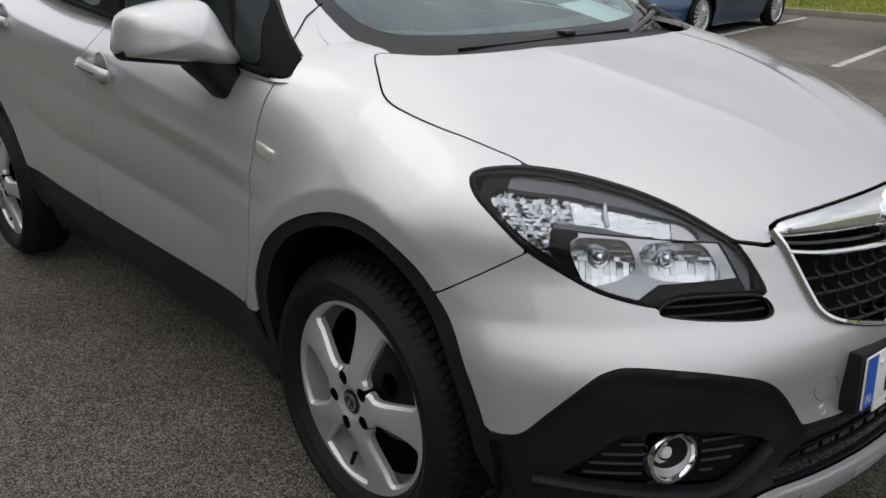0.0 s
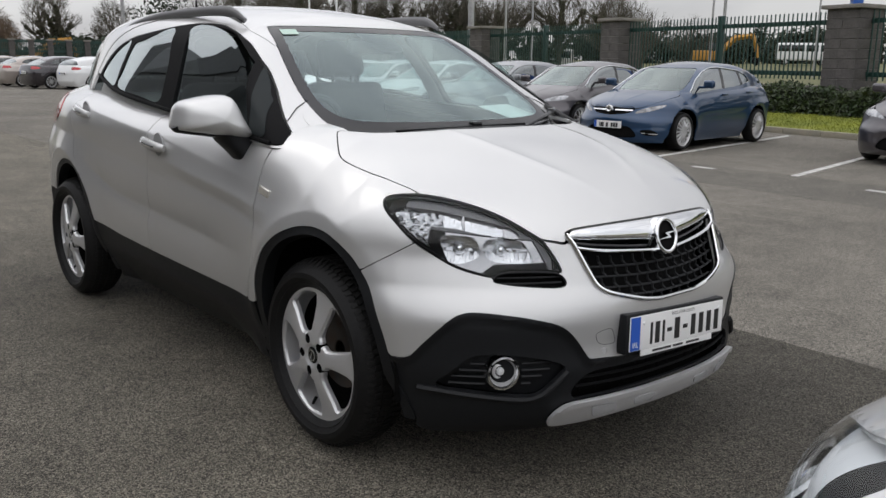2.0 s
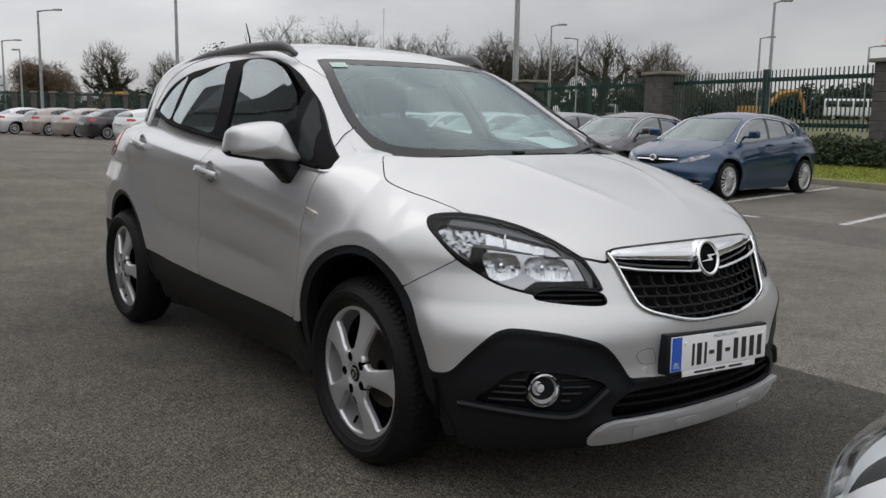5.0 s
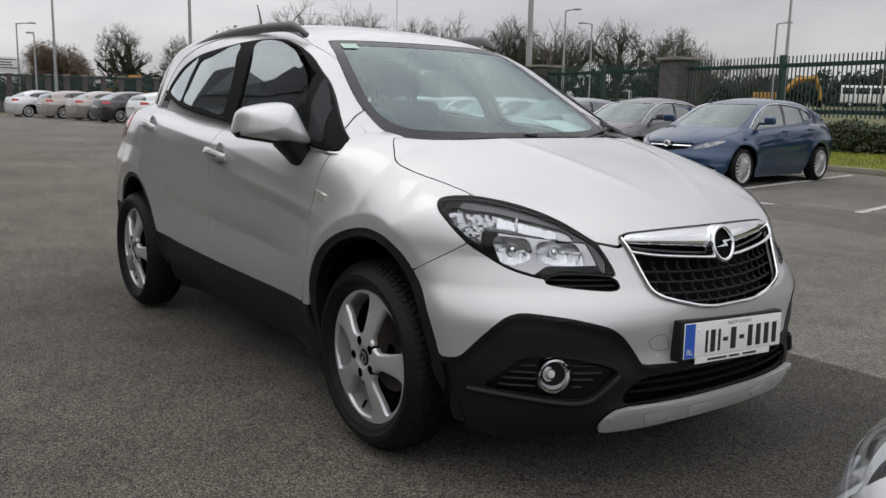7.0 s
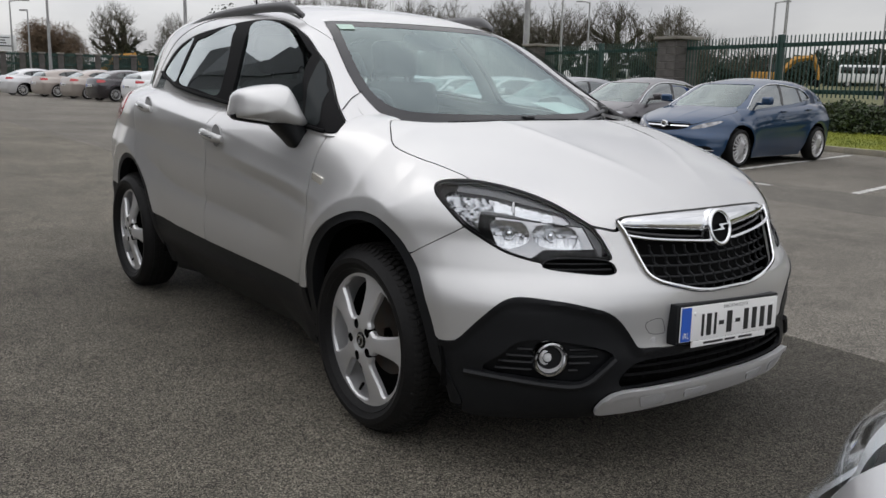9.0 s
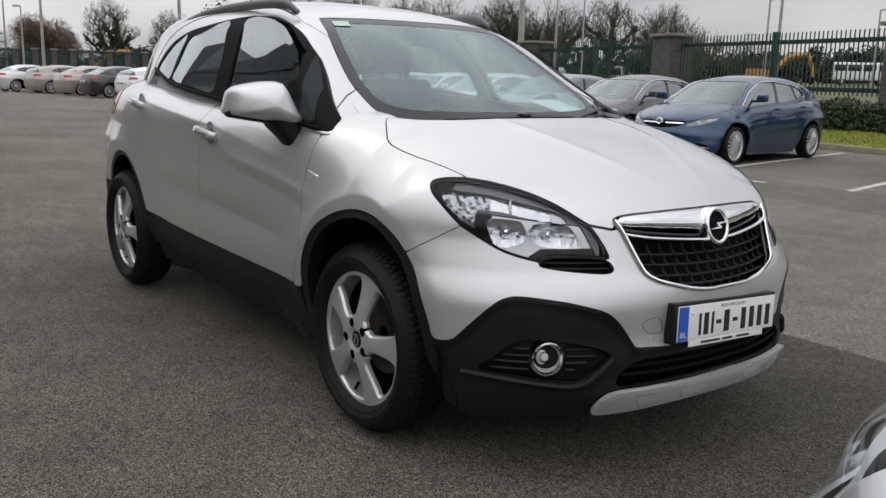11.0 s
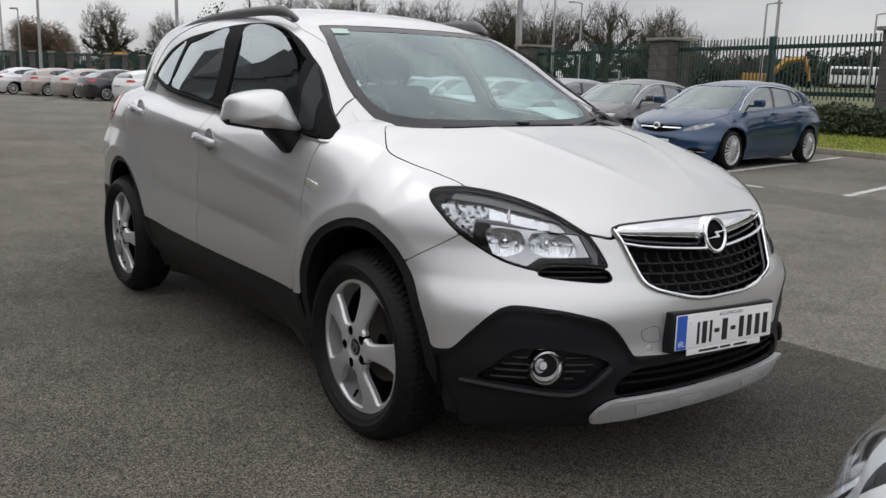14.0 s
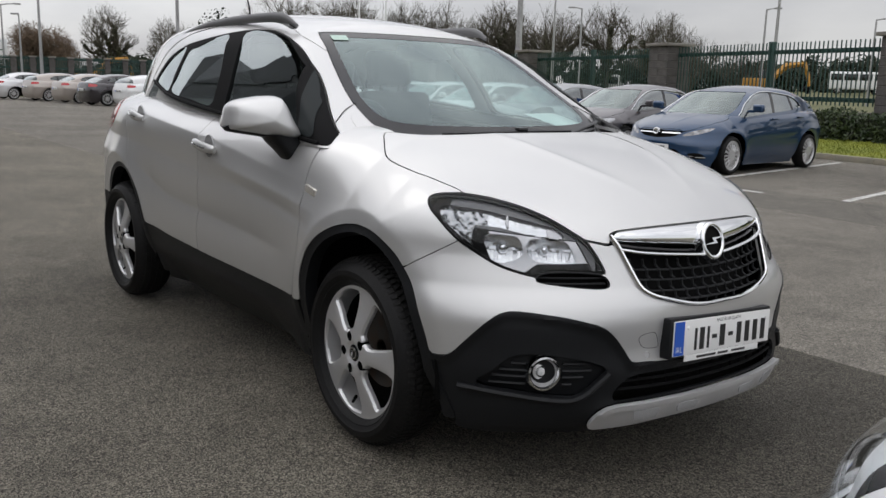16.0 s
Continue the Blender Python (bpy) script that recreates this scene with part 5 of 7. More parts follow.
mirror_grid = ray_grid(lower, 0.0, [], 0.0, 0.55, np.radians(np.arange(62, 80, 0.10)), [], np.radians(np.arange(23, 55, 0.085)))
ms, mz = girth(mirror_grid), mirror_grid[..., 2]
for w, sd in (("right", -1), ("left", 1)):
    lamp = shell("headlight", lamp_grid, in_lamp - 0.004, lower, LENS, car, w, -0.001, thick=0.004, label="clear headlight with chrome reflectors")
    shell("lamp_housing", lamp_grid, in_lamp + 0.002, lower, LAMP_BLACK, lamp, w, -0.070, thick=0)
    shell("lamp_rim", lamp_grid, least(in_lamp, 0.007 - in_lamp), lower, LAMP_BLACK, lamp, w, -0.004, thick=0.012)
    under = 0.565 - 0.30 * (fz - 0.80)
    shell("lamp_bezel", fine_lamp, least(inside(HEADLIGHT, fs, fz) - 0.006, -inside(UPPER_LAMP, fs, fz) - 0.001, -inside(LOW_BEAM, fs, fz), -inside(HIGH_BEAM, fs, fz), fs - under, 0.862 - fs - 0.6 * (fz - 0.78), 0.838 - 0.09 * (fs - 0.56) - fz), lower, LAMP_GREY, lamp, w, -0.016, thick=0.012)
    shell("lamp_sill", fine_lamp, least(inside(HEADLIGHT, fs, fz) - 0.006, fs - 0.685 - 1.6 * (fz - 0.725), 0.744 + 0.02 * (fs - 0.7) - fz), lower, LAMP_BLACK, lamp, w, -0.0135, thick=0.012)
    shell("lamp_top_bezel", fine_lamp, least(inside(HEADLIGHT, fs, fz) - 0.006, -inside(UPPER_LAMP, fs, fz) - 0.001, np.maximum(fs - 0.866 + 0.6 * (fz - 0.78), np.minimum(fz - 0.840 + 0.09 * (fs - 0.56), fs - 0.40))), lower, LAMP_DARK, lamp, w, -0.012, thick=0.012)
    shell("lamp_inner_black", fine_lamp, least(inside(HEADLIGHT, fs, fz) - 0.006, -inside(UPPER_LAMP, fs, fz) - 0.001, np.maximum(under - 0.003 - fs, 0.396 - fs), -inside(LOW_BEAM, fs, fz), np.maximum(0.840 - 0.09 * (fs - 0.56) - fz, 0.396 - fs)), lower, LAMP_BLACK, lamp, w, -0.014, thick=0.012)
    m_top, m_low, m_high = inside(UPPER_LAMP, ms, mz), inside(LOW_BEAM, ms, mz), inside(HIGH_BEAM, ms, mz)
    slant = ms - 0.545 + 0.4 * (mz - 0.86)
    shell("side_reflector", mirror_grid, least(m_top, -slant), lower, SOFT_REFLECTOR, lamp, w, -0.022, thick=0, bulge=facets(0.0125, 0.0080, 0.55, 1.0))
    shell("upper_reflector", mirror_grid, least(m_top, slant, 0.745 - ms), lower, REFLECTOR, lamp, w, -0.022, thick=0, bulge=facets(0.024, 0.0075, 0.10, 5.0))
    shell("upper_reflector_end", fine_lamp, least(inside(UPPER_LAMP, fs, fz), fs - 0.745), lower, LAMP_GREY, lamp, w, -0.020, thick=0)
    divider = [on_nose(s, z, -0.016, sd) for s, z in ((0.604, 0.886), (0.606, 0.868), (0.612, 0.850))]
    part("lamp_divider", tube(bmesh.new(), divider, 0.0045, 8), LAMP_GREY, lamp)
    for nm, f, cs, cz, k in (("low_beam_bowl", m_low, 0.606, 0.787, 2.0), ("high_beam_bowl", m_high, 0.752, 0.784, 9.0)):
        cup = (cs, cz, 0.078, 0.055, 0.026)
        shell(nm, mirror_grid, least(f + 0.003, mz - cz - 0.004), lower, REFLECTOR, lamp, w, -0.020, thick=0, bulge=facets(0.060, 0.0130, 0.14, k, cup))
        shell(nm, mirror_grid, least(f + 0.003, cz + 0.004 - mz), lower, REFLECTOR, lamp, w, -0.020, thick=0, bulge=facets(0.0125, 0.060, 0.20, k + 2, cup))
    for s, z in ((0.606, 0.787), (0.745, 0.785)):
        p = on_nose(s, z, -0.030, sd)
        aim = Vector((0.86, sd * 0.46, 0.10)).normalized() if s < 0.7 else Vector((0.93, sd * 0.32, 0.10)).normalized()
        m = Matrix.Translation(p) @ aim.to_track_quat("Z", "Y").to_matrix().to_4x4()
        bm = bmesh.new()
        lathe(bm, [(0.012, -0.020), (0.0145, -0.010), (0.018, -0.008), (0.019, -0.016)], m, 28)
        part("reflector_bowl", bm, REFLECTOR, lamp)
        bm = bmesh.new()
        lathe(bm, [(0.0, -0.004), (0.008, -0.008), (0.010, -0.016), (0.010, -0.045)], m, 16)
        part("bulb", bm, CHROME, lamp)
    vent = shell("headlight_vent", LOW, in_vent + 0.002, lower, MATT_BLACK, car, w, -0.030, thick=0)
    bm = bmesh.new()
    tube(bm, [on_nose(s, z, -0.004, sd) for s, z in VENT] + [on_nose(*VENT[0], -0.004, sd)], 0.004, 6)
    for dz in (0.008, -0.008):
        tube(bm, [on_nose(s, 0.698 + dz, -0.014, sd) for s in np.linspace(0.722, 0.938, 10)], 0.0035, 6)
    part("vent_louvre", bm, BLACK_PLASTIC, vent)
    # fog lamp in its pocket
    p = on_nose(0.752, 0.423, -0.016 if sd < 0 else -0.035, sd)
    aim = Vector((0.93, sd * 0.37, 0.02)).normalized()
    m = Matrix.Translation(p) @ aim.to_track_quat("Z", "Y").to_matrix().to_4x4()
    bm = bmesh.new()
    lathe(bm, [(0.055, -0.05), (0.0555, -0.006), (0.052, 0.004), (0.046, 0.005), (0.043, -0.002)], m, 40)
    fog = part("fog_lamp", bm, CHROME, car, "round fog lamp with chrome bezel")
    bm = bmesh.new()
    lathe(bm, [(0.043, -0.003), (0.035, -0.028), (0.020, -0.040)], m, 40)
    part("reflector_cone", bm, SATIN, fog)
    bm = bmesh.new()
    lathe(bm, [(0.0, -0.014), (0.012, -0.018), (0.018, -0.028), (0.019, -0.045)], m, 24)
    part("bulb_glass", bm, material("frosted_bulb", (0.75, 0.76, 0.77), 0.15, coat=0.6), fog)
    bm = bmesh.new()
    lathe(bm, [(0.018, -0.020), (0.026, -0.024), (0.028, -0.040)], m, 24)
    part("lamp_shade", bm, SATIN, fog)
    for k, (z, s0, s1) in enumerate(((0.452, 0.655, 0.905), (0.430, 0.622, 0.895), (0.408, 0.600, 0.870), (0.384, 0.590, 0.835))):
        for a, b in ((s0, 0.698), (0.808, s1)):
            bm = bmesh.new()
            tube(bm, [on_nose(s, z, -0.022, sd) for s in np.linspace(a, b, 8)], 0.006, 6, flat=0.7)
            part("pocket_slat", bm, BLACK_PLASTIC, car)
    # lower lip of the pocket, a broad chamfer
    bm = bmesh.new()
    tube(bm, [on_nose(s, z, -0.010, sd) for s, z in rounded([(0.500, 0.366), (0.56, 0.362), (0.66, 0.352), (0.80, 0.337), (0.86, 0.346), (0.905, 0.380), (0.948, 0.420)], 5, False)], 0.016, 8, flat=0.75)
    part("pocket_lip", bm, BLACK_PLASTIC, car)
    # side indicator on the wing
    bm = bmesh.new()
    y_i = 0.7
    while float(lower(np.array(-0.292), np.array(y_i), np.array(0.878))) < 0:
        y_i += 0.001
    add_box(bm, 0.072, 0.012, 0.030, pose(-0.292, sd * y_i, 0.878, 0, 12, 0), 0.0055, 3)
    part("side_indicator", bm, material("clear_indicator", (0.70, 0.68, 0.62), 0.12, 0.5, coat=1.0, bump=0.6, bump_size=150), car, "clear side indicator")
# bars across the lower inlet
for z in (0.392, 0.366):
    bm = bmesh.new()
    tube(bm, [on_nose(s, z - 0.004, -0.020) for s in np.linspace(0.985, 2 * MID - 0.985, 40)], 0.006, 6, flat=0.8)
    part("inlet_bar", bm, TRIM_BLACK, car)
for k in range(-7, 8):
    bm = bmesh.new()
    tube(bm, [on_nose(MID + k * 0.058, 0.405, -0.030), on_nose(MID + k * 0.058, 0.345, -0.030)], 0.004, 5)
    part("inlet_web", bm, TRIM_BLACK, car)
# towing-eye cover and parking sensor
bm = bmesh.new()
cover = rounded([(1.046, 0.526), (1.10, 0.537), (1.118, 0.505), (1.114, 0.488), (1.062, 0.493)], 5)
tube(bm, [on_nose(s, z, -0.0005) for s, z in cover] + [on_nose(*cover[0], -0.0005)], 0.0014, 5)
part("towing_eye_cover", bm, material("shadow_gap", (0.12, 0.12, 0.12), 0.7), car)
p = on_nose(1.076, 0.468, 0.0)
m = Matrix.Translation(p) @ Vector((0.93, -0.36, 0.05)).to_track_quat("Z", "Y").to_matrix().to_4x4()
bm = bmesh.new()
lathe(bm, [(0.0, 0.0015), (0.008, 0.001), (0.0085, 0.0), (0.0100, 0.0), (0.0105, 0.002), (0.0115, -0.002)], m, 20)
part("parking_sensor", bm, SATIN, car)


# ---- number plate: its characters as plain bars ----
def letters(text, size, m, mat, parent, name, wide=1.0):
    cu = bpy.data.curves.new(name, "FONT")
    cu.body, cu.size, cu.align_x, cu.align_y = text, size, "CENTER", "CENTER"
    tmp = new(name, cu)
    bpy.context.view_layer.update()
    me = bpy.data.meshes.new_from_object(tmp.evaluated_get(bpy.context.evaluated_depsgraph_get()))
    bpy.data.objects.remove(tmp)
    me.transform(m @ Matrix.Diagonal((wide, 1, 1, 1)))
    me.materials.clear()
    me.materials.append(mat)
    ob = new(name, me)
    ob.parent = parent
    return ob


def number_plate(parent, m, bars, detailed=True, w=0.520, h=0.110):
    """m: x to the right of the plate as one reads it, y up, z out."""
    plate = box_part("number_plate", (w, h, 0.004), m, WHITE_PLATE, parent, 0.0015, "white number plate with a blue band")
    box_part("blue_band", (0.048, h - 0.004, 0.001), m @ pose(-w / 2 + 0.026, 0, 0.0026), BLUE_PLATE, plate, 0)
    for x, b in bars:
        box_part("character_bar", (b, 0.070, 0.001) if b != 0.026 else (b, 0.013, 0.001), m @ pose(x, -0.008, 0.0026), INK, plate, 0)
    return plate


face = pose(0.868, 0.002, 0.502) @ Matrix(((0, 0, 1, 0), (1, 0, 0, 0), (0, 1, 0, 0), (0, 0, 0, 1))) @ pose(0, 0, 0, -3, 0, -3.2)
box_part("plate_holder", (0.545, 0.128, 0.05), face @ pose(0.0, 0.0, -0.029), BLACK_PLASTIC, car, 0.006)
plate = number_plate(car, face, [(-0.150, 0.012), (-0.118, 0.024), (-0.085, 0.012), (-0.052, 0.026), (-0.010, 0.028), (0.036, 0.026), (0.082, 0.025), (0.128, 0.025), (0.174, 0.025), (0.220, 0.025)])
letters("IRL", 0.026, face @ pose(-0.234, -0.036, 0.0034), WHITE_PLATE, plate, "plate_letters", 0.9)
letters("BAILE ÁTHA CLIATH", 0.015, face @ pose(0.02, 0.043, 0.0028), INK, plate, "plate_letters", 0.95)
footer = box_part("dealer_strip", (0.40, 0.020, 0.004), face @ pose(0.0, -0.066, 0.0), WHITE_PLATE, plate, 0.001)
for x, b in ((-0.09, 0.10), (0.0, 0.055), (0.085, 0.075)):
    box_part("print_bar", (b, 0.007, 0.001), face @ pose(x, -0.066, 0.0024), INK, footer, 0)
for x in (-0.19, 0.235):
    bm = bmesh.new()
    add_cyl(bm, 0.007, 0.005, 0.004, face @ pose(x, 0.030, 0.004), 12)
    part("plate_screw", bm, WHITE_PLATE, plate)

# ---- door mirrors, handles ----
SHELL = [(-1.07, 1.09), (-1.065, 1.13), (-1.05, 1.172), (-1.01, 1.193), (-0.90, 1.208), (-0.862, 1.190), (-0.825, 1.12), (-0.792, 1.050), (-0.86, 1.045), (-0.93, 1.062), (-1.045, 1.080)]
for s in (-1, 1):
    loop = rounded(SHELL, 5)
    ctr = np.array([-0.935, 1.122])
    V, F = [], []
    slices = [(-0.425, 0.05), (-0.430, 0.34), (-0.443, 0.60), (-0.465, 0.80), (-0.495, 0.93), (-0.54, 1.0), (-0.585, 1.0), (-0.615, 0.95), (-0.62, 0.90)]
    n = len(loop)
    for x, k in slices:
        for y, z in ctr + (loop - ctr) * k:
            V.append((x - 0.16 * (abs(y) - 0.80) * 0.6, -s * y, z))
    for j in range(len(slices) - 1):
        for i in range(n):
            F.append((j * n + i, j * n + (i + 1) % n, (j + 1) * n + (i + 1) % n, (j + 1) * n + i))
    F += [tuple(range(n)), tuple(range((len(slices) - 1) * n, len(slices) * n))]
    bm = bmesh.new()
    vs = [bm.verts.new(v) for v in V]
    for f in F:
        bm.faces.new([vs[i] for i in f])
    mirror = part("door_mirror", bm, SILVER, car, "silver door mirror on a black foot")
    bm = bmesh.new()
    loops = []
    for cx, cy, cz, hx, hy in ((-0.545, -0.862, 1.066, 0.075, 0.070), (-0.545, -0.855, 1.040, 0.072, 0.062), (-0.535, -0.838, 1.005, 0.060, 0.046), (-0.525, -0.828, 0.975, 0.048, 0.034), (-0.522, -0.828, 0.960, 0.030, 0.022)):
        loops.append([bm.verts.new((cx + hx * math.copysign(abs(math.cos(a)) ** 0.6, math.cos(a)), -s * (cy + hy * math.copysign(abs(math.sin(a)) ** 0.6, math.sin(a))), cz)) for a in np.linspace(0, 2 * math.pi, 21)[:-1]])
    for a, b in zip(loops, loops[1:]):
        for k in range(20):
            bm.faces.new((a[k], a[(k + 1) % 20], b[(k + 1) % 20], b[k]))
    bm.faces.new(loops[0])
    bm.faces.new(loops[-1])
    part("mirror_foot", bm, BLACK_PLASTIC, mirror)
    # black lower trim, made thick to paint in the shade under the shell
    bm = bmesh.new()
    low_edge = [p for p in loop if p[1] < 1.095]
    tube(bm, [(-0.545 - 0.096 * (abs(y) - 0.80), -s * y, z + 0.008) for y, z in sorted(map(tuple, low_edge))], 0.021, 8, flat=0.8)
    part("mirror_trim_and_shade", bm, BLACK_PLASTIC, mirror)
    if s > 0:  # the far mirror is folded in
        mirror.matrix_local = Matrix.Translation((-0.86, 0.97, -0.03)) @ Matrix.Rotation(radians(86), 4, "Z") @ Matrix.Translation((0.56, -0.86, 0))
    for (x0, z0), (x1, z1) in (((-1.315, 0.987), (-1.105, 0.964)), ((-2.255, 1.083), (-2.045, 1.057))):
        def skin(x, z):
            lo, hi = 0.5, 1.0
            for _ in range(22):
                mm = (lo + hi) / 2
                if float(lower(np.array(x), np.array(mm), np.array(z))) < 0:
                    lo = mm
                else:
                    hi = mm
            return lo
        xs = np.linspace(x0, x1, 13)
        zs = np.linspace(z0, z1, 13)
        bm = bmesh.new()
        tube(bm, [(x, s * (skin(x, z) + 0.012 + 0.022 * math.sin(math.pi * i / 12) ** 0.5), z) for i, (x, z) in enumerate(zip(xs, zs))], [0.012 + 0.005 * math.sin(math.pi * i / 12) ** 0.5 for i in range(13)], 10, flat=1.3)
        grip = part("door_handle", bm, SILVER, car, "silver door handle with a chrome strip")
        bm = bmesh.new()
        tube(bm, [(x, s * (skin(x, z) + 0.027 + 0.020 * math.sin(math.pi * i / 12) ** 0.5), z) for i, (x, z) in enumerate(zip(xs, zs)) if 1 < i < 11], 0.005, 6)
        part("chrome_strip", bm, CHROME, grip)
        cx, cz = (x0 + x1) / 2 + 0.02, (z0 + z1) / 2
        cy = skin(cx, cz)
        # the cup is a disc on the skin; its hollow is only painted as shade
        bm = bmesh.new()
        lathe(bm, [(0.0, 0.001), (0.030, 0.0015), (0.043, 0.0030), (0.049, 0.0030), (0.052, -0.002)], pose(cx, s * cy, cz, 90 if s < 0 else -90, 0, 0), 32)
        part("handle_cup", bm, CUP_SHADE, grip)


# ---- the other parked cars: the same way of building, lower and longer ----
def low_roof(x, y, z):
    """A saloon's cabin, falling to a boot."""
    y = np.abs(y)
    line = spline([(-3.5, 1.16), (-3.1, 1.20), (-2.75, 1.36), (-2.4, 1.50), (-2.0, 1.59), (-1.6, 1.605), (-1.2, 1.567), (-0.95, 1.522), (-0.6, 1.45)])
    g = blend(y - glass_half(z) * cabin_plan(np.maximum(x, -2.7)), z - line(x) + 0.075 * (y / 0.6) ** 2.4, 0.10)
    return blend(g, x - screen(z) + 0.16 * (y / 0.7) ** 2.2, 0.05)


def plain_lower(x, y, z):
    return lower(x, y, z, 0.25)


def hatch_roof(x, y, z):
    """A hatchback's cabin, sloping to the tail."""
    y = np.abs(y)
    line = spline([(-3.5, 1.20), (-3.25, 1.32), (-2.95, 1.43), (-2.5, 1.535), (-2.0, 1.60), (-1.6, 1.605), (-1.2, 1.567), (-0.95, 1.522), (-0.6, 1.45)])
    g = blend(y - glass_half(z) * cabin_plan(np.maximum(x, -2.9)), z - line(x) + 0.075 * (y / 0.6) ** 2.4, 0.09)
    g = blend(g, x - screen(z) + 0.16 * (y / 0.7) ** 2.2, 0.05)
    return blend(g, back_glass(z) - x + 0.10 * (y / 0.7) ** 2, 0.06)


CAR_GLASS = glass_material("tinted_car_window", (0.13, 0.15, 0.15), gloss=0.09, gloss_tint=(0.95, 1.0, 1.0), power=2.4)
CAR_SCREEN = glass_material("pale_green_car_screen", (0.62, 0.70, 0.67), gloss=0.10, gloss_tint=(0.9, 1.0, 0.98), power=3.2)
DARK_GLASS = material("dark_car_glass", (0.012, 0.014, 0.014), 0.04, spec=0.6)
SLIM_LAMP = ((0.42, 0.868), (0.60, 0.852), (0.78, 0.812), (0.92, 0.758), (0.955, 0.722), (0.86, 0.728), (0.70, 0.758), (0.54, 0.806))
PLATE_BARS = [(-0.150, 0.012), (-0.118, 0.030), (-0.085, 0.030), (-0.010, 0.038), (0.082, 0.036), (0.128, 0.036), (0.174, 0.036)]
grids = {}


def other_car(m, paint, label, saloon=False, fine_work=1.0, spokes=10, lamps=None, long=1.03, lamp_line=((0.34, 0.90), (0.52, 0.905), (0.75, 0.862), (0.90, 0.80), (0.93, 0.765), (0.75, 0.785), (0.55, 0.80), (0.42, 0.83))):
    key = (saloon, fine_work)
    if key not in grids:
        k = fine_work
        roof_of = low_roof if saloon else hatch_roof
        grids[key] = (ray_grid(plain_lower, -2.7, np.arange(-2.66, 0.0, 0.05 / k), 0.0, 0.55, np.radians(np.arange(6, 148, 2.2 / k)), np.radians(np.arange(89.99, 0.2, -5 / k)), np.radians(np.append(np.arange(0, 89, 2.4 / k), 90))),
                      ray_grid(roof_of, -2.4, np.arange(-2.34, -1.2, 0.06 / k), -1.2, 0.95, np.radians(np.append(0.01, np.arange(3.0, 96, 2.2 / k))), np.radians(np.arange(89.99, 0.5, -5 / k)), np.radians(np.append(np.arange(0, 89, 2.2 / k), 90))), roof_of)
    A, B, roof_of = grids[key]
    ob = tagged(new("parked_car"), label, "car", "cars parked in the lot")
    frame_of = Matrix.Translation((0, 0, -0.07)) @ Matrix.Diagonal((long, 1.0, 0.935, 1))
    ob.matrix_world = m
    x, y, z, s = A[..., 0], A[..., 1], A[..., 2], girth(A)
    arch = np.maximum(inside(ARCH, x, z), inside(ARCH + (-2.475, 0), x, z))
    lamp_f = np.maximum(inside(rounded(lamp_line), s, z), -0.1)
    gr = inside(rounded([(0.965, 0.80), (1.05, 0.73), (1.2, 0.70), (1.5, 0.69), (1.5, 0.80), (1.2, 0.812)]), s, z)
    air = inside(rounded([(0.93, 0.33), (0.97, 0.44), (1.06, 0.50), (1.2, 0.51), (1.5, 0.51), (1.5, 0.31), (1.2, 0.305)]), s, z)
    tail_f = inside(rounded([(-2.95, 1.04), (-3.02, 1.10), (-3.4, 1.12), (-3.4, 0.99), (-3.06, 0.985)]), x, z)
    hood_f = np.where(z > 0.78, inside(HOOD, x, y), -0.1)
    made = []

    def add(nm, grid, f, G, mat, where="both", out=0.0, thick=0.012, lab=""):
        o = shell(nm, grid, f, G, mat, ob, where, out, thick=thick, label=lab)
        o.data.transform(frame_of)
        made.append(o)
        return o

    add("body", A, least(z - 0.23, -arch, -lamp_f, -gr, -air, -np.minimum(tail_f, y - 0.52), -hood_f - 0.004, belt(x) + 0.03 - z), plain_lower, paint)
    add("bonnet", A, hood_f - 0.003, plain_lower, paint)
    add("inner_body", A, least(z - 0.26, -arch - 0.03, belt(x) - z), plain_lower, MATT_BLACK, out=-0.05, thick=0)
    bx, by, bz = B[..., 0], B[..., 1], B[..., 2]
    win, front_of = inside(WINDOWS if not saloon else WINDOWS * (1.02, 1.0) + (0.02, 0), bx, bz), bx - np.interp(bz, [1.0, 1.5, 1.6], [-0.75, -1.25, -1.4])
    scr = np.where(front_of > 0, inside(SCREEN, by, bz), -0.1)
    back = least(-2.62 - bx if saloon else -2.97 - bx, bz - 1.19, 1.50 - bz, 0.60 - by)
    add("roof", B, least(-scr, -win, -back, bz - 1.03, bx + (3.02 if saloon else 9)), roof_of, paint)
    add("windscreen", B, scr - 0.006, roof_of, CAR_SCREEN, out=-0.004, thick=0)
    add("rear_window", B, back + 0.003, roof_of, CAR_GLASS, out=-0.004, thick=0)
    for w in ("right", "left"):
        past = bx + 1.36 + 0.35 * (bz - 1.3)  # ahead of the middle pillar or behind it
        add("front_side_window", B, least(win - 0.004, past - 0.035), roof_of, CAR_GLASS, w, -0.006, 0)
        add("rear_side_window", B, least(win - 0.004, -past - 0.035, bx + 2.002), roof_of, CAR_GLASS, w, -0.006, 0)
        add("quarter_window", B, least(win - 0.004, -2.038 - bx), roof_of, CAR_GLASS, w, -0.006, 0)
        add("window_pillar", B, least(win, 0.040 - np.abs(past)), roof_of, GLOSS_BLACK, w, -0.003, 0)
        add("window_pillar", B, least(win, 0.040 - np.abs(bx + 2.02)), roof_of, GLOSS_BLACK, w, -0.003, 0)
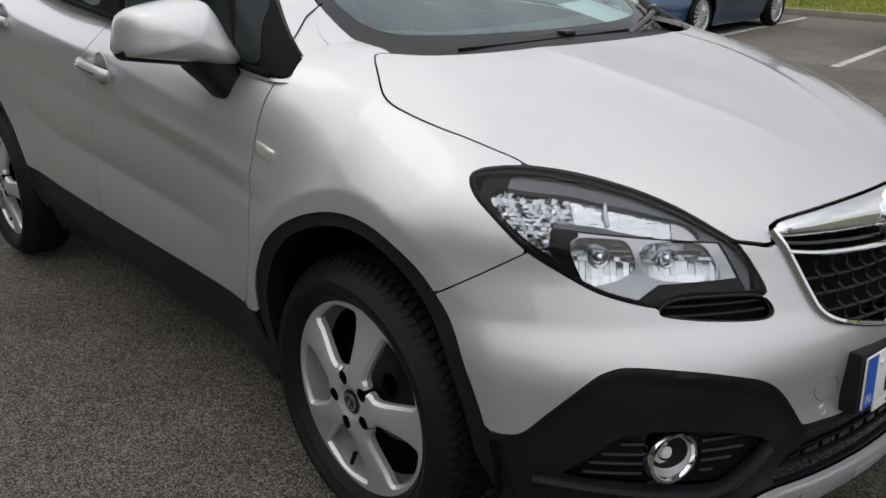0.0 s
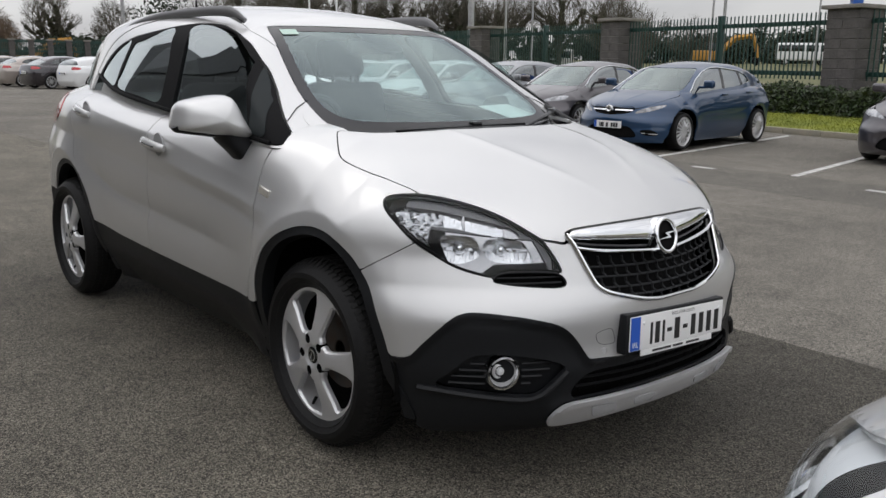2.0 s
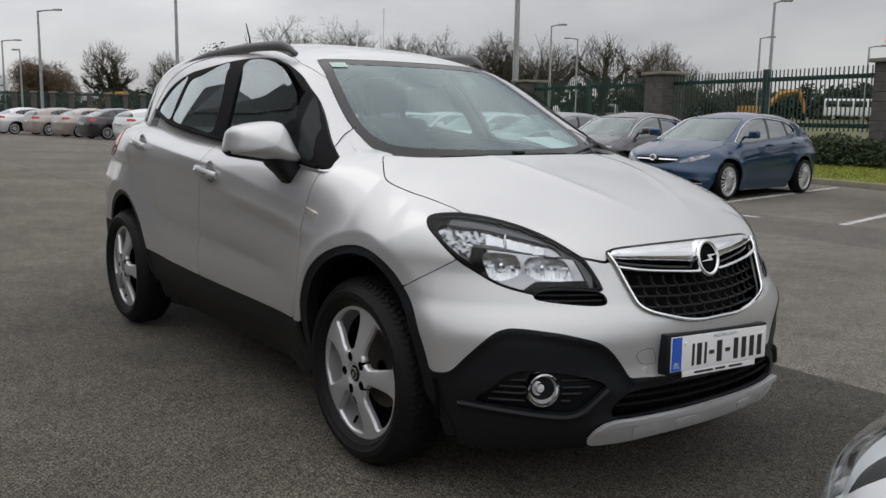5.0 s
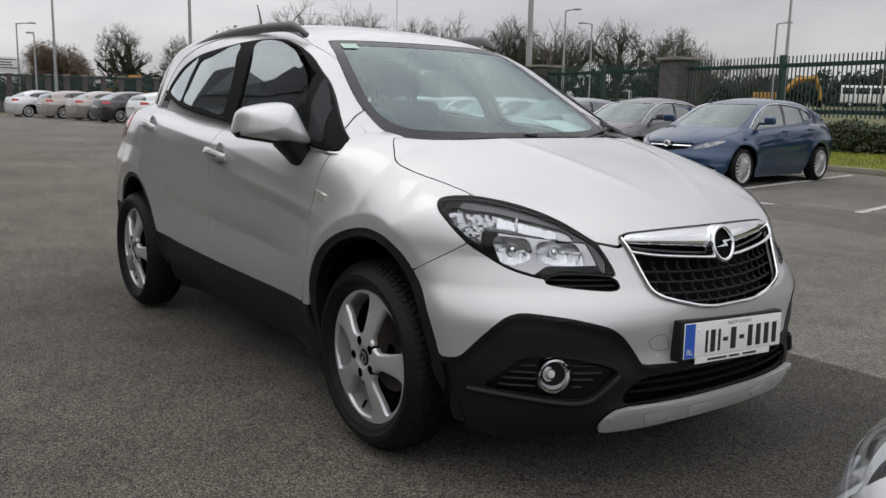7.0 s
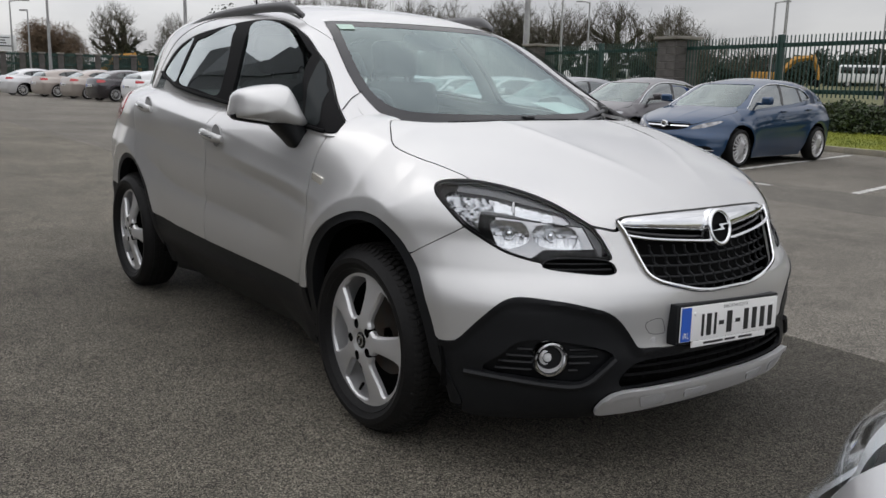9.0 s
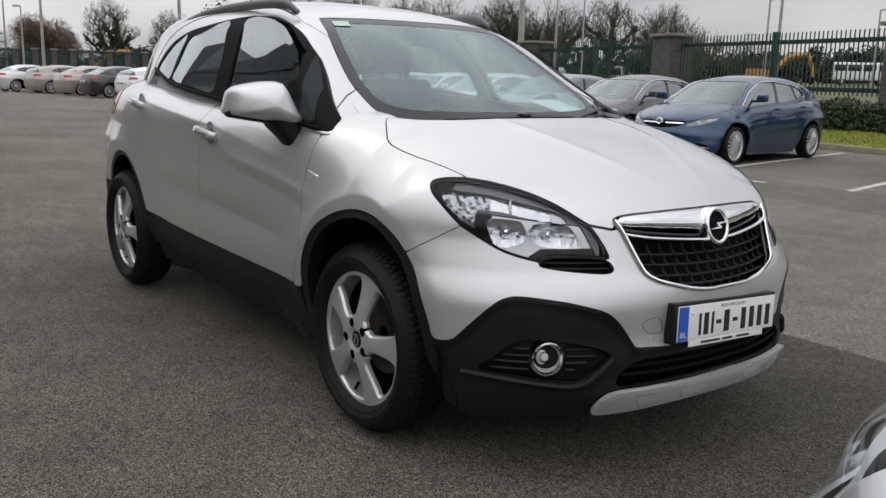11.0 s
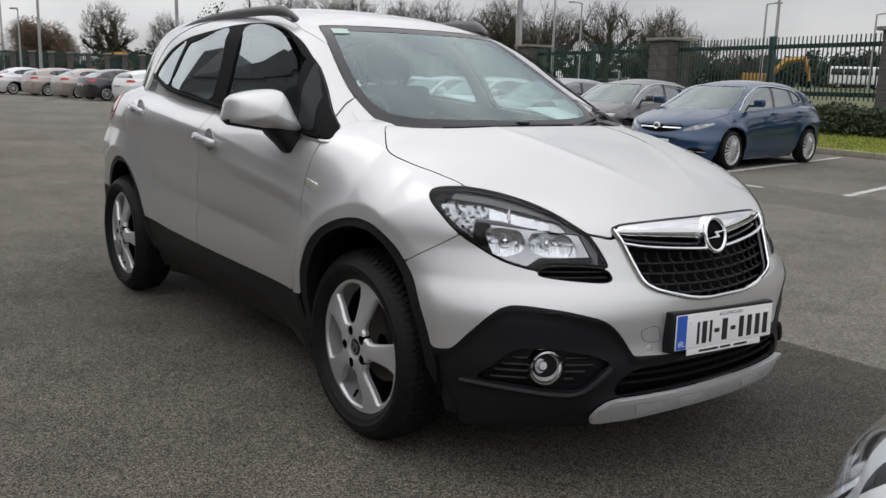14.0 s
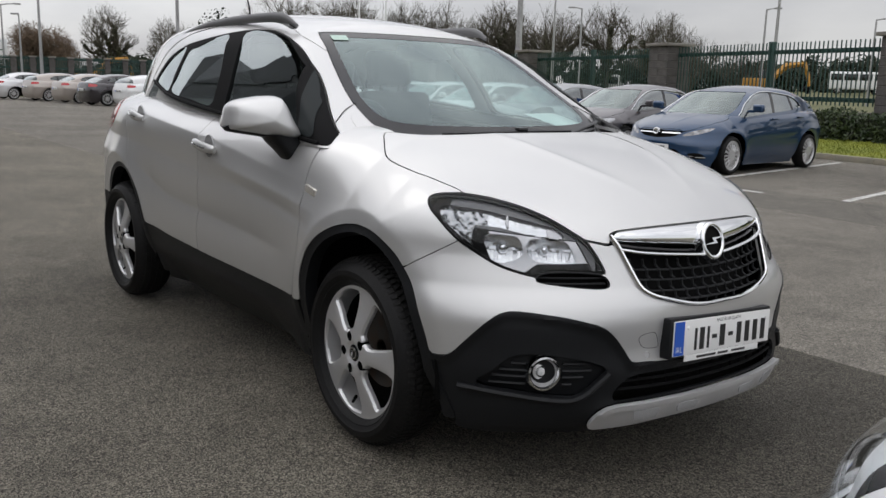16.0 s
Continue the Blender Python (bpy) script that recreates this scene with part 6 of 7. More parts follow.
        if fine_work > 1.5:  # bright strip over the side windows
            loop = WINDOWS if not saloon else WINDOWS * (1.02, 1.0) + (0.02, 0)
            k0 = int(np.argmin(loop[:, 0]))
            way = [p for p in np.roll(loop, -k0, 0) if p[1] > belt(p[0]) + 0.035]
            pts = []
            for px, pz in way:
                yy = np.linspace(0.3, 1.0, 400)
                gg = roof_of(np.full(400, px), yy, np.full(400, pz))
                pts.append(frame_of @ Vector((px, (yy[np.argmax(gg > 0)] + 0.002) * (-1 if w == "right" else 1), pz + 0.004)))
            part("chrome_strip", tube(bmesh.new(), pts, 0.0085, 6), CHROME, ob)
        add("tail_lamp", A, least(tail_f, y - 0.52), plain_lower, RED_LAMP, w, -0.003)
        if lamps:
            add("headlight", A, lamp_f - 0.002, plain_lower, BRIGHT_LENS, w, 0.0, 0.004)
            add("lamp_reflector", A, least(lamp_f - 0.012, s - 0.40), plain_lower, lamps, w, -0.03, 0)
        else:
            add("headlight", A, lamp_f - 0.002, plain_lower, HEADLAMP_FAR, w, -0.004)
    g = add("grille", A, gr, plain_lower, MATT_BLACK, out=-0.02)
    add("grille_bar", A, least(gr, 0.011 - np.abs(z - 0.768)), plain_lower, CHROME, out=0.006)
    add("lower_grille", A, air, plain_lower, MATT_BLACK, out=-0.02)
    if fine_work > 1.5:
        pocket = inside(rounded([(0.60, 0.37), (0.66, 0.44), (0.80, 0.455), (0.86, 0.43), (0.80, 0.37), (0.70, 0.355)]), s, z)
        for w in ("right", "left"):
            add("fog_pocket", A, pocket, plain_lower, MATT_BLACK, w, 0.004)
            add("pocket_strip", A, least(pocket + 0.004, 0.008 - np.abs(z - 0.385 - 0.05 * (s - 0.6))), plain_lower, SATIN, w, 0.012)
    for side_of in (-1, 1):
        bm = bmesh.new()
        add_box(bm, 0.10, 0.20, 0.13, pose(-0.55, side_of * 0.95, 1.06, 0, 0, side_of * -12), 0.045, 3)
        add_box(bm, 0.06, 0.12, 0.04, pose(-0.53, side_of * 0.84, 1.01), 0.01)
        part("door_mirror", bm, paint, ob)
        for hx in (-1.25, -2.15):
            box_part("door_handle", (0.19, 0.03, 0.025), pose(hx, side_of * 0.885, 0.885 + 0.03 * (hx < -2)), paint, ob, 0.008)
        for wx in (0.0, -2.555 * long):
            wheel(ob, pose(wx, side_of * 0.775, 0.313, -90 * side_of, 0, 0), radius=0.312, rim=0.232, width=0.20, detailed=False, spokes=spokes)
    fm = pose(0.868 * long, 0.0, 0.42) @ Matrix(((0, 0, 1, 0), (1, 0, 0, 0), (0, 1, 0, 0), (0, 0, 0, 1)))
    number_plate(ob, fm, PLATE_BARS)
    bx0 = -3.36 * long
    number_plate(ob, pose(bx0, 0, 0.70, 0, 0, 180) @ Matrix(((0, 0, 1, 0), (1, 0, 0, 0), (0, 1, 0, 0), (0, 0, 0, 1))), PLATE_BARS)
    bm = bmesh.new()
    lathe(bm, [(0.0, 0.006), (0.034, 0.006), (0.046, 0.012), (0.055, 0.008), (0.056, -0.03)], pose(0.845 * long, 0, 0.670, 0, 84, 0), 24)
    part("badge", bm, CHROME, ob)
    box_part("floor_pan", (3.9, 1.3, 0.10), pose(-1.3, 0, 0.23), MATT_BLACK, ob, 0.02)
    box_part("dashboard", (0.50, 1.34, 0.22), pose(-0.52 * long, 0, 0.84, 0, -6, 0), DASH, ob, 0.05)
    for y in (-0.36, 0.36):
        bm = bmesh.new()
        add_box(bm, 0.14, 0.46, 0.60, pose(-1.55, y, 0.86, 0, -14, 0), 0.05, 2)
        add_box(bm, 0.09, 0.24, 0.17, pose(-1.66, y, 1.235, 0, -12, 0), 0.035, 2)
        part("seat", bm, SEAT, ob)
    box_part("rear_bench", (0.16, 1.22, 0.56), pose(-2.42, 0, 0.84, 0, -16, 0), SEAT, ob, 0.05)
    return ob


HEADLAMP_FAR = material("glossy_headlamp", (0.42, 0.43, 0.45), 0.10, 0.5, coat=1.0, stain=0.9, stain_size=14, tint=(0.06, 0.06, 0.065))
BLUE = material("dark_blue_metallic_paint", (0.005, 0.035, 0.092), 0.31, 0.35, 1.0, grain=0.04, grain_size=900, coat_ior=1.47)
GREY = material("dark_grey_metallic_paint", (0.070, 0.064, 0.070), 0.32, 0.6, 1.0, grain=0.04, grain_size=900)
PALE = material("pale_silver_paint", (0.60, 0.60, 0.61), 0.34, 0.4, 1.0, grain=0.03, grain_size=900)
WHITE = material("white_car_paint", (0.72, 0.73, 0.73), 0.30, 0.0, 1.0, grain=0.02, grain_size=300)
BLACK_PAINT = material("black_purple_paint", (0.018, 0.014, 0.018), 0.25, 0.3, 1.0, grain=0.04, grain_size=900)
BEIGE = material("champagne_paint", (0.36, 0.32, 0.29), 0.35, 0.55, 1.0, grain=0.03, grain_size=900)
MID_GREY = material("steel_grey_paint", (0.20, 0.21, 0.225), 0.32, 0.6, 1.0, grain=0.03, grain_size=900)
BRIGHT_LENS = glass_material("weathered_lamp_lens", (0.9, 0.92, 0.93), rough=0.06, gloss=0.04, gloss_tint=(1, 1, 1), power=5.5)
LAMP_INSIDE = material("bright_lamp_inside", (0.80, 0.81, 0.82), 0.45, 0.45, bump=0.2, bump_size=14)

other_car(pose(-6.48, 9.55, 0, 0, 0, -85.5), BLUE, "dark blue hatchback parked nose out in a marked bay", fine_work=2.2, spokes=16, lamp_line=SLIM_LAMP)
other_car(pose(-9.35, 10.35, 0, 0, 0, -84), GREY, "dark purplish-grey saloon parked beside a blue hatchback", True, 1.6)
other_car(pose(-12.1, 10.8, 0, 0, 0, -84), MID_GREY, "steel grey estate car parked in the row", False, 1.0, long=1.08)
other_car(pose(-14.9, 11.2, 0, 0, 0, -83), WHITE, "white hatchback parked nose out in the row")
other_car(pose(-17.6, 11.6, 0, 0, 0, -83), PALE, "pale silver hatchback parked nose out in the row")
other_car(pose(-20.4, 12.0, 0, 0, 0, -83), WHITE, "white hatchback parked nose out in the row")
other_car(pose(-2.47, 11.1, 0, 0, 0, -85), GREY, "dark grey saloon parked across a white bay line", True)
other_car(pose(2.592, -0.684, 0, 0, 0, 150), PALE, "silver car parked close by the nose of the crossover", False, 2.2, 10, LAMP_INSIDE, 1.03, ((0.24, 0.95), (0.40, 0.965), (0.60, 0.94), (0.80, 0.90), (0.95, 0.82), (0.97, 0.66), (0.84, 0.595), (0.60, 0.62), (0.36, 0.77)))
for x, y, yaw, paint, lab, sal in ((-39.37, 11.89, 100, BLACK_PAINT, "black saloon parked in a far row", True), (-42.69, 11.57, 100, BEIGE, "champagne saloon parked in a far row", True), (-45.89, 10.92, 100, BEIGE, "champagne hatchback parked in a far row", False), (-48.55, 9.89, 98, PALE, "silver saloon parked in a far row", True), (-37.65, 12.91, 104, WHITE, "white hatchback parked in a far row", False), (-54.4, 4.6, 108, WHITE, "white estate car parked at the far edge of the lot", False), (-54.0, 17.6, 115, BLACK_PAINT, "black hatchback parked by the far fence", False)):
    other_car(pose(x, y, 0, 0, 0, yaw), paint, lab, sal)


# ---- ground ----
def slab(name, pts, z, mat, label, thick=0.0, category="", kind="structure"):
    bm = bmesh.new()
    f = bm.faces.new([bm.verts.new((x, y, z)) for x, y in pts])
    if thick:
        r = bmesh.ops.extrude_face_region(bm, geom=[f])
        bmesh.ops.translate(bm, verts=[v for v in r["geom"] if isinstance(v, bmesh.types.BMVert)], vec=(0, 0, -thick))
    return tagged(part(name, bm, mat, None, smooth=False), label, category or name, "", kind)


def wavy(a, b, n, amount, seed):
    r = random.Random(seed)
    return [(a[0] + (b[0] - a[0]) * k / n + r.uniform(-amount, amount), a[1] + (b[1] - a[1]) * k / n + r.uniform(-amount, amount)) for k in range(n)]


slab("ground", [(-900, -900), (900, -900), (900, 900), (-900, 900)], 0.0, ASPHALT, "worn grey asphalt of a car park", category="ground")
patch = wavy((-30.0, 1.97), (9.0, 1.46), 190, 0.014, 3) + wavy((9, 1.46), (9, -14), 20, 0.05, 4) + wavy((9, -14), (-30, -14), 60, 0.1, 5) + wavy((-30, -14), (-30, 1.97), 60, 0.25, 6)
slab("asphalt_patch", patch[::-1], 0.005, COARSE, "coarse dark asphalt laid as a patch", category="asphalt")
DARK_STRIP = asphalt("smooth_dark_asphalt", 0.092, 0.134, 160, 0.8, 0.3)
bm = bmesh.new()
near_side, far_side = wavy((-30, 8.6), (8, 5.6), 120, 0.02, 7), wavy((-30, 10.2), (8, 7.2), 120, 0.02, 8)
low_row, high_row = ([bm.verts.new((x, y, 0.004)) for x, y in q] for q in (near_side, far_side))
feather = [bm.verts.new((x - 0.005, y - 0.03, -0.002)) for x, y in near_side]
for k in range(119):
    bm.faces.new((low_row[k], low_row[k + 1], high_row[k + 1], high_row[k]))
    bm.faces.new((feather[k], feather[k + 1], low_row[k + 1], low_row[k]))
tagged(part("asphalt_strip", bm, DARK_STRIP, None, smooth=False), "darker asphalt strip along the bays", "asphalt", "", "structure")


def along(x, y, d):
    """Bay direction: from (x, y), d metres away from the lane."""
    return (x - 0.162 * d, y + 0.987 * d)


for k in range(-7, 3):
    x0, y0 = -5.30 + 2.43 * k, 8.40 - 0.40 * k
    w = 0.05
    a, b = along(x0, y0, 0.0), along(x0, y0, 5.9 if k < 1 else 4.8)
    slab("bay_line", [(a[0] - w, a[1]), (a[0] + w, a[1]), (b[0] + w, b[1]), (b[0] - w, b[1])], 0.008, LINE_PAINT, "worn white painted bay line", 0.009, "bay line")
slab("bay_tick", [(-4.25, 7.80), (-3.90, 7.76), (-3.90, 7.86), (-4.25, 7.90)], 0.008, LINE_PAINT, "worn white painted tick", 0.009, "bay line")
slab("bay_tick", [(-1.75, 7.45), (-1.40, 7.41), (-1.40, 7.51), (-1.75, 7.55)], 0.008, LINE_PAINT, "worn white painted tick", 0.009, "bay line")

# kerb, grass verge
K0, KD = Vector((-6.2, 14.62, 0)), Vector((0.981, -0.195, 0))
KN = Vector((0.195, 0.981, 0))


def verge(a, n, z=0.0):
    """a metres along the kerb, n metres behind it."""
    return K0 + KD * a + KN * n + Vector((0, 0, z))


for k in range(-16, 12):
    bm = bmesh.new()
    c = verge(k * 0.92, 0.06, 0.055)
    add_box(bm, 0.912, 0.125, 0.13, Matrix.Translation(c) @ pose(0, 0, 0, 0, 0, -11.25), 0.012)
    tagged(part("kerb", bm, CONCRETE), "weathered concrete kerb stone", "kerb", "kerb stones", "structure")
bm = bmesh.new()
rows = [[bm.verts.new(verge(a, n, z)) for a in (-40, -20, -9, 0, 9, 30)] for n, z in ((0.12, 0.105), (0.8, 0.16), (1.9, 0.31), (2.6, 0.34), (12, 0.30))]
for a, b in zip(rows, rows[1:]):
    for k in range(5):
        bm.faces.new((a[k], a[k + 1], b[k + 1], b[k]))
tagged(part("grass_verge", bm, GRASS), "mown green grass verge rising from the kerb", "grass", "", "structure")
V, F = [], []
rnd = random.Random(11)
for i in range(26000):
    n_b = 0.14 + 1.8 * rnd.random() ** 0.8
    q = verge(rnd.uniform(-9, 9), n_b, float(np.interp(n_b, [0.12, 0.8, 1.9], [0.10, 0.155, 0.305])))
    h, a, w = rnd.uniform(0.025, 0.06), rnd.uniform(0, 6.28), 0.006
    b = len(V)
    V += [(q.x - w * math.cos(a), q.y - w * math.sin(a), q.z), (q.x + w * math.cos(a), q.y + w * math.sin(a), q.z), (q.x + rnd.uniform(-0.03, 0.03), q.y + rnd.uniform(-0.03, 0.03), q.z + h)]
    F.append((b, b + 1, b + 2))
tagged(mesh_object("grass", V, F, GRASS, None, False), "short blades of green grass on the verge", "grass", "", "stuff")
# land beyond the fence
bm = bmesh.new()
rows = [[bm.verts.new(verge(a, n, z)) for a in (-260, -60, 0, 60, 200)] for n, z in ((6.5, 0.13), (12, 0.13), (20, 0.14), (34, 0.9), (52, 1.7), (90, 2.4), (300, 3.2))]
for a, b in zip(rows, rows[1:]):
    for k in range(4):
        bm.faces.new((a[k], a[k + 1], b[k + 1], b[k]))
tagged(part("far_ground", bm, ROUGH_GRASS), "rough winter grass and earth rising beyond the road", "ground", "", "structure")
p = [verge(-200, 12), verge(150, 12), verge(150, 20), verge(-200, 20)]
slab("road", [(q.x, q.y) for q in p], 0.15, ASPHALT, "public road beyond the fence", category="road")
slab("far_lawn", [(-56.5, -30), (-52.5, 30), (-140, 60), (-140, -60)], 0.02, ROUGH_GRASS, "grass bank along the far fence", category="grass")

# hedge: a mass of glossy leaves round a dark core
V, F = [], []
rnd = random.Random(5)
for i in range(15000):
    a = rnd.uniform(-11.5, 13)
    top_h = 0.90 + 0.06 * math.sin(a * 2.1) + 0.05 * math.sin(a * 5.3 + 1)
    u = rnd.random()
    if u < 0.62:
        n, h = 1.86 + rnd.uniform(0, 0.10) + 0.05 * math.sin(a * 3.7), rnd.uniform(0.30, top_h)
    else:
        n, h = rnd.uniform(1.86, 2.6), top_h + rnd.uniform(-0.10, 0.05)
    q = verge(a, n, h)
    d = Vector((rnd.gauss(0, 1), rnd.gauss(-0.7, 1), rnd.gauss(0.5, 0.8))).normalized()
    t = d.orthogonal().normalized()
    t = (Matrix.Rotation(rnd.uniform(0, 6.28), 3, d) @ t)
    s = d.cross(t)
    l, w = rnd.uniform(0.045, 0.08), rnd.uniform(0.016, 0.026)
    b = len(V)
    V += [q - t * l, q + s * w + d * 0.006, q + t * l, q - s * w + d * 0.006]
    F.append((b, b + 1, b + 2, b + 3))
hedge = tagged(mesh_object("hedge", V, F, LEAF, None, False), "clipped laurel hedge with glossy green leaves", "hedge", "", "stuff")
# a very dark box inside the leaves stands in for the hedge's inner shade
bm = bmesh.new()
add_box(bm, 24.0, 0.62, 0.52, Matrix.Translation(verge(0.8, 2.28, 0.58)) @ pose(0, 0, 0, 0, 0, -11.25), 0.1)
part("hedge_shade_core", bm, material("shaded_hedge_inside", (0.012, 0.018, 0.006), 0.95, grain=0.6, grain_size=14), hedge)

# ---- dwarf wall, stone piers, palisade fence ----
F0 = Vector((-6.85, 17.85, 0))
FD = Vector((-0.981, 0.195, 0))
FENCE_YAW = 180 - 11.25


def on_fence(a, z=0.0, n=0.0):
    return F0 + FD * a + KN * n + Vector((0, 0, z))


BLOCK_A = bmesh.new()
add_box(BLOCK_A, 0.427, 0.862, 0.215, None, 0.012, 1)
block_mesh = bpy.data.meshes.new("stone_block")
BLOCK_A.to_mesh(block_mesh)
BLOCK_A.free()
block_mesh.materials.append(BLOCK)


def pier(a, courses=12):
    base = tagged(new("stone_pier"), "grey blockwork pier with a stone cap", "pier", "fence piers")
    base.matrix_world = Matrix.Translation(on_fence(a)) @ pose(0, 0, 0, 0, 0, FENCE_YAW)
    core = box_part("mortar_core", (0.83, 0.83, courses * 0.222), pose(0, 0, courses * 0.111), MORTAR, base, 0)
    for k in range(courses):
        for s in (-1, 1):
            o = new("block", block_mesh)
            o.parent = base
            o.matrix_local = pose(0, 0, 0.111 + 0.222 * k, 0, 0, 90 * (k % 2)) @ pose(s * 0.2165, 0, 0)
    box_part("pier_cap", (1.06, 1.06, 0.09), pose(0, 0, courses * 0.222 + 0.045), CAP, base, 0.02)
    return base


PIERS = [-8.1, -0.02, 8.0, 15.9, 24.0, 32.2]
for a in PIERS:
    pier(a)
bar_bm = bmesh.new()
add_box(bar_bm, 0.028, 0.028, 1.56, None, 0.004, 1)
bar_mesh = bpy.data.meshes.new("fence_bar")
bar_bm.to_mesh(bar_mesh)
bar_bm.free()
bar_mesh.materials.append(FENCE_GREEN)
TURN_F = pose(0, 0, 0, 0, 0, FENCE_YAW)
for a0, a1 in zip(PIERS, PIERS[1:]):
    mid, span = (a0 + a1) / 2, a1 - a0 - 0.86
    wall = tagged(new("dwarf_wall"), "low rendered wall under the fence", "wall", "", "structure")
    wall.matrix_world = Matrix.Translation(on_fence(mid)) @ TURN_F
    box_part("wall_body", (span, 0.22, 0.86), pose(0, 0, 0.43), BLOCK, wall, 0)
    box_part("wall_coping", (span, 0.32, 0.08), pose(0, 0, 0.90), CAP, wall, 0.01)
    fence = tagged(new("metal_fence"), "dark green steel bar fence on a low wall", "fence", "fence panels")
    fence.matrix_world = Matrix.Translation(on_fence(mid)) @ TURN_F
    for z in (1.22, 2.40):
        box_part("rail", (span, 0.06, 0.11), pose(0, 0, z), FENCE_GREEN, fence, 0.006)
    for x in (0.0,):
        box_part("post", (0.16, 0.14, 1.75), pose(x, -0.03, 1.80), FENCE_GREEN, fence, 0.01)
    n = int(span / 0.128)
    if a0 < 14:
        for k in range(n):
            o = new("fence_bar", bar_mesh)
            o.parent = fence
            o.matrix_local = pose(-span / 2 + (k + 0.5) * span / n, 0.05, 1.86)
    else:
        bm = bmesh.new()
        for k in range(n):
            add_box(bm, 0.034, 0.034, 1.56, pose(-span / 2 + (k + 0.5) * span / n, 0.05, 1.86))
        tagged(part("fence_infill", bm, FENCE_GREEN, fence, smooth=False), kind="stuff")

# far fence at the end of the lot, with its piers
L0, L1 = Vector((-59.6, 2.0, 0)), Vector((-54.0, 28.0, 0))
for k in range(24):
    a, b = L0.lerp(L1, k / 24), L0.lerp(L1, (k + 1) / 24)
    d = b - a
    yaw = math.degrees(math.atan2(d.y, d.x))
    fence = tagged(new("far_fence"), "dark green steel bar fence at the end of the lot", "fence", "far fence panels")
    fence.matrix_world = Matrix.Translation((a + b) / 2) @ pose(0, 0, 0, 0, 0, yaw)
    box_part("fence_wall", (d.length, 0.25, 0.75), pose(0, 0, 0.375), BLOCK, fence, 0)
    for z in (1.1, 1.75, 2.35):
        box_part("rail", (d.length, 0.07, 0.12), pose(0, 0, z), FENCE_GREEN, fence, 0)
    bm = bmesh.new()
    for j in range(11):
        add_box(bm, 0.065, 0.04, 1.75, pose(-d.length / 2 + d.length * (j + 0.5) / 11, 0.06, 1.62))
    tagged(part("fence_infill", bm, FENCE_GREEN, fence, smooth=False), kind="stuff")
    pr = tagged(new("far_pier"), "grey stone pier of the far fence", "pier", "far fence piers")
    pr.matrix_world = Matrix.Translation(a) @ pose(0, 0, 0, 0, 0, yaw)
    box_part("pier_body", (0.34, 0.34, 2.42), pose(0, 0, 1.21), BLOCK, pr, 0.02)
    box_part("pier_cap", (0.48, 0.48, 0.10), pose(0, 0, 2.46), CAP, pr, 0.02)


# ---- bare winter trees ----
def branch_mesh(name, seed, height, wide, kids, fork=0.25):
    """A short trunk whose limbs fan out and fork into a dense rounded crown of fine twigs; also the spots where ivy grows."""
    r = random.Random(seed)
    V, F, ivy = [], [], []
    middle, reach_x, reach_z = Vector((0, 0, height * 0.60)), height * wide, height * 0.42

    def room(p, d, length):
        """How far one may go from p along d before leaving the crown's egg shape."""
        for k in range(8, 0, -1):
            q = p + d * (length * k / 8) - middle
            if (q.x * q.x + q.y * q.y) / reach_x ** 2 + (q.z / reach_z) ** 2 < 1.0:
                return length * k / 8
        return length * 0.12

    def limb(p, d, length, rad, level):
        n = 4 if level == 0 else (3 if level == 1 else 2)
        sides = 7 if level == 0 else (5 if level == 1 else 3)
        prev, q, spots = None, Vector(p), []
        if level:
            length = room(p, d, length) * r.uniform(0.85, 1.05)
        for i in range(n + 1):
            rr = rad * (1 - 0.55 * i / n)
            u = d.orthogonal().normalized()
            w = d.cross(u)
            ring = []
            for k in range(sides):
                a = 2 * math.pi * k / sides
                ring.append(len(V))
                V.append(q + rr * (math.cos(a) * u + math.sin(a) * w))
            if prev:
                for k in range(sides):
                    F.append((prev[k], prev[(k + 1) % sides], ring[(k + 1) % sides], ring[k]))
            prev = ring
            spots.append((Vector(q), Vector(d), rr))
            if level < 2 and i < n:
                for k in range(5):
                    p_ivy = q + d * (length / n * (k + r.random()) / 5)
                    ivy.append((p_ivy.x + r.gauss(0, 0.06), p_ivy.y + r.gauss(0, 0.06), p_ivy.z, r.uniform(0.10, 0.36)))
            bend = 0.05 if level == 0 else 0.17
            d = (d + Vector((r.gauss(0, bend), r.gauss(0, bend), r.gauss(0.06 if level else 0.0, bend)))).normalized()
            q = q + d * (length / n)
        if level >= len(kids):
            return
        for c in range(kids[level]):
            t = r.uniform(0.45 if level == 0 else 0.2, 1.0)
            k = min(int(t * n), n - 1)
            base = spots[k][0].lerp(spots[k + 1][0], t * n - k)
            way, rr = spots[k][1], spots[k][2]
            out = Vector((r.gauss(0, 1), r.gauss(0, 1), r.gauss(0.1, 0.6)))
            out = (out - way * out.dot(way)).normalized()
            lean = r.uniform(0.35, 0.75)
            nd = (way * (1 - lean) + out * lean + Vector((0, 0, 0.10))).normalized()
            limb(base, nd, height * 0.42 if level == 0 else length * r.uniform(0.5, 0.75), max(rr * r.uniform(0.5, 0.7), 0.011), level + 1)
        limb(spots[-1][0], spots[-1][1], length * 0.6, max(spots[-1][2] * 0.85, 0.011), level + 1)

    limb(Vector((0, 0, -0.3)), Vector((r.gauss(0, 0.05), r.gauss(0, 0.05), 1)).normalized(), height * (fork + 0.2), height * 0.030, 0)
    me = bpy.data.meshes.new(name)
    me.from_pydata([tuple(v) for v in V], [], F)
    me.materials.append(BARK)
    return me, ivy


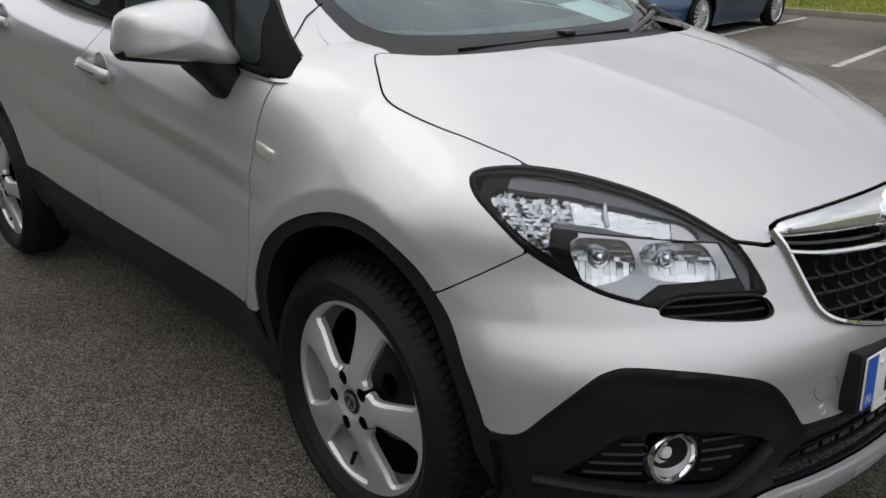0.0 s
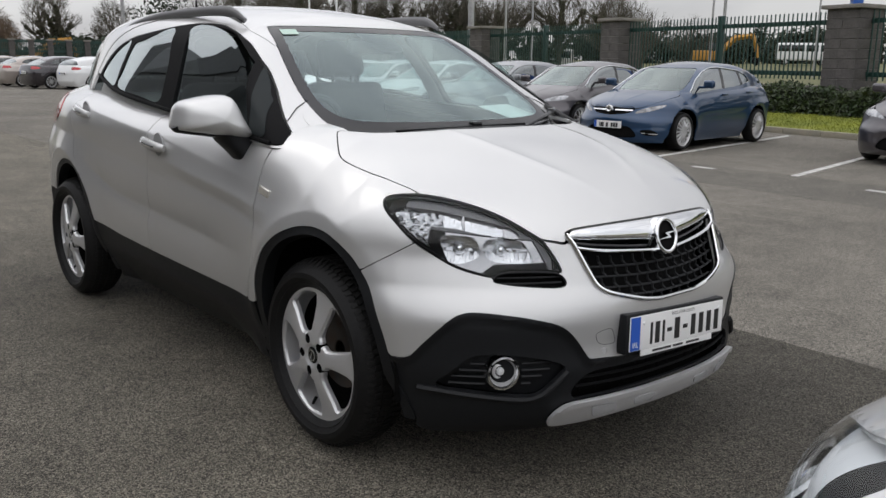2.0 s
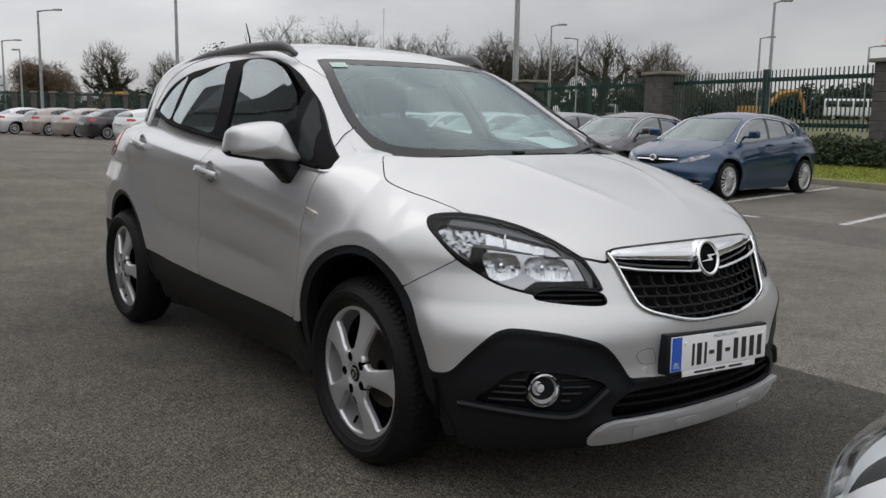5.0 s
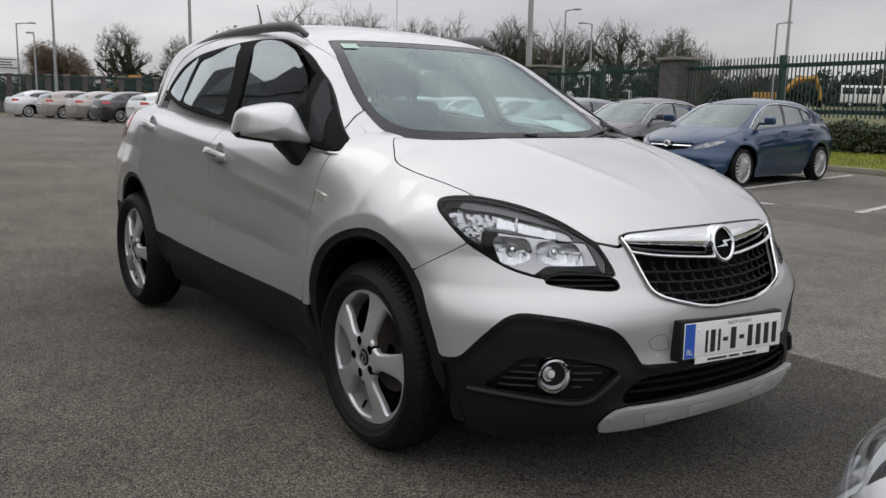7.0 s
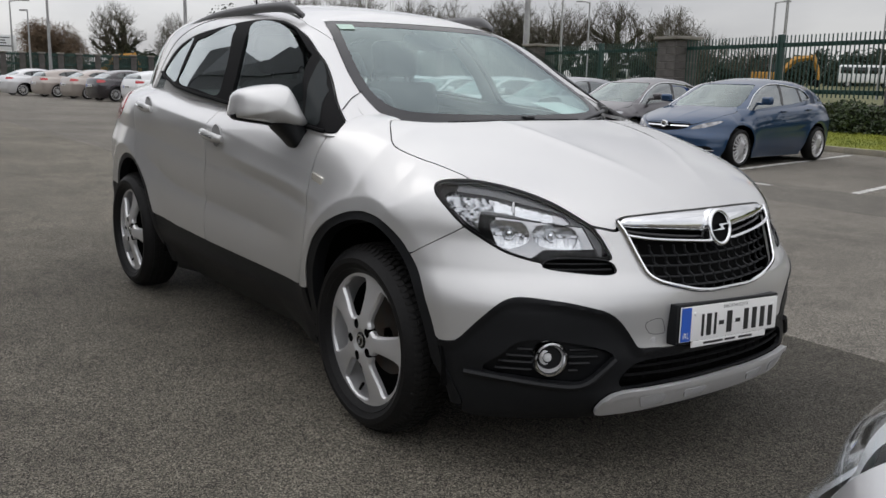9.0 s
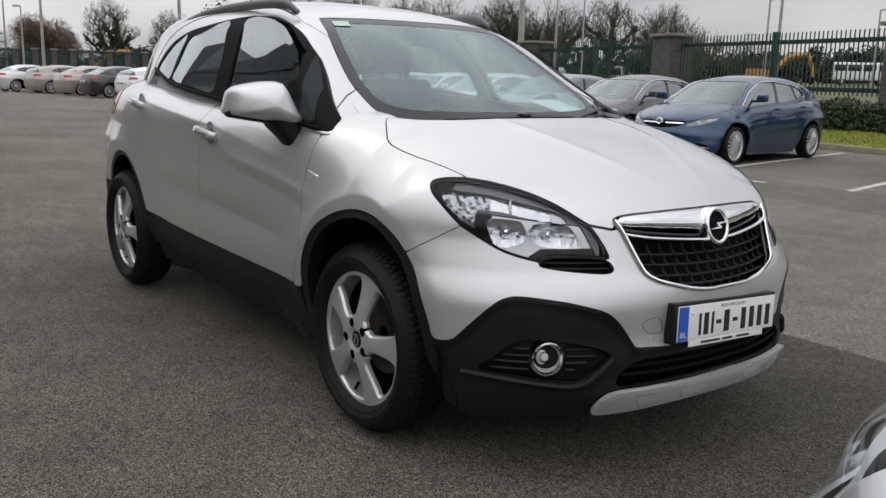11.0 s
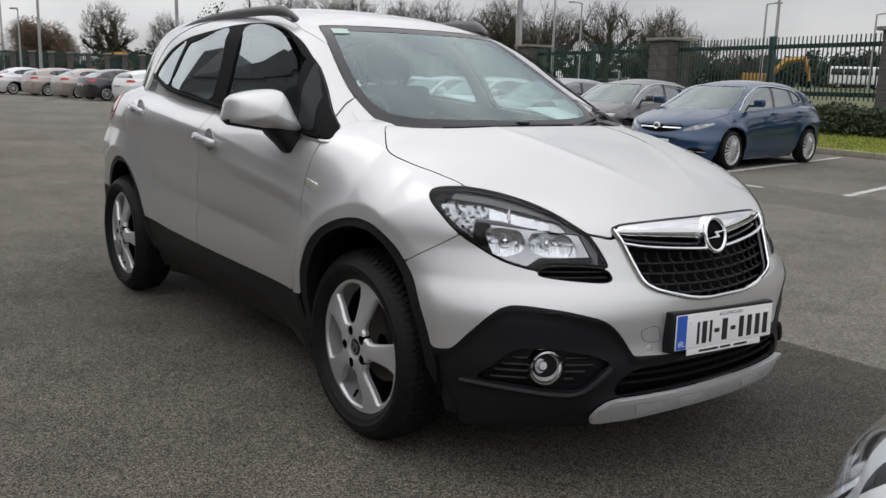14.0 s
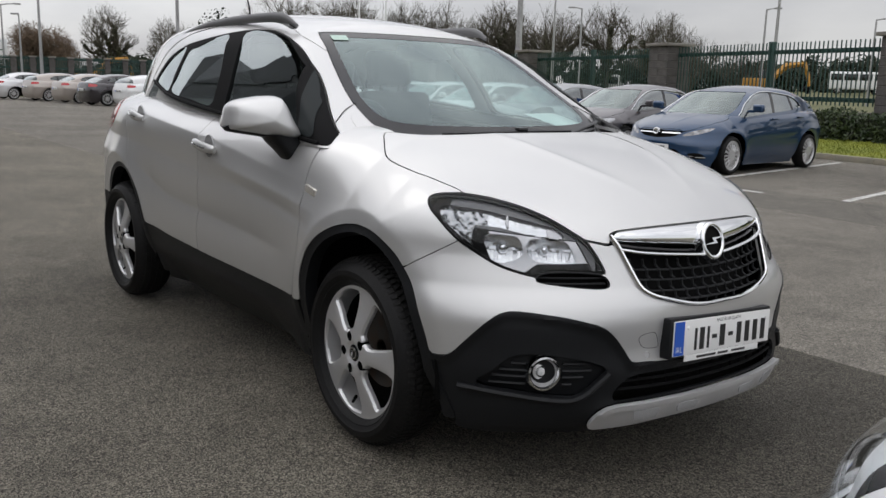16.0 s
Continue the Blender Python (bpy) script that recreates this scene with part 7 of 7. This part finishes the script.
def leaf_cloud(name, seed, spots, count, size, mat, narrow=0.6):
    """Many small leaves in loose clumps round the given (x, y, z, radius) spots."""
    r = random.Random(seed)
    V, F = [], []
    for i in range(count):
        x, y, z, rad = spots[r.randrange(len(spots))]
        v = Vector((r.gauss(0, 1), r.gauss(0, 1), r.gauss(0, 1))).normalized() * rad * r.random() ** 0.4
        q = Vector((x, y, z)) + v
        d = (v + Vector((r.gauss(0, 1), r.gauss(0, 1), r.gauss(0, 1))) * rad * 0.5).normalized()
        u = d.orthogonal().normalized()
        u = Matrix.Rotation(r.uniform(0, 6.28), 3, d) @ u
        w = d.cross(u)
        s = size * r.uniform(0.6, 1.4)
        b = len(V)
        V += [q - u * s, q + w * s * narrow, q + u * s, q - w * s * narrow]
        F.append((b, b + 1, b + 2, b + 3))
    me = bpy.data.meshes.new(name)
    me.from_pydata([tuple(v) for v in V], [], F)
    me.materials.append(mat)
    return me


TREES, IVY_MESH = [], []
for seed, wide, fork in ((21, 0.36, 0.25), (34, 0.44, 0.22), (47, 0.32, 0.30), (58, 0.48, 0.20)):
    mesh, spots = branch_mesh("crown", seed, 10.0, wide, (8, 6, 5, 5), fork)
    TREES.append(mesh)
    IVY_MESH.append(leaf_cloud("ivy", seed + 1, [q for q in spots if q[2] < 7.0 + seed % 3], 11000, 0.10, IVY))
r_t = random.Random(4)


def tree(x, y, kind, height, ivy=-1):
    t = tagged(new("bare_tree"), ("bare winter tree with dark ivy on its trunk" if ivy >= 0 else "bare winter tree with fine spreading twigs"), "tree", "trees beyond the fence")
    k = height / 10.0
    t.matrix_world = pose(x, y, 0.0, 0, 0, r_t.uniform(0, 360)) @ Matrix.Diagonal((k, k, k, 1))
    o = new("crown", TREES[kind])
    o.parent = t
    if ivy >= 0:
        o = new("ivy", IVY_MESH[kind])
        o.parent = t
    return t


for x, y, kind, height, ivy in ((-72.6, 36.4, 1, 10.6, -1), (-70.9, 40.6, 0, 11.0, -1), (-74.5, 43.0, 3, 10.2, -1), (-63.0, 39.0, 1, 8.8, 0), (-60.5, 41.5, 2, 8.8, 0), (-57.0, 43.6, 0, 9.2, 0), (-55.8, 47.5, 3, 8.4, -1), (-53.0, 46.4, 2, 8.8, 0), (-50.5, 49.0, 3, 8.0, -1), (-48.2, 46.8, 0, 8.2, 0), (-44.6, 49.6, 2, 8.3, 0), (-42.8, 54.0, 1, 7.6, -1), (-38.6, 48.4, 2, 7.2, 0), (-47.6, 72.4, 1, 6.4, -1), (-44.9, 60.8, 0, 7.0, -1), (-69.6, 19.0, 2, 7.2, 0), (-73.9, 24.4, 1, 4.6, -1), (-70.6, 24.4, 2, 6.6, -1), (-71.0, 28.4, 0, 4.6, -1), (-73.5, 32.0, 1, 7.0, -1), (-66.0, 33.0, 3, 7.2, -1)):
    tree(x, y, kind, height, ivy)
# scrub, evergreens and a dense thicket along the boundary
r_b = random.Random(17)


def bush(x, y, wide, high, mat, label, count=2200, leaf=0.16, nm="shrub", narrow=0.6):
    spots = [(r_b.gauss(0, wide * 0.33), r_b.gauss(0, wide * 0.33), high * r_b.uniform(0.2, 0.78), high * 0.26) for _ in range(14)]
    o = new(nm)
    o.matrix_world = pose(x, y, 0)
    tagged(o, label, "shrub" if nm == "shrub" else "tree", "", "")
    c = new("foliage", leaf_cloud("foliage", r_b.randrange(9999), spots, count, leaf, mat, narrow))
    c.parent = o
    bm = bmesh.new()
    tube(bm, [(0, 0, -0.1), (0.1, 0, high * 0.3), (0.0, 0.1, high * 0.7)], [0.12, 0.08, 0.03], 6)
    part("trunk", bm, BARK, o)
    return o


bush(-70.6, 13.6, 4.0, 5.2, TWIG, "rounded brown leafless thicket", 16000, 0.30, "shrub", 0.05)
bush(-71.8, 28.6, 2.4, 7.6, CONIFER, "dark evergreen tree beyond the fence", 3000, 0.14, "evergreen_tree")
for x, y, w, h in ((-69, 20, 3.0, 3.4), (-68, 24, 2.6, 3.2), (-66.5, 27, 2.6, 3.6), (-60, 36.5, 3, 4.5), (-55.5, 41.5, 3, 4.2), (-49.0, 43.6, 2.6, 3.8), (-44.5, 46.5, 2.4, 3.8), (-47, 76, 5.0, 4.6), (-41, 79, 5.0, 4.8), (-36, 82, 5.0, 4.6), (-29, 84, 5.0, 4.6), (-22, 85, 5, 4.5), (-14, 86, 5, 4.4)):
    bush(x, y, w, h, CONIFER, "dark scrub and evergreen bushes", 1600, 0.22)


# scrub along the land beyond the road
r_s = random.Random(23)
spots = []
for k in range(260):
    t = k / 260
    spots.append((-66 + 90 * t + r_s.gauss(0, 1.2), 76 + 16 * t + r_s.gauss(0, 1.5), r_s.uniform(2.2, 4.2), r_s.uniform(0.8, 1.4)))
o = new("scrub", leaf_cloud("scrub", 31, spots, 52000, 0.24, CONIFER, 0.45))
tagged(o, "dark winter scrub on the land beyond the road", "scrub", "", "stuff")
spots = [(-69 + r_s.gauss(0, 1.0), 6 + 30 * k / 60, r_s.uniform(0.4, 2.6), r_s.uniform(0.6, 1.1)) for k in range(60)]
o = new("scrub", leaf_cloud("scrub", 32, spots, 9000, 0.20, CONIFER, 0.45))
tagged(o, "dark winter scrub behind the far fence", "scrub", "", "stuff")


# ---- lamp posts and poles ----
def lamp_post(x, y, high, arm=1.6, arm_yaw=0.0, r0=0.085):
    o = tagged(new("lamp_post"), "tall galvanised street lamp post with one arm", "lamp post", "lamp posts")
    o.matrix_world = pose(x, y, 0, 0, 0, arm_yaw)
    part("column", tube(bmesh.new(), [(0, 0, -0.1), (0, 0, 1.2), (0, 0, high)], [r0, r0, r0 * 0.55], 10), GALV, o)
    if arm:
        part("arm", tube(bmesh.new(), [(0, 0, high - 0.04), (arm * 0.5, 0, high + 0.03), (arm, 0, high + 0.05)], [0.045, 0.04, 0.035], 8), GALV, o)
        part("lamp_head", add_box(bmesh.new(), 0.46, 0.22, 0.10, pose(arm + 0.18, 0, high + 0.06), 0.03), GALV, o)
    return o


CAM_RIGHT = 38.0
lamp_post(-18.7, 31.5, 6.35, 0.30, CAM_RIGHT, 0.09)
lamp_post(-29.9, 48.1, 6.7, 0.5, CAM_RIGHT, 0.10)
lamp_post(-24.4, 51.3, 6.05, 0.7, CAM_RIGHT, 0.09)
lamp_post(-33.2, 32.6, 6.5, 0.45, CAM_RIGHT, 0.08)
lamp_post(-39.1, 40.9, 6.7, 0.5, CAM_RIGHT + 180, 0.09)
lamp_post(-51.2, 9.7, 6.86, 1.0, CAM_RIGHT + 10, 0.10)
lamp_post(-56.3, 9.7, 4.9, 0.1, CAM_RIGHT + 180, 0.07)
lamp_post(-64.6, 10.3, 6.05, 0.85, CAM_RIGHT + 30, 0.08)
lamp_post(-24.2, 21.8, 9.0, 0, 0, 0.14)
lamp_post(-39.7, 13.4, 9.5, 0, 0, 0.10)
for x, y, h in ((-57.0, 34.5, 8.8), (-55.9, 36.3, 9.7)):
    o = tagged(new("flagpole"), "plain white flagpole beyond the fence", "flagpole", "flagpoles")
    o.matrix_world = pose(x, y, 0)
    part("pole", tube(bmesh.new(), [(0, 0, 0), (0, 0, h)], [0.10, 0.055], 8), WHITE, o)
    part("finial", lathe(bmesh.new(), [(0.0, 0.10), (0.09, 0.06), (0.09, 0.0), (0.0, -0.03)], pose(0, 0, h), 10), WHITE, o)

# ---- white minibus and excavators beyond the road ----
bus = tagged(new("white_minibus"), "white minibus with dark windows beyond the fence", "minibus")
bus.matrix_world = pose(-35.2, 70.5, 1.62, 0, 0, 34) @ Matrix.Diagonal((0.82, 0.85, 0.85, 1))
part("body", add_box(bmesh.new(), 5.2, 1.95, 1.75, pose(0, 0, 1.32), 0.22, 4), WHITE, bus)
part("bonnet", add_box(bmesh.new(), 1.1, 1.85, 0.75, pose(2.85, 0, 0.85, 0, 8, 0), 0.15, 3), WHITE, bus)
for s in (-1, 1):
    for x, w in ((-1.9, 1.1), (-0.55, 1.3), (0.85, 1.2), (2.05, 0.75)):
        box_part("window", (w, 0.03, 0.62), pose(x, s * 0.97, 1.66), DARK_GLASS, bus, 0.01)
    for x in (-1.7, 2.0):
        wheel(bus, pose(x, s * 0.86, 0.34, -90 * s, 0, 0), radius=0.34, rim=0.20, width=0.2, detailed=False)
box_part("windscreen", (0.04, 1.6, 0.72), pose(2.52, 0, 1.72, 0, -24, 0), DARK_GLASS, bus, 0.01)
second = copy_thing(bus, pose(-46.5, 50.4, 0.75, 0, 0, 214))
YELLOW = material("worn_yellow_machine_paint", (0.42, 0.21, 0.025), 0.5, grain=0.15, grain_size=8, stain=0.5, stain_size=1.2)


def excavator(x, y, yaw, k):
    e = tagged(new("excavator"), "yellow tracked excavator with a raised boom", "excavator", "excavators")
    e.matrix_world = pose(x, y, 1.15 if x > -50 else 0.02, 0, 0, yaw) @ Matrix.Diagonal((k, k, k, 1))
    for s in (-1, 1):
        part("track", add_box(bmesh.new(), 3.6, 0.55, 0.8, pose(0, s * 1.1, 0.45), 0.3, 3), MATT_BLACK, e)
    part("house", add_box(bmesh.new(), 2.8, 2.3, 1.1, pose(-0.6, 0, 1.6), 0.12, 2), YELLOW, e)
    part("cab", add_box(bmesh.new(), 1.4, 1.0, 1.5, pose(0.5, 0.6, 2.3), 0.1, 2), DARK_GLASS, e)
    part("boom", tube(bmesh.new(), [(0.8, -0.3, 1.7), (2.6, -0.3, 3.6), (4.6, -0.3, 3.9)], [0.32, 0.36, 0.24], 4), YELLOW, e)
    part("dipper", tube(bmesh.new(), [(4.4, -0.3, 4.1), (5.0, -0.3, 2.6), (5.2, -0.3, 1.4)], [0.26, 0.22, 0.16], 4), YELLOW, e)
    part("bucket", add_box(bmesh.new(), 0.8, 0.9, 0.7, pose(5.0, -0.3, 1.0, 0, 30, 0), 0.15, 2), MATT_BLACK, e)


excavator(-35.4, 56.7, 38, 0.66)
excavator(-68.5, 16.6, 70, 0.70)

# ---- white notice board behind the far fence ----
board = tagged(new("notice_board"), "white notice board on two posts behind the far fence", "sign")
board.matrix_world = pose(-64.4, 9.35, 0, 0, 0, 14)
part("panel", add_box(bmesh.new(), 0.06, 2.5, 1.05, pose(0, 0, 3.20), 0.01), WHITE, board)
for y in (-1.0, 1.0):
    part("post", add_box(bmesh.new(), 0.08, 0.08, 2.9, pose(-0.07, y, 1.45), 0.01), GALV, board)
for y, z, w in ((0.25, 3.55, 1.1), (0.1, 3.36, 0.8), (0.1, 3.18, 0.9), (0.3, 2.98, 1.2)):
    part("print_bar", add_box(bmesh.new(), 0.01, w, 0.07, pose(0.034, y, z)), INK, board)

# ---- totem sign behind the pier ----
sign = tagged(new("totem_sign"), "blue roadside totem sign with a yellow drum and red display", "sign")
sign.matrix_world = pose(-8.08, 20.55, 0, 0, 0, -58)
part("column", add_box(bmesh.new(), 0.62, 0.25, 6.5, pose(0, 0, 3.25), 0.03), material("blue_sign_face", (0.02, 0.10, 0.42), 0.4, stain=0.2), sign)
drum = part("drum", lathe(bmesh.new(), [(0.0, 0.32), (0.36, 0.32), (0.38, 0.28), (0.38, -0.28), (0.0, -0.30)], pose(-0.05, -0.12, 3.62, 90, 0, 0), 36), material("yellow_sign_plastic", (0.80, 0.48, 0.02), 0.4), sign, "yellow sign drum")
for z in (3.74, 3.48):
    box_part("display", (0.30, 0.02, 0.18), pose(-0.05, -0.45, z), lit("red_display", (0.85, 0.05, 0.04), 0.8), drum, 0.004)

# ---- long showroom across the lane, with gabled roofs ----
DARK_CLAD = material("dark_grey_cladding", (0.050, 0.052, 0.056), 0.6, grain=0.1, grain_size=3, stain=0.4, stain_size=0.4)
house = tagged(new("showroom"), "long dark grey showroom building with low gabled roofs", "building", "", "structure")
house.matrix_world = pose(2.0, -26.0, 0)
part("wall", add_box(bmesh.new(), 64.0, 10.0, 5.6, pose(0, 0, 2.8)), DARK_CLAD, house, smooth=False)
ROOF_SLATE = material("slate_roof", (0.075, 0.078, 0.085), 0.7, grain=0.2, grain_size=2)
for k in range(-3, 4):
    bm = bmesh.new()
    a = [bm.verts.new((k * 9.0 + dx, dy, dz)) for dy in (5.1, -5.0) for dx, dz in ((-4.4, 5.61), (4.4, 5.61), (0, 8.4))]
    bm.faces.new(a[:3])
    bm.faces.new(a[3:][::-1])
    for i in range(3):
        bm.faces.new((a[i], a[(i + 1) % 3], a[3 + (i + 1) % 3], a[3 + i]))
    part("roof", bm, ROOF_SLATE, house, smooth=False)
for k in range(-5, 6):
    w = part("window", add_box(bmesh.new(), 4.2, 0.10, 2.6, pose(k * 5.6, 5.02, 1.9), 0.02), DARK_GLASS, house)
    part("window_frame", add_box(bmesh.new(), 4.4, 0.06, 0.10, pose(k * 5.6, 5.06, 3.25)), GALV, w)

workshop = tagged(new("workshop"), "dark grey workshop building with a pair of gables", "building", "", "structure")
workshop.matrix_world = pose(-23.5, -12.0, 0)
part("side_hall", add_box(bmesh.new(), 9.0, 10.0, 7.0, pose(13.5, 0, 3.5)), DARK_CLAD, workshop, smooth=False)
part("wall", add_box(bmesh.new(), 18.0, 11.0, 7.6, pose(0, 0, 3.8)), DARK_CLAD, workshop, smooth=False)
for k in (-0.5, 0.5):
    bm = bmesh.new()
    a = [bm.verts.new((k * 8.6 + dx, dy, dz)) for dy in (5.6, -5.5) for dx, dz in ((-4.3, 7.61), (4.3, 7.61), (0, 11.4))]
    bm.faces.new(a[:3])
    bm.faces.new(a[3:][::-1])
    for i in range(3):
        bm.faces.new((a[i], a[(i + 1) % 3], a[3 + (i + 1) % 3], a[3 + i]))
    part("roof", bm, ROOF_SLATE, workshop, smooth=False)
for k in (-0.5, 0.5):
    part("roller_door", add_box(bmesh.new(), 4.0, 0.12, 4.2, pose(k * 8.0, 5.53, 2.1), 0.02), GALV, workshop)
